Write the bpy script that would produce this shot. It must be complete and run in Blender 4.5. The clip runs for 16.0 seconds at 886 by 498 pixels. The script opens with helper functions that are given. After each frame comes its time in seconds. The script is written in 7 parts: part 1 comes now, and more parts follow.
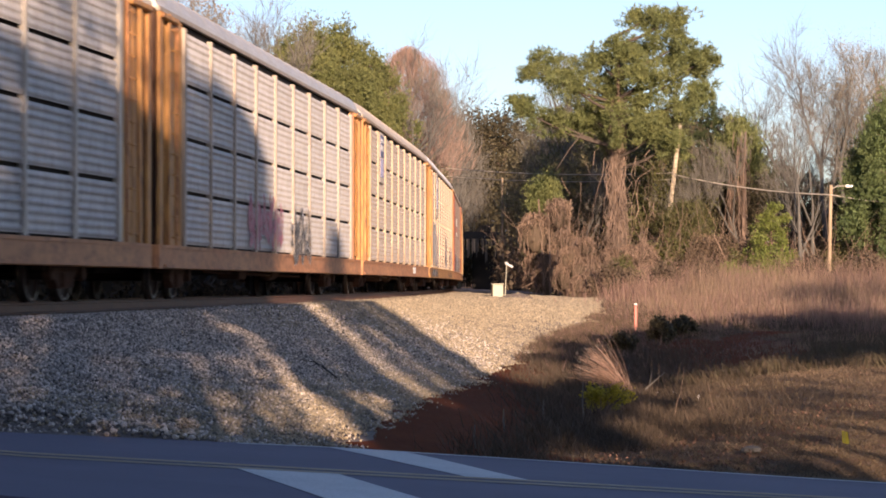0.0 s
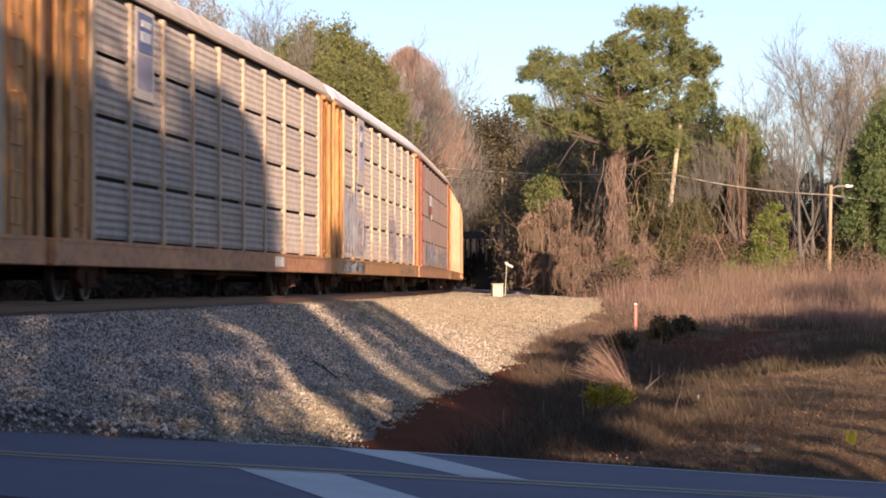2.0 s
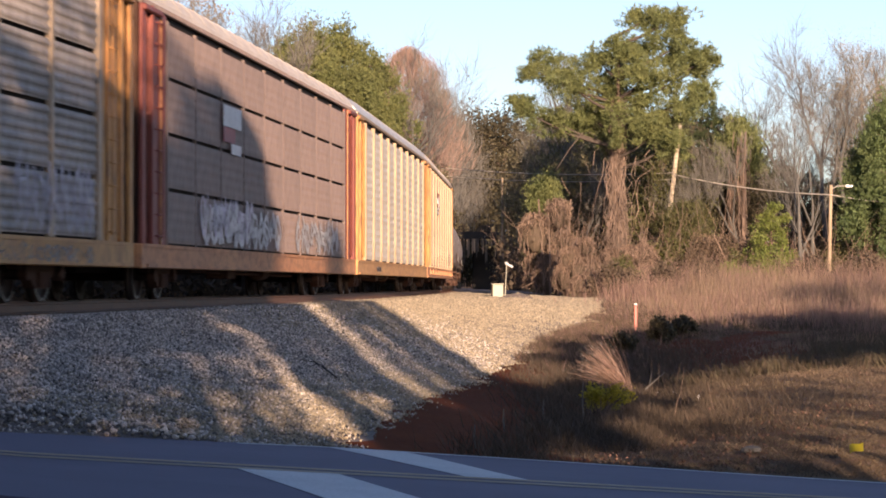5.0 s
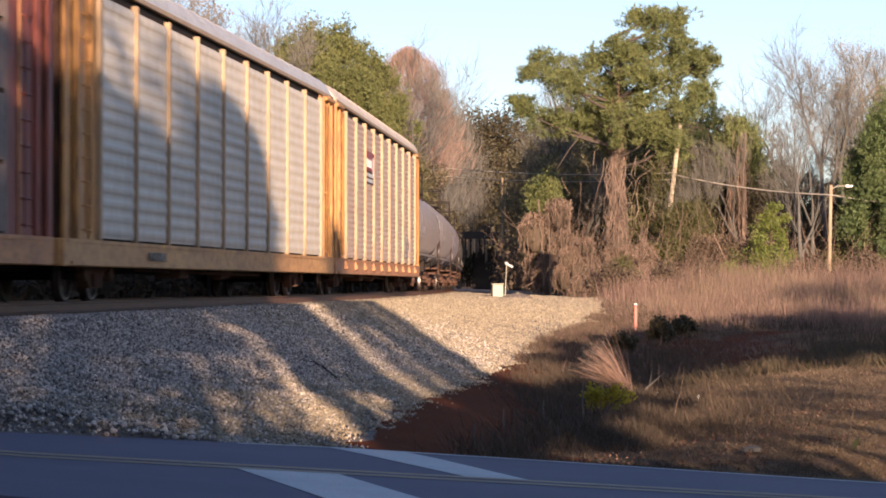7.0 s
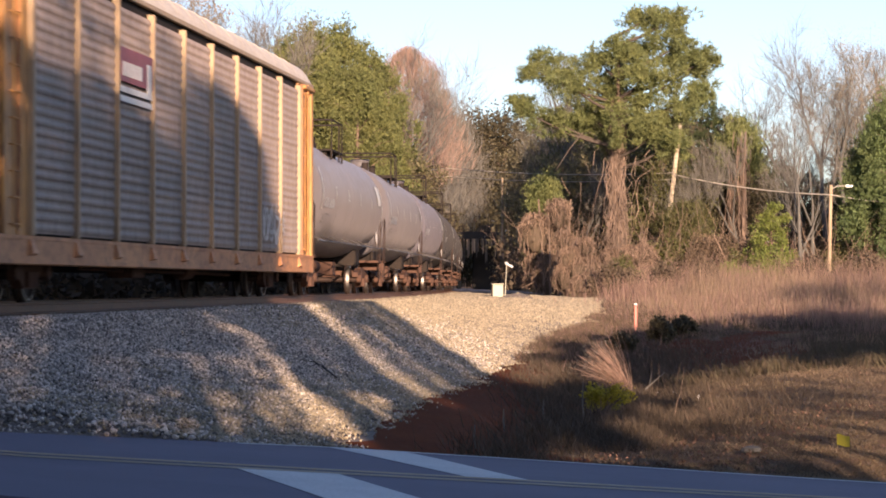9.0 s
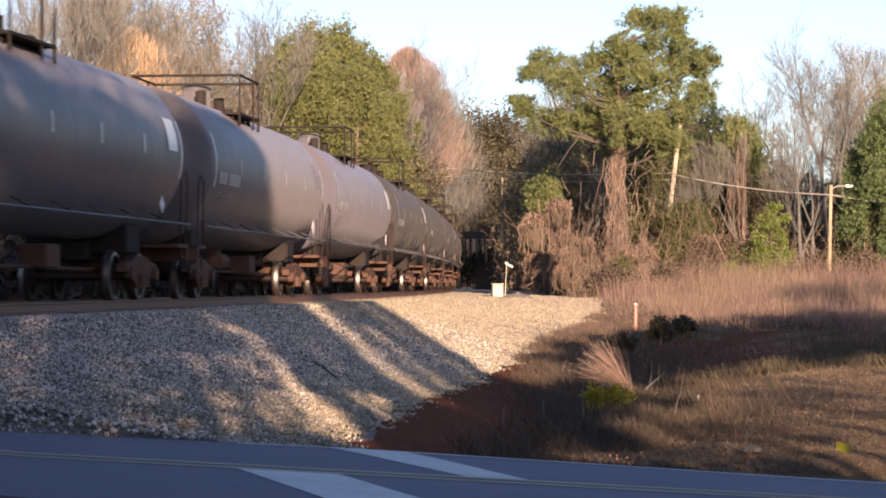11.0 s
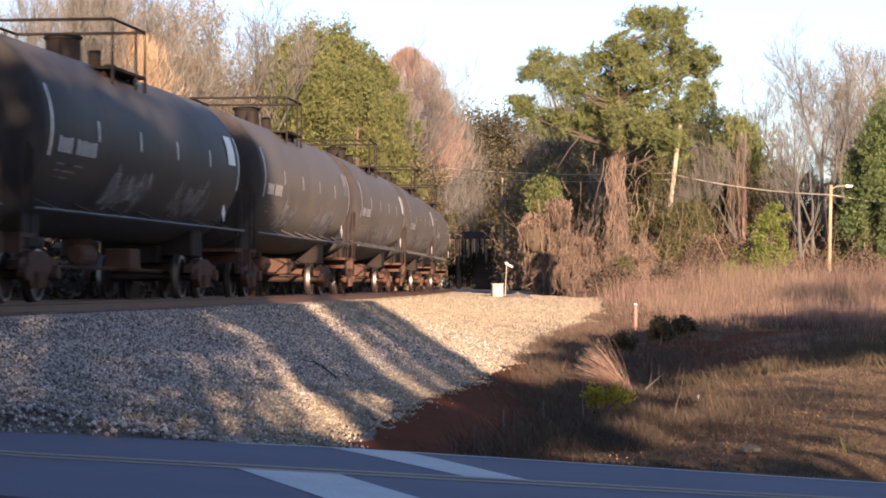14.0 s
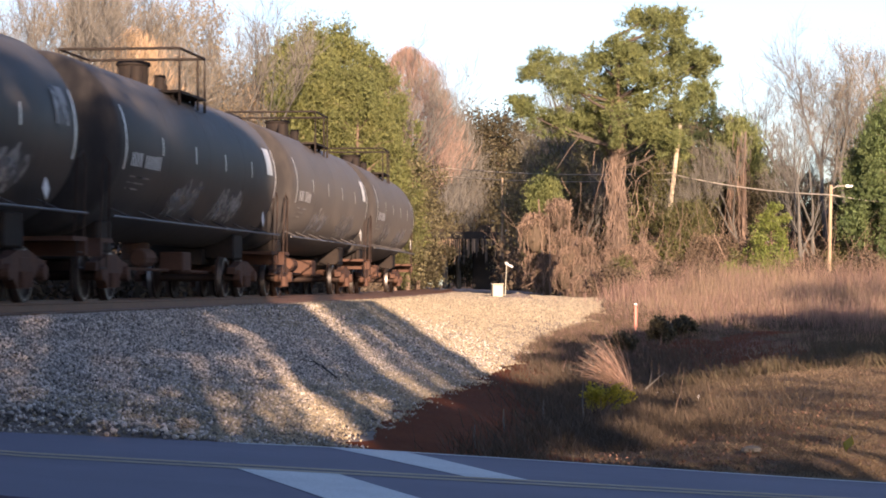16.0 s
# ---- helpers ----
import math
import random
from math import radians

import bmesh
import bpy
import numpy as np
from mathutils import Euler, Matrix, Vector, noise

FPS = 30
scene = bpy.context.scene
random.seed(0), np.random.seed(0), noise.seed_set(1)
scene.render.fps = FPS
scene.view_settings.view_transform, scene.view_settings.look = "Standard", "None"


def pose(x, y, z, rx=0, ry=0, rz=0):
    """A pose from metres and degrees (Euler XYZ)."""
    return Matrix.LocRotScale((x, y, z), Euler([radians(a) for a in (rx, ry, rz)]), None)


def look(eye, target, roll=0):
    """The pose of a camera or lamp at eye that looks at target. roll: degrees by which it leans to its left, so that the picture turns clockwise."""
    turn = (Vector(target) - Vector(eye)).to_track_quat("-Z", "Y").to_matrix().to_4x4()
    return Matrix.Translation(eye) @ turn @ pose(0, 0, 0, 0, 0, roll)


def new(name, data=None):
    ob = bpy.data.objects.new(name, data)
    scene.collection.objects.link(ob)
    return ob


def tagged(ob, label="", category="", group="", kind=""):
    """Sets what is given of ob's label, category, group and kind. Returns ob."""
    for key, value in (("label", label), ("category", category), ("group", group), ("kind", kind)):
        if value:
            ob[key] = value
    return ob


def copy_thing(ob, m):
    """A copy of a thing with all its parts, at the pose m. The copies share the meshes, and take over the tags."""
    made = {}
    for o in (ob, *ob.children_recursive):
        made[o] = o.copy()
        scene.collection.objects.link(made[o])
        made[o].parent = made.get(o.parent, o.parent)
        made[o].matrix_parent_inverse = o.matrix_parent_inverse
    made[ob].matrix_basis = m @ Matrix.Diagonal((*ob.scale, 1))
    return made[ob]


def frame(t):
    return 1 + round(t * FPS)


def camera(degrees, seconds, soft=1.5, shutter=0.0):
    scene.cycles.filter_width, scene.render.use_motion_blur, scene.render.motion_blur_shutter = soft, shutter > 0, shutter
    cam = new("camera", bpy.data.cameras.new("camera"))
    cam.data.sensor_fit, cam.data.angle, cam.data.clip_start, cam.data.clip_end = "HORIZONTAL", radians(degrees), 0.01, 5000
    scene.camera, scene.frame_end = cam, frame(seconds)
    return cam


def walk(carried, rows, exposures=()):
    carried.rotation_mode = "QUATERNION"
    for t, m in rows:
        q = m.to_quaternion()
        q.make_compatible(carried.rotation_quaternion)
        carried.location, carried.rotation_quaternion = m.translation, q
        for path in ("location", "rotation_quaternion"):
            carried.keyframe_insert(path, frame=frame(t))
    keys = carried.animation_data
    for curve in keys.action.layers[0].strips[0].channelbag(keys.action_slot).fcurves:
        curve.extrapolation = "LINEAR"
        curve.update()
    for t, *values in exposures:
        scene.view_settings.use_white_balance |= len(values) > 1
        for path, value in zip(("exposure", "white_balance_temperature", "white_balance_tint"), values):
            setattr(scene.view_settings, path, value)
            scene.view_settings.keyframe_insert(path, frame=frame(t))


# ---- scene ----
# ---------------------------------------------------------------- camera
EYE = (0.0, 0.0, 0.28)
cam = camera(20.297, 16.0, soft=1.8, shutter=0.4)
AIM = pose(*EYE, 90 + 0.828, 0, 0)
walk(cam, [(0.0, AIM), (16.0, AIM)], [(0.0, 1.26, 6650, 26), (4.0, 1.31, 6650, 26), (7.0, 1.36, 6650, 26), (9.0, 1.46, 6650, 26), (12.5, 1.61, 6650, 26), (16.0, 1.68, 6650, 26)])

# ---------------------------------------------------------------- world and sun
SUN_ELEVATION, SUN_SIDE = 10.5, 8.5       # degrees; side: to the right of straight behind the camera
world = bpy.data.worlds.new("world")
scene.world = world
world.use_nodes = True
sky = world.node_tree.nodes.new("ShaderNodeTexSky")
sky.sky_type, sky.sun_disc = "NISHITA", False
sky.sun_elevation, sky.sun_rotation = radians(SUN_ELEVATION), radians(180 - SUN_SIDE)
sky.dust_density, sky.air_density, sky.ozone_density = 0.6, 0.85, 2.6
back = world.node_tree.nodes["Background"]
haze = world.node_tree.nodes.new("ShaderNodeHueSaturation")
haze.inputs["Saturation"].default_value, haze.inputs["Value"].default_value = 0.98, 1.0
world.node_tree.links.new(sky.outputs[0], haze.inputs["Color"])
world.node_tree.links.new(haze.outputs[0], back.inputs[0])
back.inputs[1].default_value = 0.092
sun = new("sun", bpy.data.lights.new("sun", "SUN"))
sun.data.energy, sun.data.angle, sun.data.color = 4.6, radians(0.42), (1.0, 0.785, 0.53)
TO_SUN = Vector((math.sin(radians(SUN_SIDE)), -math.cos(radians(SUN_SIDE)), math.tan(radians(SUN_ELEVATION)))).normalized()
sun.matrix_world = look(TO_SUN * 200, (0, 0, 0))


# ---------------------------------------------------------------- mesh helpers
class Geo:
    """Collects vertices and faces of one mesh."""

    def __init__(self):
        self.v, self.f, self.m = [], [], []

    def add(self, verts, faces, slot=0):
        n = len(self.v)
        self.v.extend(verts)
        self.f.extend([tuple(i + n for i in f) for f in faces])
        self.m.extend([slot] * len(faces))
        return self

    def box(self, x0, x1, y0, y1, z0, z1, c=0.0, slot=0):
        """A box; c bevels its edges."""
        if c <= 0:
            v = [(x, y, z) for z in (z0, z1) for x, y in ((x0, y0), (x1, y0), (x1, y1), (x0, y1))]
            return self.add(v, [(3, 2, 1, 0), (4, 5, 6, 7), (0, 1, 5, 4), (1, 2, 6, 5), (2, 3, 7, 6), (3, 0, 4, 7)], slot)
        rings = []
        for z, k in ((z0, c), (z0 + c, 0), (z1 - c, 0), (z1, c)):
            a, b, d, e = x0 + k, x1 - k, y0 + k, y1 - k
            q = c if k == 0 else c * 0.4
            rings.append([(a + q, d, z), (b - q, d, z), (b, d + q, z), (b, e - q, z), (b - q, e, z), (a + q, e, z), (a, e - q, z), (a, d + q, z)])
        return self.skin(rings, closed=True, caps=True, slot=slot)

    def skin(self, rings, closed=True, caps=False, slot=0):
        """Joins rings of equal length."""
        n, k = len(rings[0]), len(rings)
        v = [p for r in rings for p in r]
        f = []
        for i in range(k - 1):
            for j in range(n if closed else n - 1):
                a, b = i * n + j, i * n + (j + 1) % n
                f.append((a, b, b + n, a + n))
        if caps:
            f.append(tuple(range(n - 1, -1, -1)))
            f.append(tuple(range((k - 1) * n, k * n)))
        return self.add(v, f, slot)

    def tube(self, pts, radii, sides=6, caps=True, slot=0):
        rings = []
        pts = [Vector(p) for p in pts]
        if not hasattr(radii, "__len__"):
            radii = [radii] * len(pts)
        for i, p in enumerate(pts):
            d = (pts[min(i + 1, len(pts) - 1)] - pts[max(i - 1, 0)]).normalized()
            a = d.cross(Vector((0, 0, 1)) if abs(d.z) < 0.9 else Vector((1, 0, 0))).normalized()
            b = d.cross(a)
            rings.append([tuple(p + radii[i] * (math.cos(t) * a + math.sin(t) * b)) for t in (2 * math.pi * j / sides for j in range(sides))])
        return self.skin(rings, True, caps, slot)

    def disc(self, centre, axis, r, depth, sides=20, c=0.0, slot=0):
        """A short cylinder along y (axis 1), x (0) or z (2)."""
        prof = [(-depth / 2, r - c), (-depth / 2 + c, r), (depth / 2 - c, r), (depth / 2, r - c)] if c else [(-depth / 2, r), (depth / 2, r)]
        rings = []
        for h, rr in prof:
            ring = []
            for j in range(sides):
                t = 2 * math.pi * j / sides
                p = [0, 0, 0]
                p[axis], p[(axis + 1) % 3], p[(axis + 2) % 3] = h, rr * math.cos(t), rr * math.sin(t)
                ring.append((centre[0] + p[0], centre[1] + p[1], centre[2] + p[2]))
            rings.append(ring)
        return self.skin(rings, True, True, slot)

    def mesh(self, name, mats, smooth=False):
        me = bpy.data.meshes.new(name)
        me.from_pydata(self.v, [], self.f)
        mats = mats if isinstance(mats, (list, tuple)) else [mats]
        for m in mats:
            me.materials.append(m)
        if len(mats) > 1:
            me.polygons.foreach_set("material_index", self.m)
        if smooth:
            me.polygons.foreach_set("use_smooth", [True] * len(me.polygons))
            me.update()
            me.set_sharp_from_angle(angle=radians(40))
        me.update()
        return me


def part(name, geo, mats, parent, label="", smooth=False):
    ob = new(name, geo if isinstance(geo, bpy.types.Mesh) else geo.mesh(name, mats, smooth))
    ob.parent = parent
    return tagged(ob, label)


def thing(name, label, category, group="", kind="", m=None):
    """An Empty that carries the parts of a thing."""
    ob = new(name)
    ob.empty_display_size = 0.2
    if m is not None:
        ob.matrix_basis = m
    return tagged(ob, label, category, group, kind)


# ---------------------------------------------------------------- materials
def surface(name, a, b, c=None, scale=4.0, fine=40.0, rough=0.8, bump=0.3, depth=0.01, metal=0.0, spread=0.5, stretch=(1, 1, 1), vary=0.0, island=False, mixfine=0.35, spec=0.5, sheer=0.0, dusty=0.0):
    """Colours a and b in broad patches, c in fine grain, relief by the grain; vary: change from piece to piece."""
    m = bpy.data.materials.new(name)
    m.use_nodes = True
    n, l = m.node_tree.nodes, m.node_tree.links
    p = n["Principled BSDF"]
    co, mp = n.new("ShaderNodeTexCoord"), n.new("ShaderNodeMapping")
    mp.inputs["Scale"].default_value = stretch
    l.new(co.outputs["Object"], mp.inputs[0])
    n1, n2 = n.new("ShaderNodeTexNoise"), n.new("ShaderNodeTexNoise")
    n1.inputs["Scale"].default_value, n1.inputs["Detail"].default_value = scale, 5
    n2.inputs["Scale"].default_value, n2.inputs["Detail"].default_value = fine, 4
    for q in (n1, n2):
        q.inputs["Roughness"].default_value = 0.6
        l.new(mp.outputs[0], q.inputs["Vector"])
    r1 = n.new("ShaderNodeMapRange")
    r1.inputs["From Min"].default_value, r1.inputs["From Max"].default_value = 0.5 - spread * 0.4, 0.5 + spread * 0.4
    l.new(n1.outputs["Fac"], r1.inputs["Value"])
    mix = n.new("ShaderNodeMix")
    mix.data_type = "RGBA"
    mix.inputs["A"].default_value, mix.inputs["B"].default_value = (*a, 1), (*b, 1)
    l.new(r1.outputs[0], mix.inputs["Factor"])
    out = mix.outputs["Result"]
    if c is not None:
        r2 = n.new("ShaderNodeMapRange")
        r2.inputs["From Min"].default_value, r2.inputs["From Max"].default_value, r2.inputs["To Max"].default_value = 0.42, 0.72, mixfine
        l.new(n2.outputs["Fac"], r2.inputs["Value"])
        mx = n.new("ShaderNodeMix")
        mx.data_type = "RGBA"
        mx.inputs["B"].default_value = (*c, 1)
        l.new(r2.outputs[0], mx.inputs["Factor"])
        l.new(out, mx.inputs["A"])
        out = mx.outputs["Result"]
    if vary:
        src = n.new("ShaderNodeNewGeometry").outputs["Random Per Island"] if island else n.new("ShaderNodeObjectInfo").outputs["Random"]
        rv = n.new("ShaderNodeMapRange")
        rv.inputs["To Min"].default_value, rv.inputs["To Max"].default_value = 1 - vary, 1 + vary
        l.new(src, rv.inputs["Value"])
        hs = n.new("ShaderNodeHueSaturation")
        l.new(rv.outputs[0], hs.inputs["Value"])
        l.new(out, hs.inputs["Color"])
        out = hs.outputs["Color"]
    l.new(out, p.inputs["Base Color"])
    p.inputs["Metallic"].default_value = metal
    p.inputs["Diffuse Roughness"].default_value = dusty
    p.inputs["Specular IOR Level"].default_value = spec
    rr = n.new("ShaderNodeMapRange")
    rr.inputs["To Min"].default_value, rr.inputs["To Max"].default_value = max(0.05, rough - 0.12), min(1.0, rough + 0.12)
    l.new(n2.outputs["Fac"], rr.inputs["Value"])
    l.new(rr.outputs[0], p.inputs["Roughness"])
    if bump:
        bp = n.new("ShaderNodeBump")
        bp.inputs["Strength"].default_value, bp.inputs["Distance"].default_value = bump, depth
        l.new(n2.outputs["Fac"], bp.inputs["Height"])
        l.new(bp.outputs[0], p.inputs["Normal"])
    if sheer:
        tr, ms = n.new("ShaderNodeBsdfTranslucent"), n.new("ShaderNodeMixShader")
        l.new(out, tr.inputs["Color"])
        ms.inputs[0].default_value = sheer
        l.new(p.outputs[0], ms.inputs[1])
        l.new(tr.outputs[0], ms.inputs[2])
        l.new(ms.outputs[0], n["Material Output"].inputs["Surface"])
    return m


M_asphalt = surface("asphalt", (0.09533, 0.08624, 0.1254), (0.1279, 0.1158, 0.1606), (0.1882, 0.1749, 0.2007), 0.7, 55, 0.85, 0.4, 0.006)
M_white_line = surface("white_road_paint", (0.62, 0.62, 0.60), (0.48, 0.48, 0.46), (0.2, 0.2, 0.2), 1.5, 45, 0.7, 0.2, 0.004, mixfine=0.5)
M_yellow_line = surface("yellow_road_paint", (0.42, 0.30, 0.165), (0.32, 0.235, 0.14), (0.14, 0.12, 0.12), 1.5, 45, 0.7, 0.2, 0.004, mixfine=0.6)
M_ballast = surface("ballast_bed", (0.209, 0.17, 0.141), (0.154, 0.125, 0.1081), (0.088, 0.07, 0.0611), 0.6, 22, 0.9, 1.0, 0.05, mixfine=0.7)
M_stone = surface("ballast_stone", (0.4968, 0.435, 0.372), (0.324, 0.283, 0.2465), (0.0918, 0.08, 0.07347), 3, 30, 0.85, 0.4, 0.01, vary=0.8, island=True)
M_stone_single = surface("loose_ballast_stone", (0.4968, 0.435, 0.372), (0.324, 0.283, 0.2465), (0.0918, 0.08, 0.07347), 3, 30, 0.85, 0.4, 0.01, vary=0.8)
M_stone_buff = surface("dusty_sunwarm_ballast_stone", (0.3811, 0.318, 0.218), (0.2935, 0.24, 0.165), (0.1648, 0.136, 0.098), 1.5, 20, 0.9, 0.4, 0.01, vary=0.3, island=True)
M_soil = surface("red_clay_and_grass", (0.143, 0.0748, 0.0462), (0.1815, 0.1232, 0.0682), (0.077, 0.055, 0.033), 0.35, 14, 0.95, 0.8, 0.05, mixfine=0.6, spec=0.05)
M_sand = surface("sandy_gravel_ground", (0.36, 0.28, 0.21), (0.27, 0.2, 0.145), (0.14, 0.1, 0.075), 0.5, 12, 0.95, 0.8, 0.04, mixfine=0.6)
M_clay = surface("bare_red_clay", (0.175, 0.05, 0.019), (0.12, 0.034, 0.0145), (0.06, 0.024, 0.014), 0.9, 12, 0.95, 0.9, 0.04, mixfine=0.6, spec=0.03)
M_rail = surface("rail_steel", (0.17, 0.075, 0.04), (0.12, 0.06, 0.04), (0.05, 0.03, 0.025), 3, 40, 0.6, 0.3, 0.004, metal=0.3)
M_tie = surface("weathered_tie", (0.10, 0.065, 0.045), (0.17, 0.11, 0.075), (0.04, 0.03, 0.025), 3, 30, 0.9, 0.6, 0.01, stretch=(0.3, 2, 2), vary=0.3)
M_bark = surface("bark", (0.13, 0.092, 0.07), (0.20, 0.135, 0.10), (0.06, 0.045, 0.04), 2.5, 16, 0.95, 0.9, 0.03, stretch=(1, 1, 0.3))
M_grey_bark = surface("grey_bark", (0.0799, 0.0765, 0.0697), (0.119, 0.1122, 0.1003), (0.0493, 0.0459, 0.04165), 2.5, 16, 0.95, 0.9, 0.03, stretch=(1, 1, 0.3))
M_needle = surface("pine_needles", (0.1089, 0.1366, 0.04851), (0.1879, 0.1999, 0.0693), (0.05443, 0.0759, 0.02888), 0.5, 6, 0.7, 0, 0, vary=0.5, island=True, sheer=0.3)
# ---------------------------------------------------------------- the line of the track
def _curve():
    """The centre line: easy left-hand bend that straightens with distance."""
    ds, lo, hi = 0.25, -330.0, 620.0
    s = np.arange(lo, hi + ds, ds)
    bend = 0.0012413 - 0.0000091 * np.clip(s, -60.0, 125.0)
    i0 = int(round(-lo / ds))
    turn = np.cumsum(bend) * ds
    h = 0.093244 - (turn - turn[i0])
    x, y = np.cumsum(np.sin(h)) * ds, np.cumsum(np.cos(h)) * ds
    x, y = x - x[i0] - 3.5067, y - y[i0] + 60.0
    side = 1.53
    return s, x - side * np.cos(h), y + side * np.sin(h), h


TS, TX, TY, TH = _curve()


def track(s):
    return float(np.interp(s, TS, TX)), float(np.interp(s, TS, TY)), float(np.interp(s, TS, TH))


def beside(s, u, z):
    """A point u metres to the right of the centre line, looking away from the camera."""
    x, y, h = track(s)
    return (x + u * math.cos(h), y - u * math.sin(h), z)


def offset(x, y):
    """How far right of the centre line a place lies."""
    return (x - np.interp(y, TY, TX)) * np.cos(np.interp(y, TY, TH))


def steps(x, *rows):
    return np.interp(x, [r[0] for r in rows], [r[1] for r in rows])


def smooth(x, a, b):
    t = np.clip((x - a) / (b - a), 0, 1)
    return t * t * (3 - 2 * t)


# the road: l runs along its far edge to the right, w across it towards the camera
ROAD_O, ROAD_R = np.array((-3.94, 22.0)), np.array((0.9718, 0.2358))
ROAD_N = np.array((0.2358, -0.9718))
ROAD_WIDTH = 7.2


def road_lw(x, y):
    dx, dy = x - ROAD_O[0], y - ROAD_O[1]
    return dx * ROAD_R[0] + dy * ROAD_R[1], dx * ROAD_N[0] + dy * ROAD_N[1]


def road_z(l):
    return steps(l, (-400, -1.5), (-30, -1.2), (-9.0, -0.03), (-5.0, -0.03), (-4.2, -0.35), (-2.0, -0.82), (0, -1.03), (8.5, -1.64), (14, -1.9), (30, -2.1), (400, -2.1))


def road_xyz(l, w, up=0.0):
    p = ROAD_O + l * ROAD_R + w * ROAD_N
    return (float(p[0]), float(p[1]), float(road_z(l)) + up)


def toe_z(y):
    return steps(y, (15, -1.1), (24, -1.28), (45, -1.5), (60, -1.5), (85, -0.9), (100, -0.65), (120, -0.42), (200, -0.4))


def lumps(x, y, size, seed):
    """Cheap smooth unevenness."""
    a = np.sin(x / size * 1.7 + seed) * np.cos(y / size * 1.3 + seed * 2.1)
    b = np.sin((x * 0.6 + y * 0.8) / size * 2.9 + seed * 3.3) * np.cos((x * 0.8 - y * 0.6) / size * 3.7 + seed)
    return a * 0.6 + b * 0.4


_GRID = np.random.default_rng(2024).uniform(-1, 1, (97, 97))


def mottle(x, y, size, seed):
    """Smooth random unevenness between -1 and 1, without a repeat that shows."""
    a, b = np.asarray(x, float) / size + seed * 13.7, np.asarray(y, float) / size + seed * 7.3
    i, j = np.floor(a).astype(int), np.floor(b).astype(int)
    s, t = a - i, b - j
    s, t = s * s * (3 - 2 * s), t * t * (3 - 2 * t)
    g = lambda p, q: _GRID[p % 97, q % 97]
    return (g(i, j) * (1 - s) + g(i + 1, j) * s) * (1 - t) + (g(i, j + 1) * (1 - s) + g(i + 1, j + 1) * s) * t


def toe_u(y):
    """How far from the centre line the stone slope meets the clay."""
    return steps(y, (15, 8.0), (25, 7.8), (29, 7.65), (34, 7.25), (40, 6.95), (55, 6.85), (70, 6.85), (85, 8.0), (95, 8.8), (130, 8.8))


def bed_z(u, y):
    """Top of the ballast at an offset u to the right."""
    return steps(u, (-2.3, -0.2), (2.3, -0.2), (2.5, -0.24)) + np.where(u > 2.4, (toe_z(y) + 0.2) * np.clip((u - 2.4) / (toe_u(y) - 2.4), 0, 1.35), 0.0) + np.where(u < -2.4, -0.45 * (-u - 2.4), 0.0)


def ground_z(x, y):
    u = offset(x, y)
    toe = toe_z(y)
    field = steps(y, (-300, -1.4), (10, -1.5), (22, -1.62), (35, -1.5), (60, -1.36), (90, -1.0), (120, -0.55), (160, 0.1), (250, 0.8), (600, 2.0), (3000, 8))
    near = np.clip((90 - y) / 40, 0, 1) * smooth(y, 22, 27)
    right = toe + (field - toe) * smooth(u, 8.5, 15)
    right = right - 0.42 * near * np.exp(-((u - 10.2) / 1.9) ** 2)
    left = steps(-u, (2.4, -0.45), (2.9, -0.3), (4.2, 0.6), (9, 1.1), (14, 1.3), (60, 1.6), (400, 3))
    z = np.where(u > toe_u(y) - 0.1, right, np.where(u > -2.4, np.minimum(bed_z(u, y), -0.2) - 0.12, left))
    z = z + lumps(x, y, 3.0, 1.0) * 0.05 * smooth(np.abs(u), 7, 12) + lumps(x, y, 40.0, 2.0) * 0.4 * smooth(y, 150, 400)
    z = np.where(y < 21, -1.45 + 0 * z, z)
    l, w = road_lw(x, y)
    k = smooth(w, -2.6, -0.9) * (1 - smooth(w, ROAD_WIDTH + 0.1, ROAD_WIDTH + 5))
    return z * (1 - k) + (road_z(l) - 0.05) * k


def gz(x, y):
    return float(ground_z(np.array([float(x)]), np.array([float(y)]))[0])


def on_ground(px, py):
    """Distance at which a line of sight meets the ground."""
    y = np.linspace(18, 260, 4000)
    x, z = (px - 784) / 4379.9 * y, 0.28 - (py - 504.3) / 4379.9 * y
    d = z - ground_z(x, y)
    hit = np.where(d <= 0)[0]
    return float(y[hit[0]]) if len(hit) else 120.0


def sheet(name, xs, ys, zf, mats, slotf=None):
    X, Y = np.meshgrid(xs, ys)
    Z = zf(X, Y)
    v = np.stack([X, Y, Z], -1).reshape(-1, 3)
    n = len(xs)
    i, j = np.meshgrid(np.arange(n - 1), np.arange(len(ys) - 1))
    a = (j * n + i).ravel()
    f = np.stack([a, a + 1, a + n + 1, a + n], 1)
    me = bpy.data.meshes.new(name)
    me.vertices.add(len(v))
    me.vertices.foreach_set("co", v.ravel())
    me.loops.add(f.size)
    me.loops.foreach_set("vertex_index", f.ravel())
    me.polygons.add(len(f))
    me.polygons.foreach_set("loop_start", np.arange(0, f.size, 4))
    me.polygons.foreach_set("use_smooth", np.ones(len(f), bool))
    for m in mats:
        me.materials.append(m)
    if slotf is not None:
        c = v[f].mean(1)
        me.polygons.foreach_set("material_index", slotf(c[:, 0], c[:, 1]).astype(int))
    me.update(calc_edges=True)
    return new(name, me)


def spaced(*runs):
    """Coordinates from runs of (start, end, step)."""
    out = []
    for a, b, d in runs:
        out += list(np.arange(a, b, d))
    return np.array(out + [runs[-1][1]], float)


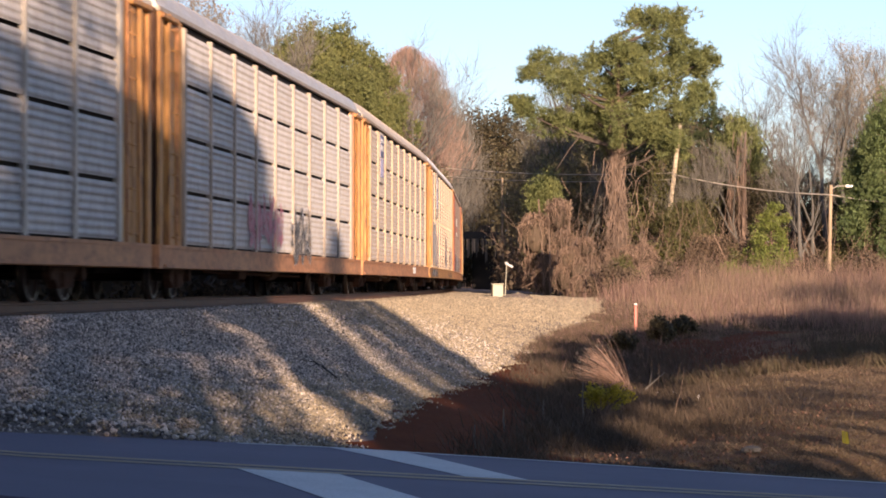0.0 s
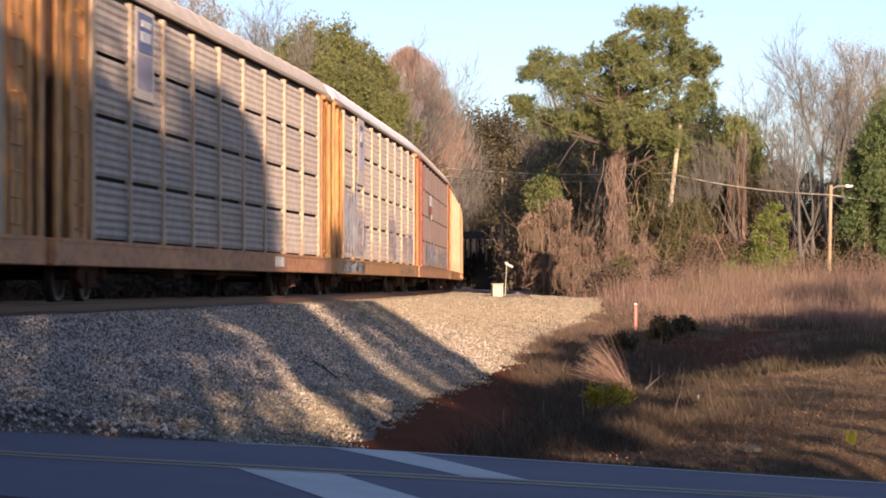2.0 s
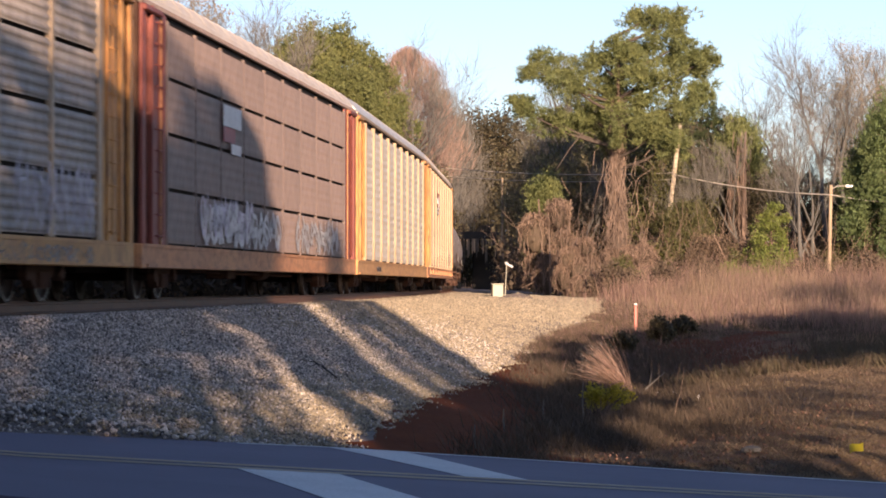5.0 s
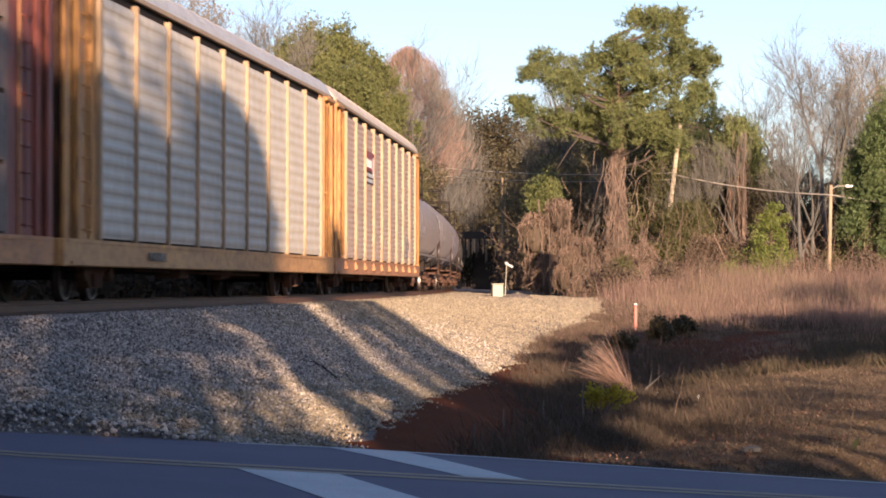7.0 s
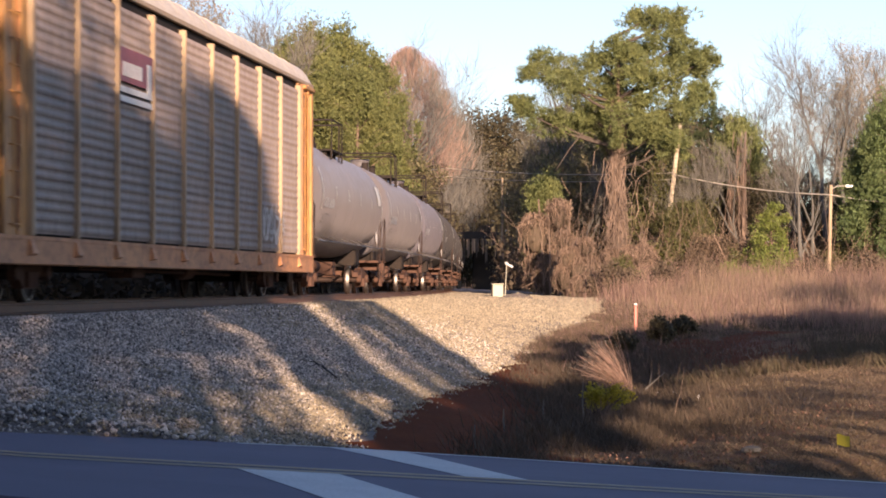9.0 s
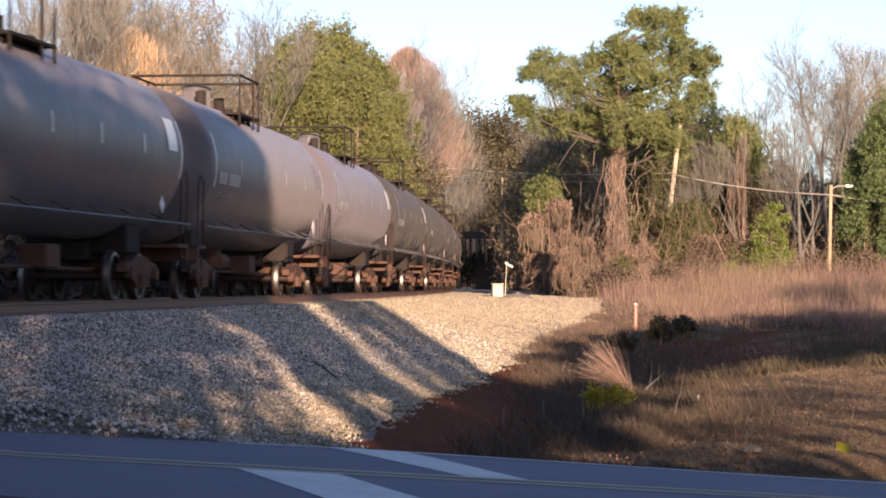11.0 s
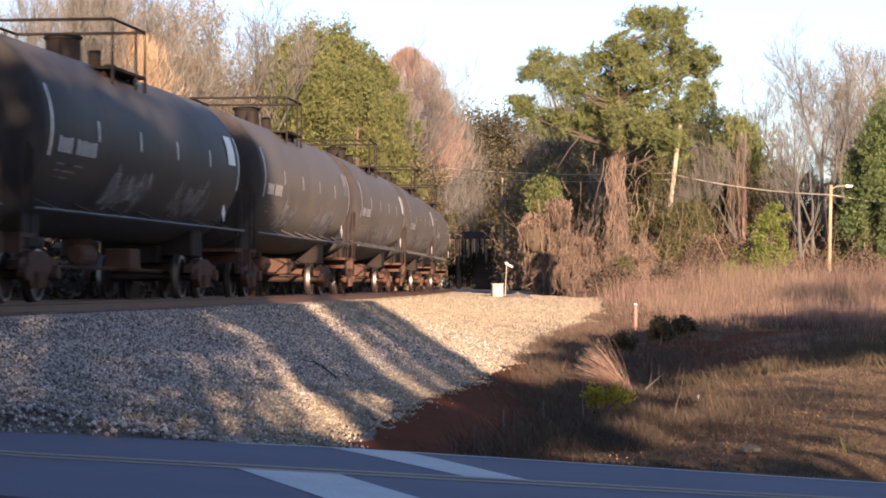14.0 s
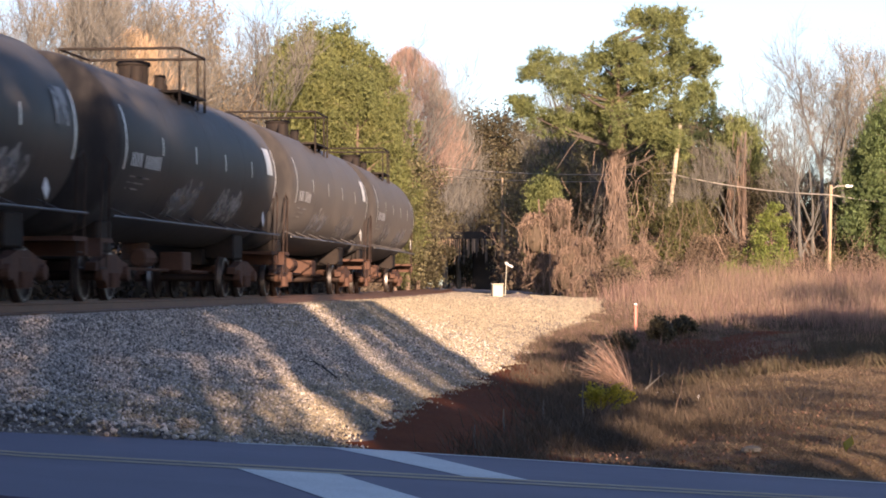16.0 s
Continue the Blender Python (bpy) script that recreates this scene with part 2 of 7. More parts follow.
def gully(x, y):
    """How far across from the bare clay run that climbs from the ditch to the field."""
    return np.abs(x - np.interp(y, (50.0, 58.0, 65.0, 70.0, 74.0, 78.0), (3.4, 4.7, 6.3, 8.0, 9.5, 10.8))) + 6 * smooth(y, 76, 80) + 6 * (1 - smooth(y, 50, 54))


ground = sheet("ground", spaced((-3000, -300, 300), (-300, -60, 20), (-60, -14, 2), (-14, 16, 0.35), (16, 60, 2), (60, 300, 20), (300, 3000, 300)),
               spaced((-3000, -300, 300), (-300, -20, 15), (-20, 20, 2), (20, 62, 0.4), (62, 140, 1.5), (140, 400, 10), (400, 3000, 200)), ground_z, [M_soil, M_clay, M_sand],
               lambda x, y: np.where(((offset(x, y) > toe_u(y) - 0.35) & (offset(x, y) + 0.7 * lumps(x, y, 2.0, 4.0) < 10.2) & (y < 62) & (y > 18)) | (((x - 7.2) / 2.2) ** 2 + ((y - 64) / 9) ** 2 + 0.4 * lumps(x, y, 1.5, 2.0) < 1) | (gully(x, y) + 0.4 * lumps(x, y, 1.5, 2.0) < 0.95), 1,
                                     np.where((offset(x, y) > 2) & (offset(x, y) + 0.5 * lumps(x, y, 2.0, 4.0) < toe_u(y) + 0.3 + 1.2 * smooth(y, 84, 100)) & (y >= 66) & (y < 130), 2, 0)))
tagged(ground, "reddish clay ground with dry winter grass", "ground", kind="structure")

bed_s, bed_u = np.arange(-120, 330, 0.5), np.concatenate([np.linspace(-5.0, -2.4, 6), np.linspace(-2.2, 2.4, 12), np.linspace(2.6, 8.1, 30)])


def by_road(z, l, w):
    """The stone runs down to the asphalt and stops below it."""
    k = smooth(w, -0.75, -0.1) * (w < ROAD_WIDTH + 0.3)
    return np.where(w > -0.75, np.minimum(z, z * (1 - k) + (road_z(l) - 0.06) * k), z)


def build_bed():
    g = Geo()
    rows = []
    for s in bed_s:
        x, y, h = track(s)
        px, py = x + bed_u * math.cos(h), y - bed_u * math.sin(h)
        z = bed_z(bed_u, y) + lumps(px, py, 0.8, 7.0) * 0.03 * smooth(bed_u, 2.2, 3.0)
        l, w = road_lw(px, py)
        z = by_road(z, l, w)
        rows.append(list(zip(px.tolist(), py.tolist(), z.tolist())))
    g.skin(rows, closed=False)
    ob = new("ballast_bed", g.mesh("ballast_bed", M_ballast, True))
    return tagged(ob, "long sloping embankment of crushed grey stone", "ballast", kind="structure")


BED = build_bed()


def road_reach(l):
    return steps(l, (-1, 0), (0, -0.05), (1.5, -0.4), (3, -0.75), (5, -0.56), (7, -0.2), (8.5, 0.0), (12, 0))


def road_edge(l):
    """The asphalt's far edge bulges out a little at the mouth of the crossing."""
    return float(road_reach(l))


def build_road():
    g = Geo()
    ls = [-400, -100, -30, -20, -12, -9, -7, -5, -4.6, -4.2, -3.1, -2, -1, 0, 0.7, 1.5, 2.2, 3, 4, 5, 6, 7, 8.5, 11, 14, 20, 30, 60, 150, 400]
    ws = [-0.02, 0.0, 1.2, 2.4, 3.4, 4.8, 6.0, ROAD_WIDTH, ROAD_WIDTH + 0.02]
    rows = [[road_xyz(l, w + road_edge(l) if i < 2 else w, -0.09 if i in (0, len(ws) - 1) else 0.0) for i, w in enumerate(ws)] for l in ls]
    g.skin(rows, closed=False)
    road = new("road", g.mesh("road", M_asphalt, False))
    tagged(road, "two-lane asphalt road in the shade", "road", kind="structure")

    def stripe(name, pts, mat, label):
        """A painted strip, lifted a few millimetres, between two edges."""
        q = Geo()
        top = [[road_xyz(l, w, 0.005) for l, w in edge] for edge in pts]
        q.skin(top, closed=False)
        ob = new(name, q.mesh(name, mat))
        ob.parent = road
        tagged(ob, label)

    ls = [-2, 0, 0.7, 1.5, 2.2, 3, 4, 5, 6, 7, 8.5, 11, 14, 20, 30]
    stripe("centre_line", [[(l, 2.70) for l in ls], [(l, 2.90) for l in ls]], M_yellow_line, "worn yellow centre line")
    stripe("centre_line", [[(l, 3.08) for l in ls], [(l, 3.28) for l in ls]], M_yellow_line, "worn yellow centre line")
    stripe("edge_line", [[(l, road_edge(l) + 0.08) for l in ls[4:]], [(l, road_edge(l) + 0.22) for l in ls[4:]]], M_white_line, "thin white edge line")
    return road, stripe


road, road_stripe = build_road()


def build_track():
    tr = thing("railway_track", "single railway track with rust-brown rails on wooden ties", "railway track", kind="structure")
    for side in (-1, 1):
        prof = [(-0.075, -0.18), (-0.07, -0.165), (-0.012, -0.15), (-0.012, -0.045), (-0.036, -0.035), (-0.036, -0.004), (-0.03, 0.0)]
        prof = prof + [(-a, b) for a, b in reversed(prof)]
        g = Geo()
        g.skin([[beside(s, side * 0.755 + a, b) for a, b in prof] for s in np.arange(-120, 330, 1.0)], closed=True, caps=True)
        part("rail", g, M_rail, tr, smooth=False)
    g = Geo().box(-1.3, 1.3, -0.115, 0.115, -0.36, -0.178, 0.012)
    me = g.mesh("tie", M_tie)
    for i in range(290):
        s = -42 + i * 0.53
        x, y, h = track(s)
        ob = part("tie", me, None, tr)
        ob.matrix_basis = pose(x, y, random.uniform(-0.01, 0.005), 0, 0, -math.degrees(h) + random.uniform(-0.8, 0.8))
    return tr


build_track()
# ---------------------------------------------------------------- the train
M_silver = surface("galvanised_panel", (0.4215, 0.408, 0.4036), (0.3228, 0.3139, 0.3139), (0.1794, 0.148, 0.1256), 0.9, 9, 0.5, 0.15, 0.004, stretch=(1.8, 1.8, 0.3), mixfine=0.85, spec=0.5, vary=0.07, dusty=0.6)
M_silver2 = surface("pale_galvanised_panel", (0.49, 0.45, 0.39), (0.385, 0.355, 0.31), (0.28, 0.24, 0.195), 0.7, 9, 0.5, 0.15, 0.004, stretch=(1.8, 1.8, 0.3), mixfine=0.85, spec=0.5, vary=0.04, dusty=0.25)
M_darkpanel = surface("grimy_dark_panel", (0.24, 0.19, 0.168), (0.17, 0.132, 0.116), (0.095, 0.066, 0.055), 0.9, 9, 0.6, 0.15, 0.004, stretch=(1.8, 1.8, 0.3), mixfine=0.85, spec=0.5, vary=0.08, dusty=0.7)
M_tanpanel = surface("tan_stained_panel", (0.34, 0.30, 0.27), (0.25, 0.218, 0.195), (0.12, 0.094, 0.078), 0.9, 9, 0.6, 0.15, 0.004, stretch=(1.8, 1.8, 0.3), mixfine=0.85, spec=0.5, vary=0.08, dusty=0.7)
M_redpanel = surface("maroon_dusted_panel", (0.205, 0.148, 0.126), (0.155, 0.114, 0.098), (0.09, 0.062, 0.053), 0.9, 9, 0.65, 0.15, 0.004, stretch=(1.8, 1.8, 0.3), mixfine=0.85, spec=0.5, vary=0.08, dusty=0.7)
M_yellow = surface("weathered_yellow_paint", (0.60, 0.31, 0.088), (0.44, 0.20, 0.062), (0.15, 0.07, 0.038), 1.3, 6, 0.6, 0.15, 0.004, stretch=(1.8, 1.8, 0.35), mixfine=0.9)
M_post = surface("dusty_buff_paint", (0.47, 0.36, 0.25), (0.385, 0.285, 0.195), (0.22, 0.14, 0.09), 1.1, 7, 0.6, 0.15, 0.004, stretch=(1.5, 1.5, 0.4), mixfine=0.5)
M_post_grey = surface("dusty_grey_buff_post", (0.40, 0.345, 0.285), (0.33, 0.275, 0.22), (0.24, 0.17, 0.12), 1.1, 7, 0.6, 0.15, 0.004, stretch=(1.5, 1.5, 0.4), mixfine=0.5)
M_rustsill = surface("rusted_orange_sill", (0.60, 0.285, 0.12), (0.45, 0.20, 0.09), (0.17, 0.085, 0.058), 0.8, 6, 0.7, 0.2, 0.005, stretch=(0.6, 1, 1), mixfine=0.7)
M_post_tan = surface("dusty_orange_tan_post", (0.40, 0.285, 0.175), (0.33, 0.23, 0.135), (0.22, 0.14, 0.09), 1.1, 7, 0.6, 0.15, 0.004, stretch=(1.5, 1.5, 0.4), mixfine=0.5)
M_ochre = surface("ochre_painted_sill", (0.60, 0.33, 0.115), (0.48, 0.24, 0.09), (0.2, 0.1, 0.06), 0.8, 6, 0.65, 0.2, 0.005, stretch=(0.6, 1, 1), mixfine=0.6)
M_oldred = surface("faded_red_paint", (0.27, 0.06375, 0.04125), (0.1875, 0.045, 0.03375), (0.0975, 0.0375, 0.03), 1.1, 7, 0.6, 0.15, 0.004, stretch=(1.5, 1.5, 0.4), mixfine=0.5)
M_roof_grey = surface("grey_metal_roof", (0.6095, 0.5807, 0.5347), (0.506, 0.4772, 0.4312), (0.2875, 0.23, 0.1955), 0.6, 7, 0.5, 0.1, 0.004, metal=0.3)
M_roof_white = surface("white_painted_roof", (0.88, 0.87, 0.85), (0.8, 0.78, 0.76), (0.45, 0.4, 0.36), 0.6, 7, 0.55, 0.1, 0.004)
M_roof_tan = surface("dusty_tan_roof", (0.713, 0.6095, 0.4945), (0.598, 0.506, 0.4025), (0.322, 0.23, 0.1725), 0.6, 7, 0.6, 0.1, 0.004)
M_dark = surface("black_grimy_steel_and_gap_shade", (0.018, 0.0162, 0.0156), (0.03, 0.024, 0.021), (0.054, 0.033, 0.024), 2, 20, 0.75, 0.3, 0.01, spec=0.08)
M_truck = surface("rust_brown_cast_steel", (0.118, 0.062, 0.042), (0.076, 0.044, 0.035), (0.05, 0.037, 0.033), 2, 20, 0.8, 0.4, 0.01, dusty=0, spec=0.08)
M_wheel = surface("wheel_steel", (0.055, 0.036, 0.029), (0.038, 0.026, 0.023), (0.03, 0.024, 0.021), 3, 20, 0.6, 0.2, 0.005, metal=0.4, spec=0.08)
M_tread = surface("polished_wheel_tread", (0.3, 0.276, 0.258), (0.252, 0.228, 0.21), None, 3, 20, 0.5, 0, 0, metal=1.0)
M_tank_black = surface("black_tank_paint", (0.029, 0.0275, 0.0285), (0.043, 0.0395, 0.039), (0.092, 0.08, 0.072), 0.4, 4, 0.55, 0.08, 0.004, stretch=(1, 1, 0.4), mixfine=0.38, dusty=1.0, spec=0.08)
M_tank_grey = surface("grey_tank_paint", (0.124, 0.113, 0.122), (0.099, 0.091, 0.099), (0.12, 0.104, 0.096), 0.5, 5, 0.45, 0.08, 0.004, stretch=(1, 1, 0.4), mixfine=0.45, dusty=0.8, spec=0.16)
# the same grey paint, made darker and bluer to carry the shade's tint
M_tank_grey2 = surface("shade_tinted_grey_tank_paint", (0.112, 0.103, 0.12), (0.087, 0.081, 0.097), (0.108, 0.095, 0.092), 0.5, 5, 0.45, 0.08, 0.004, stretch=(1, 1, 0.4), mixfine=0.35, dusty=0.8, spec=0.16)
M_handrail = surface("worn_grey_handrail", (0.1, 0.095, 0.095), (0.07, 0.065, 0.065), (0.05, 0.04, 0.035), 3, 20, 0.6, 0, 0, metal=0.1)
M_white = surface("white_lettering", (0.72, 0.71, 0.69), (0.6, 0.58, 0.56), (0.35, 0.3, 0.27), 2, 14, 0.6, 0, 0)
M_reflect = surface("pale_reflective_tape", (0.8, 0.78, 0.72), (0.7, 0.67, 0.6), (0.4, 0.34, 0.3), 2, 14, 0.4, 0, 0)
M_graf_pink = surface("pink_spray_paint", (0.52, 0.12, 0.18), (0.36, 0.09, 0.14), (0.5, 0.35, 0.4), 1.5, 9, 0.5, 0, 0, vary=0.3)
M_graf_white = surface("white_spray_paint", (0.68, 0.67, 0.67), (0.56, 0.55, 0.55), (0.36, 0.34, 0.33), 1.5, 9, 0.5, 0, 0, vary=0.15)
M_graf_faint = surface("faded_grey_spray_paint", (0.36, 0.34, 0.33), (0.26, 0.24, 0.23), (0.12, 0.1, 0.1), 1.5, 9, 0.6, 0, 0, vary=0.3, mixfine=0.7)
M_graf_dark = surface("black_spray_paint", (0.04, 0.04, 0.05), (0.07, 0.06, 0.06), (0.2, 0.18, 0.18), 1.5, 9, 0.5, 0, 0, vary=0.2)
M_graf_lilac = surface("pale_lilac_spray_paint", (0.60, 0.53, 0.63), (0.48, 0.43, 0.52), (0.32, 0.29, 0.32), 1.5, 9, 0.5, 0, 0, vary=0.1)


def worn(m, low, high, scale=3.0):
    """Lets the panel show through a thin, patchy coat."""
    n, l = m.node_tree.nodes, m.node_tree.links
    co, no, mr = n.new("ShaderNodeTexCoord"), n.new("ShaderNodeTexNoise"), n.new("ShaderNodeMapRange")
    no.inputs["Scale"].default_value, no.inputs["Detail"].default_value = scale, 5
    l.new(co.outputs["Object"], no.inputs["Vector"])
    mr.inputs["From Min"].default_value, mr.inputs["From Max"].default_value = 0.36, 0.64
    mr.inputs["To Min"].default_value, mr.inputs["To Max"].default_value = low, high
    l.new(no.outputs["Fac"], mr.inputs["Value"])
    l.new(mr.outputs[0], n["Principled BSDF"].inputs["Alpha"])


worn(M_graf_white, 0.6, 1.0)
worn(M_graf_lilac, 0.45, 1.0)
worn(M_graf_dark, 0.3, 0.9)
worn(M_graf_pink, 0.4, 1.0)
worn(M_graf_faint, 0.15, 0.85)
M_logo_red = surface("dull_red_decal", (0.34, 0.05, 0.06), (0.25, 0.05, 0.055), (0.16, 0.07, 0.06), 2, 14, 0.55, 0, 0)
M_logo_blue = surface("faded_blue_decal", (0.10, 0.12, 0.27), (0.14, 0.15, 0.26), (0.25, 0.2, 0.2), 2, 14, 0.55, 0, 0)

TRAIN_L, TANK_L, S0 = 28.6, 17.644, -16.218
SIDE, SILL, EAVE, CROWN = 1.53, 0.57, 5.27, 5.76
WHEEL_R = 0.44


def truck_mesh():
    """One truck: bolster, two cast side frames with springs."""
    g = Geo()
    g.box(-0.22, 0.22, -1.1, 1.1, 0.42, 0.72, 0.03)
    for y in (-1.0, 1.0):
        top = [(-1.15, 0.52), (-1.15, 0.66), (-0.75, 0.70), (-0.35, 0.80), (0.35, 0.80), (0.75, 0.70), (1.15, 0.66), (1.15, 0.52), (0.7, 0.5), (0.42, 0.3), (0.3, 0.22), (-0.3, 0.22), (-0.42, 0.3), (-0.7, 0.5)]
        g.skin([[(x, y - 0.09, z) for x, z in top], [(x, y + 0.09, z) for x, z in top]], True, True)
        for x in (-0.89, 0.89):
            g.disc((x, y * 1.1, 0.47), 1, 0.13, 0.16, 12, 0.02)
        for x in (-0.16, 0.0, 0.16):
            g.disc((x, y * 1.12, 0.36), 2, 0.07, 0.24, 8)
    return g.mesh("truck", M_truck, False)


def wheelset_mesh():
    g = Geo()
    g.disc((0, 0, 0), 1, 0.085, 2.1, 10)
    for sgn in (-1, 1):
        prof = [(0.60, 0.10), (0.64, 0.16), (0.70, 0.33), (0.685, 0.37), (0.685, WHEEL_R + 0.025), (0.715, WHEEL_R + 0.02), (0.73, WHEEL_R), (0.83, WHEEL_R - 0.004), (0.83, 0.37), (0.78, 0.33), (0.75, 0.18), (0.79, 0.14), (0.80, 0.085)]
        rings = [[(r * math.cos(t), sgn * y, r * math.sin(t)) for t in (2 * math.pi * j / 24 for j in range(24))] for y, r in prof]
        g.skin(rings if sgn < 0 else rings[::-1], True, False)
        # polished tread
        rings = [[(r * math.cos(t), sgn * y, r * math.sin(t)) for t in (2 * math.pi * j / 24 for j in range(24))] for y, r in ((0.735, WHEEL_R + 0.001), (0.828, WHEEL_R - 0.002), (0.832, 0.385))]
        g.skin(rings if sgn < 0 else rings[::-1], True, False, slot=1)
    return g.mesh("wheelset", [M_wheel, M_tread], True)


ME_TRUCK, ME_WHEELSET = truck_mesh(), wheelset_mesh()
WHEELSETS = []          # (wheelset, thing) pairs, turned in motions()
CARS = []               # (thing, centre along the train, half truck spacing)


def add_trucks(car, half):
    for x in (-half, half):
        tr = part("truck", ME_TRUCK, None, car, "rust-brown cast steel truck")
        tr.matrix_basis = pose(x, 0, 0)
        for dx in (-0.89, 0.89):
            ws = part("wheelset", ME_WHEELSET, None, tr)
            ws.matrix_basis = pose(dx, 0, WHEEL_R)
            WHEELSETS.append((ws, dx, car))


def coupler(car, x):
    sg = 1 if x > 0 else -1
    g = Geo()
    g.box(min(x, x - sg * 0.9), max(x, x - sg * 0.9), -0.09, 0.09, 0.72, 0.92, 0.02)
    g.box(min(x, x + sg * 0.2), max(x, x + sg * 0.2), -0.17, 0.17, 0.68, 0.98, 0.05)
    part("coupler", g, M_truck, car)


def corrugated(w, h, pitch, deep):
    """A panel of horizontal waves, its back at y = 0, its face towards -y; a rim all round."""
    g = Geo()
    n = max(2, int(round(h / pitch)))
    rows = []
    for i in range(n):
        z = i * h / n
        p = h / n
        for fz, fy in ((0.0, 0.0), (0.15, 0.15), (0.35, 0.85), (0.5, 1.0), (0.65, 0.85), (0.85, 0.15)):
            rows.append((z + fz * p, -0.012 - deep * fy * (0.8 + 0.2 * math.sin(i * 2.4 + (i % 3)))))
    rows.append((h, -0.012))
    g.skin([[(-w / 2, y, z), (w / 2, y, z)] for z, y in rows], closed=False)
    for x in (-w / 2, w / 2):
        ring = [(x, y, z) for z, y in rows]
        g.add(ring + [(x, 0.02, 0), (x, 0.02, h)], [tuple(range(len(ring))) + (len(ring) + 1, len(ring))])
    return g


GLYPHS = (((0, 0), (0.02, 1), (0.5, 0.95), (0.62, 0.72), (0.45, 0.52), (0.05, 0.5)), ((0.08, 1), (0, 0.1), (0.3, 0), (0.7, 0.12)), ((0.65, 0.9), (0.3, 1), (0.05, 0.8), (0.2, 0.55), (0.6, 0.4), (0.6, 0.1), (0.25, 0), (0, 0.15)),
          ((0, 0), (0.2, 0.6), (0.35, 1), (0.5, 0.6), (0.7, 0)), ((0, 1), (0.2, 0.4), (0.35, 0), (0.5, 0.4), (0.7, 1)), ((0.3, 0), (0.36, 1)), ((0.35, 1), (0.05, 0.75), (0, 0.3), (0.3, 0), (0.65, 0.25), (0.7, 0.7), (0.35, 1)),
          ((0, 0), (0.05, 1), (0.6, 0.05), (0.66, 1)), ((0, 0.5), (0.7, 0.55)), ((0.65, 0.8), (0.3, 1), (0, 0.6), (0.1, 0.1), (0.55, 0), (0.68, 0.35), (0.4, 0.42)), ((0.0, 1), (0.7, 0.96)))


def scrawl(rnd, strokes, wide):
    """Ribbons, in a unit square, of overlapping strokes that spell nothing."""
    out = []
    for i in range(strokes):
        for _ in range(3):
            turn = rnd.choice((-1, 1)) * rnd.uniform(0.5, 1.3)
            pts = [(0.35 + (x - 0.35) * math.cos(turn) - (z - 0.5) * 0.7 * math.sin(turn), 0.5 + (x - 0.35) * 1.3 * math.sin(turn) + (z - 0.5) * math.cos(turn)) for x, z in rnd.choice(GLYPHS)]
            flip, skew, h = rnd.random() < 0.4, rnd.uniform(-0.25, 0.25), rnd.uniform(0.75, 1.0)
            q = [((i + ((0.7 - x) if flip else x) * 1.25 + skew * z + rnd.uniform(-0.05, 0.05)) / strokes, 0.06 + z * h * 0.88 + rnd.uniform(-0.04, 0.04)) for x, z in pts]
            fine = [(q[k][0] + (q[k + 1][0] - q[k][0]) * j / 3, q[k][1] + (q[k + 1][1] - q[k][1]) * j / 3) for k in range(len(q) - 1) for j in range(3)] + [q[-1]]
            out.append((fine, wide * rnd.uniform(0.7, 1.25)))
    return out


def ribbon(g, pts, w, place3):
    """A flat strip along points (x, z); place3 puts each corner on the wagon."""
    lo, hi = [], []
    for k, (x, z) in enumerate(pts):
        a, b = pts[max(k - 1, 0)], pts[min(k + 1, len(pts) - 1)]
        dx, dz = b[0] - a[0], b[1] - a[1]
        d = math.hypot(dx, dz) + 1e-6
        lo.append(place3(x - dz / d * w, z + dx / d * w))
        hi.append(place3(x + dz / d * w, z - dx / d * w))
    return g.skin([lo, hi], closed=False)


def spray(car, x0, x1, z0, z1, mat, seed, strokes=9, name="graffiti", wide=0.05, label="spray-painted scrawl that cannot be read"):
    """Illegible strokes a few millimetres proud of the panels."""
    rnd = random.Random(seed)
    g = Geo()
    for i, (pts, w) in enumerate(scrawl(rnd, strokes, wide)):
        y = -SIDE - 0.052 - 0.0015 * (i % 14)
        ribbon(g, [(x0 + a * (x1 - x0), z0 + b * (z1 - z0)) for a, b in pts], w, lambda x, z: (x, y, min(max(z, z0), z1)))
    return tagged(part(name, g, mat, car), label, kind="stuff")


def plate(car, name, x0, x1, z0, z1, mat, label="", y=-SIDE - 0.075):
    return part(name, Geo().box(x0, x1, y, y + 0.012, z0, z1), mat, car, label)


PANELS = {}


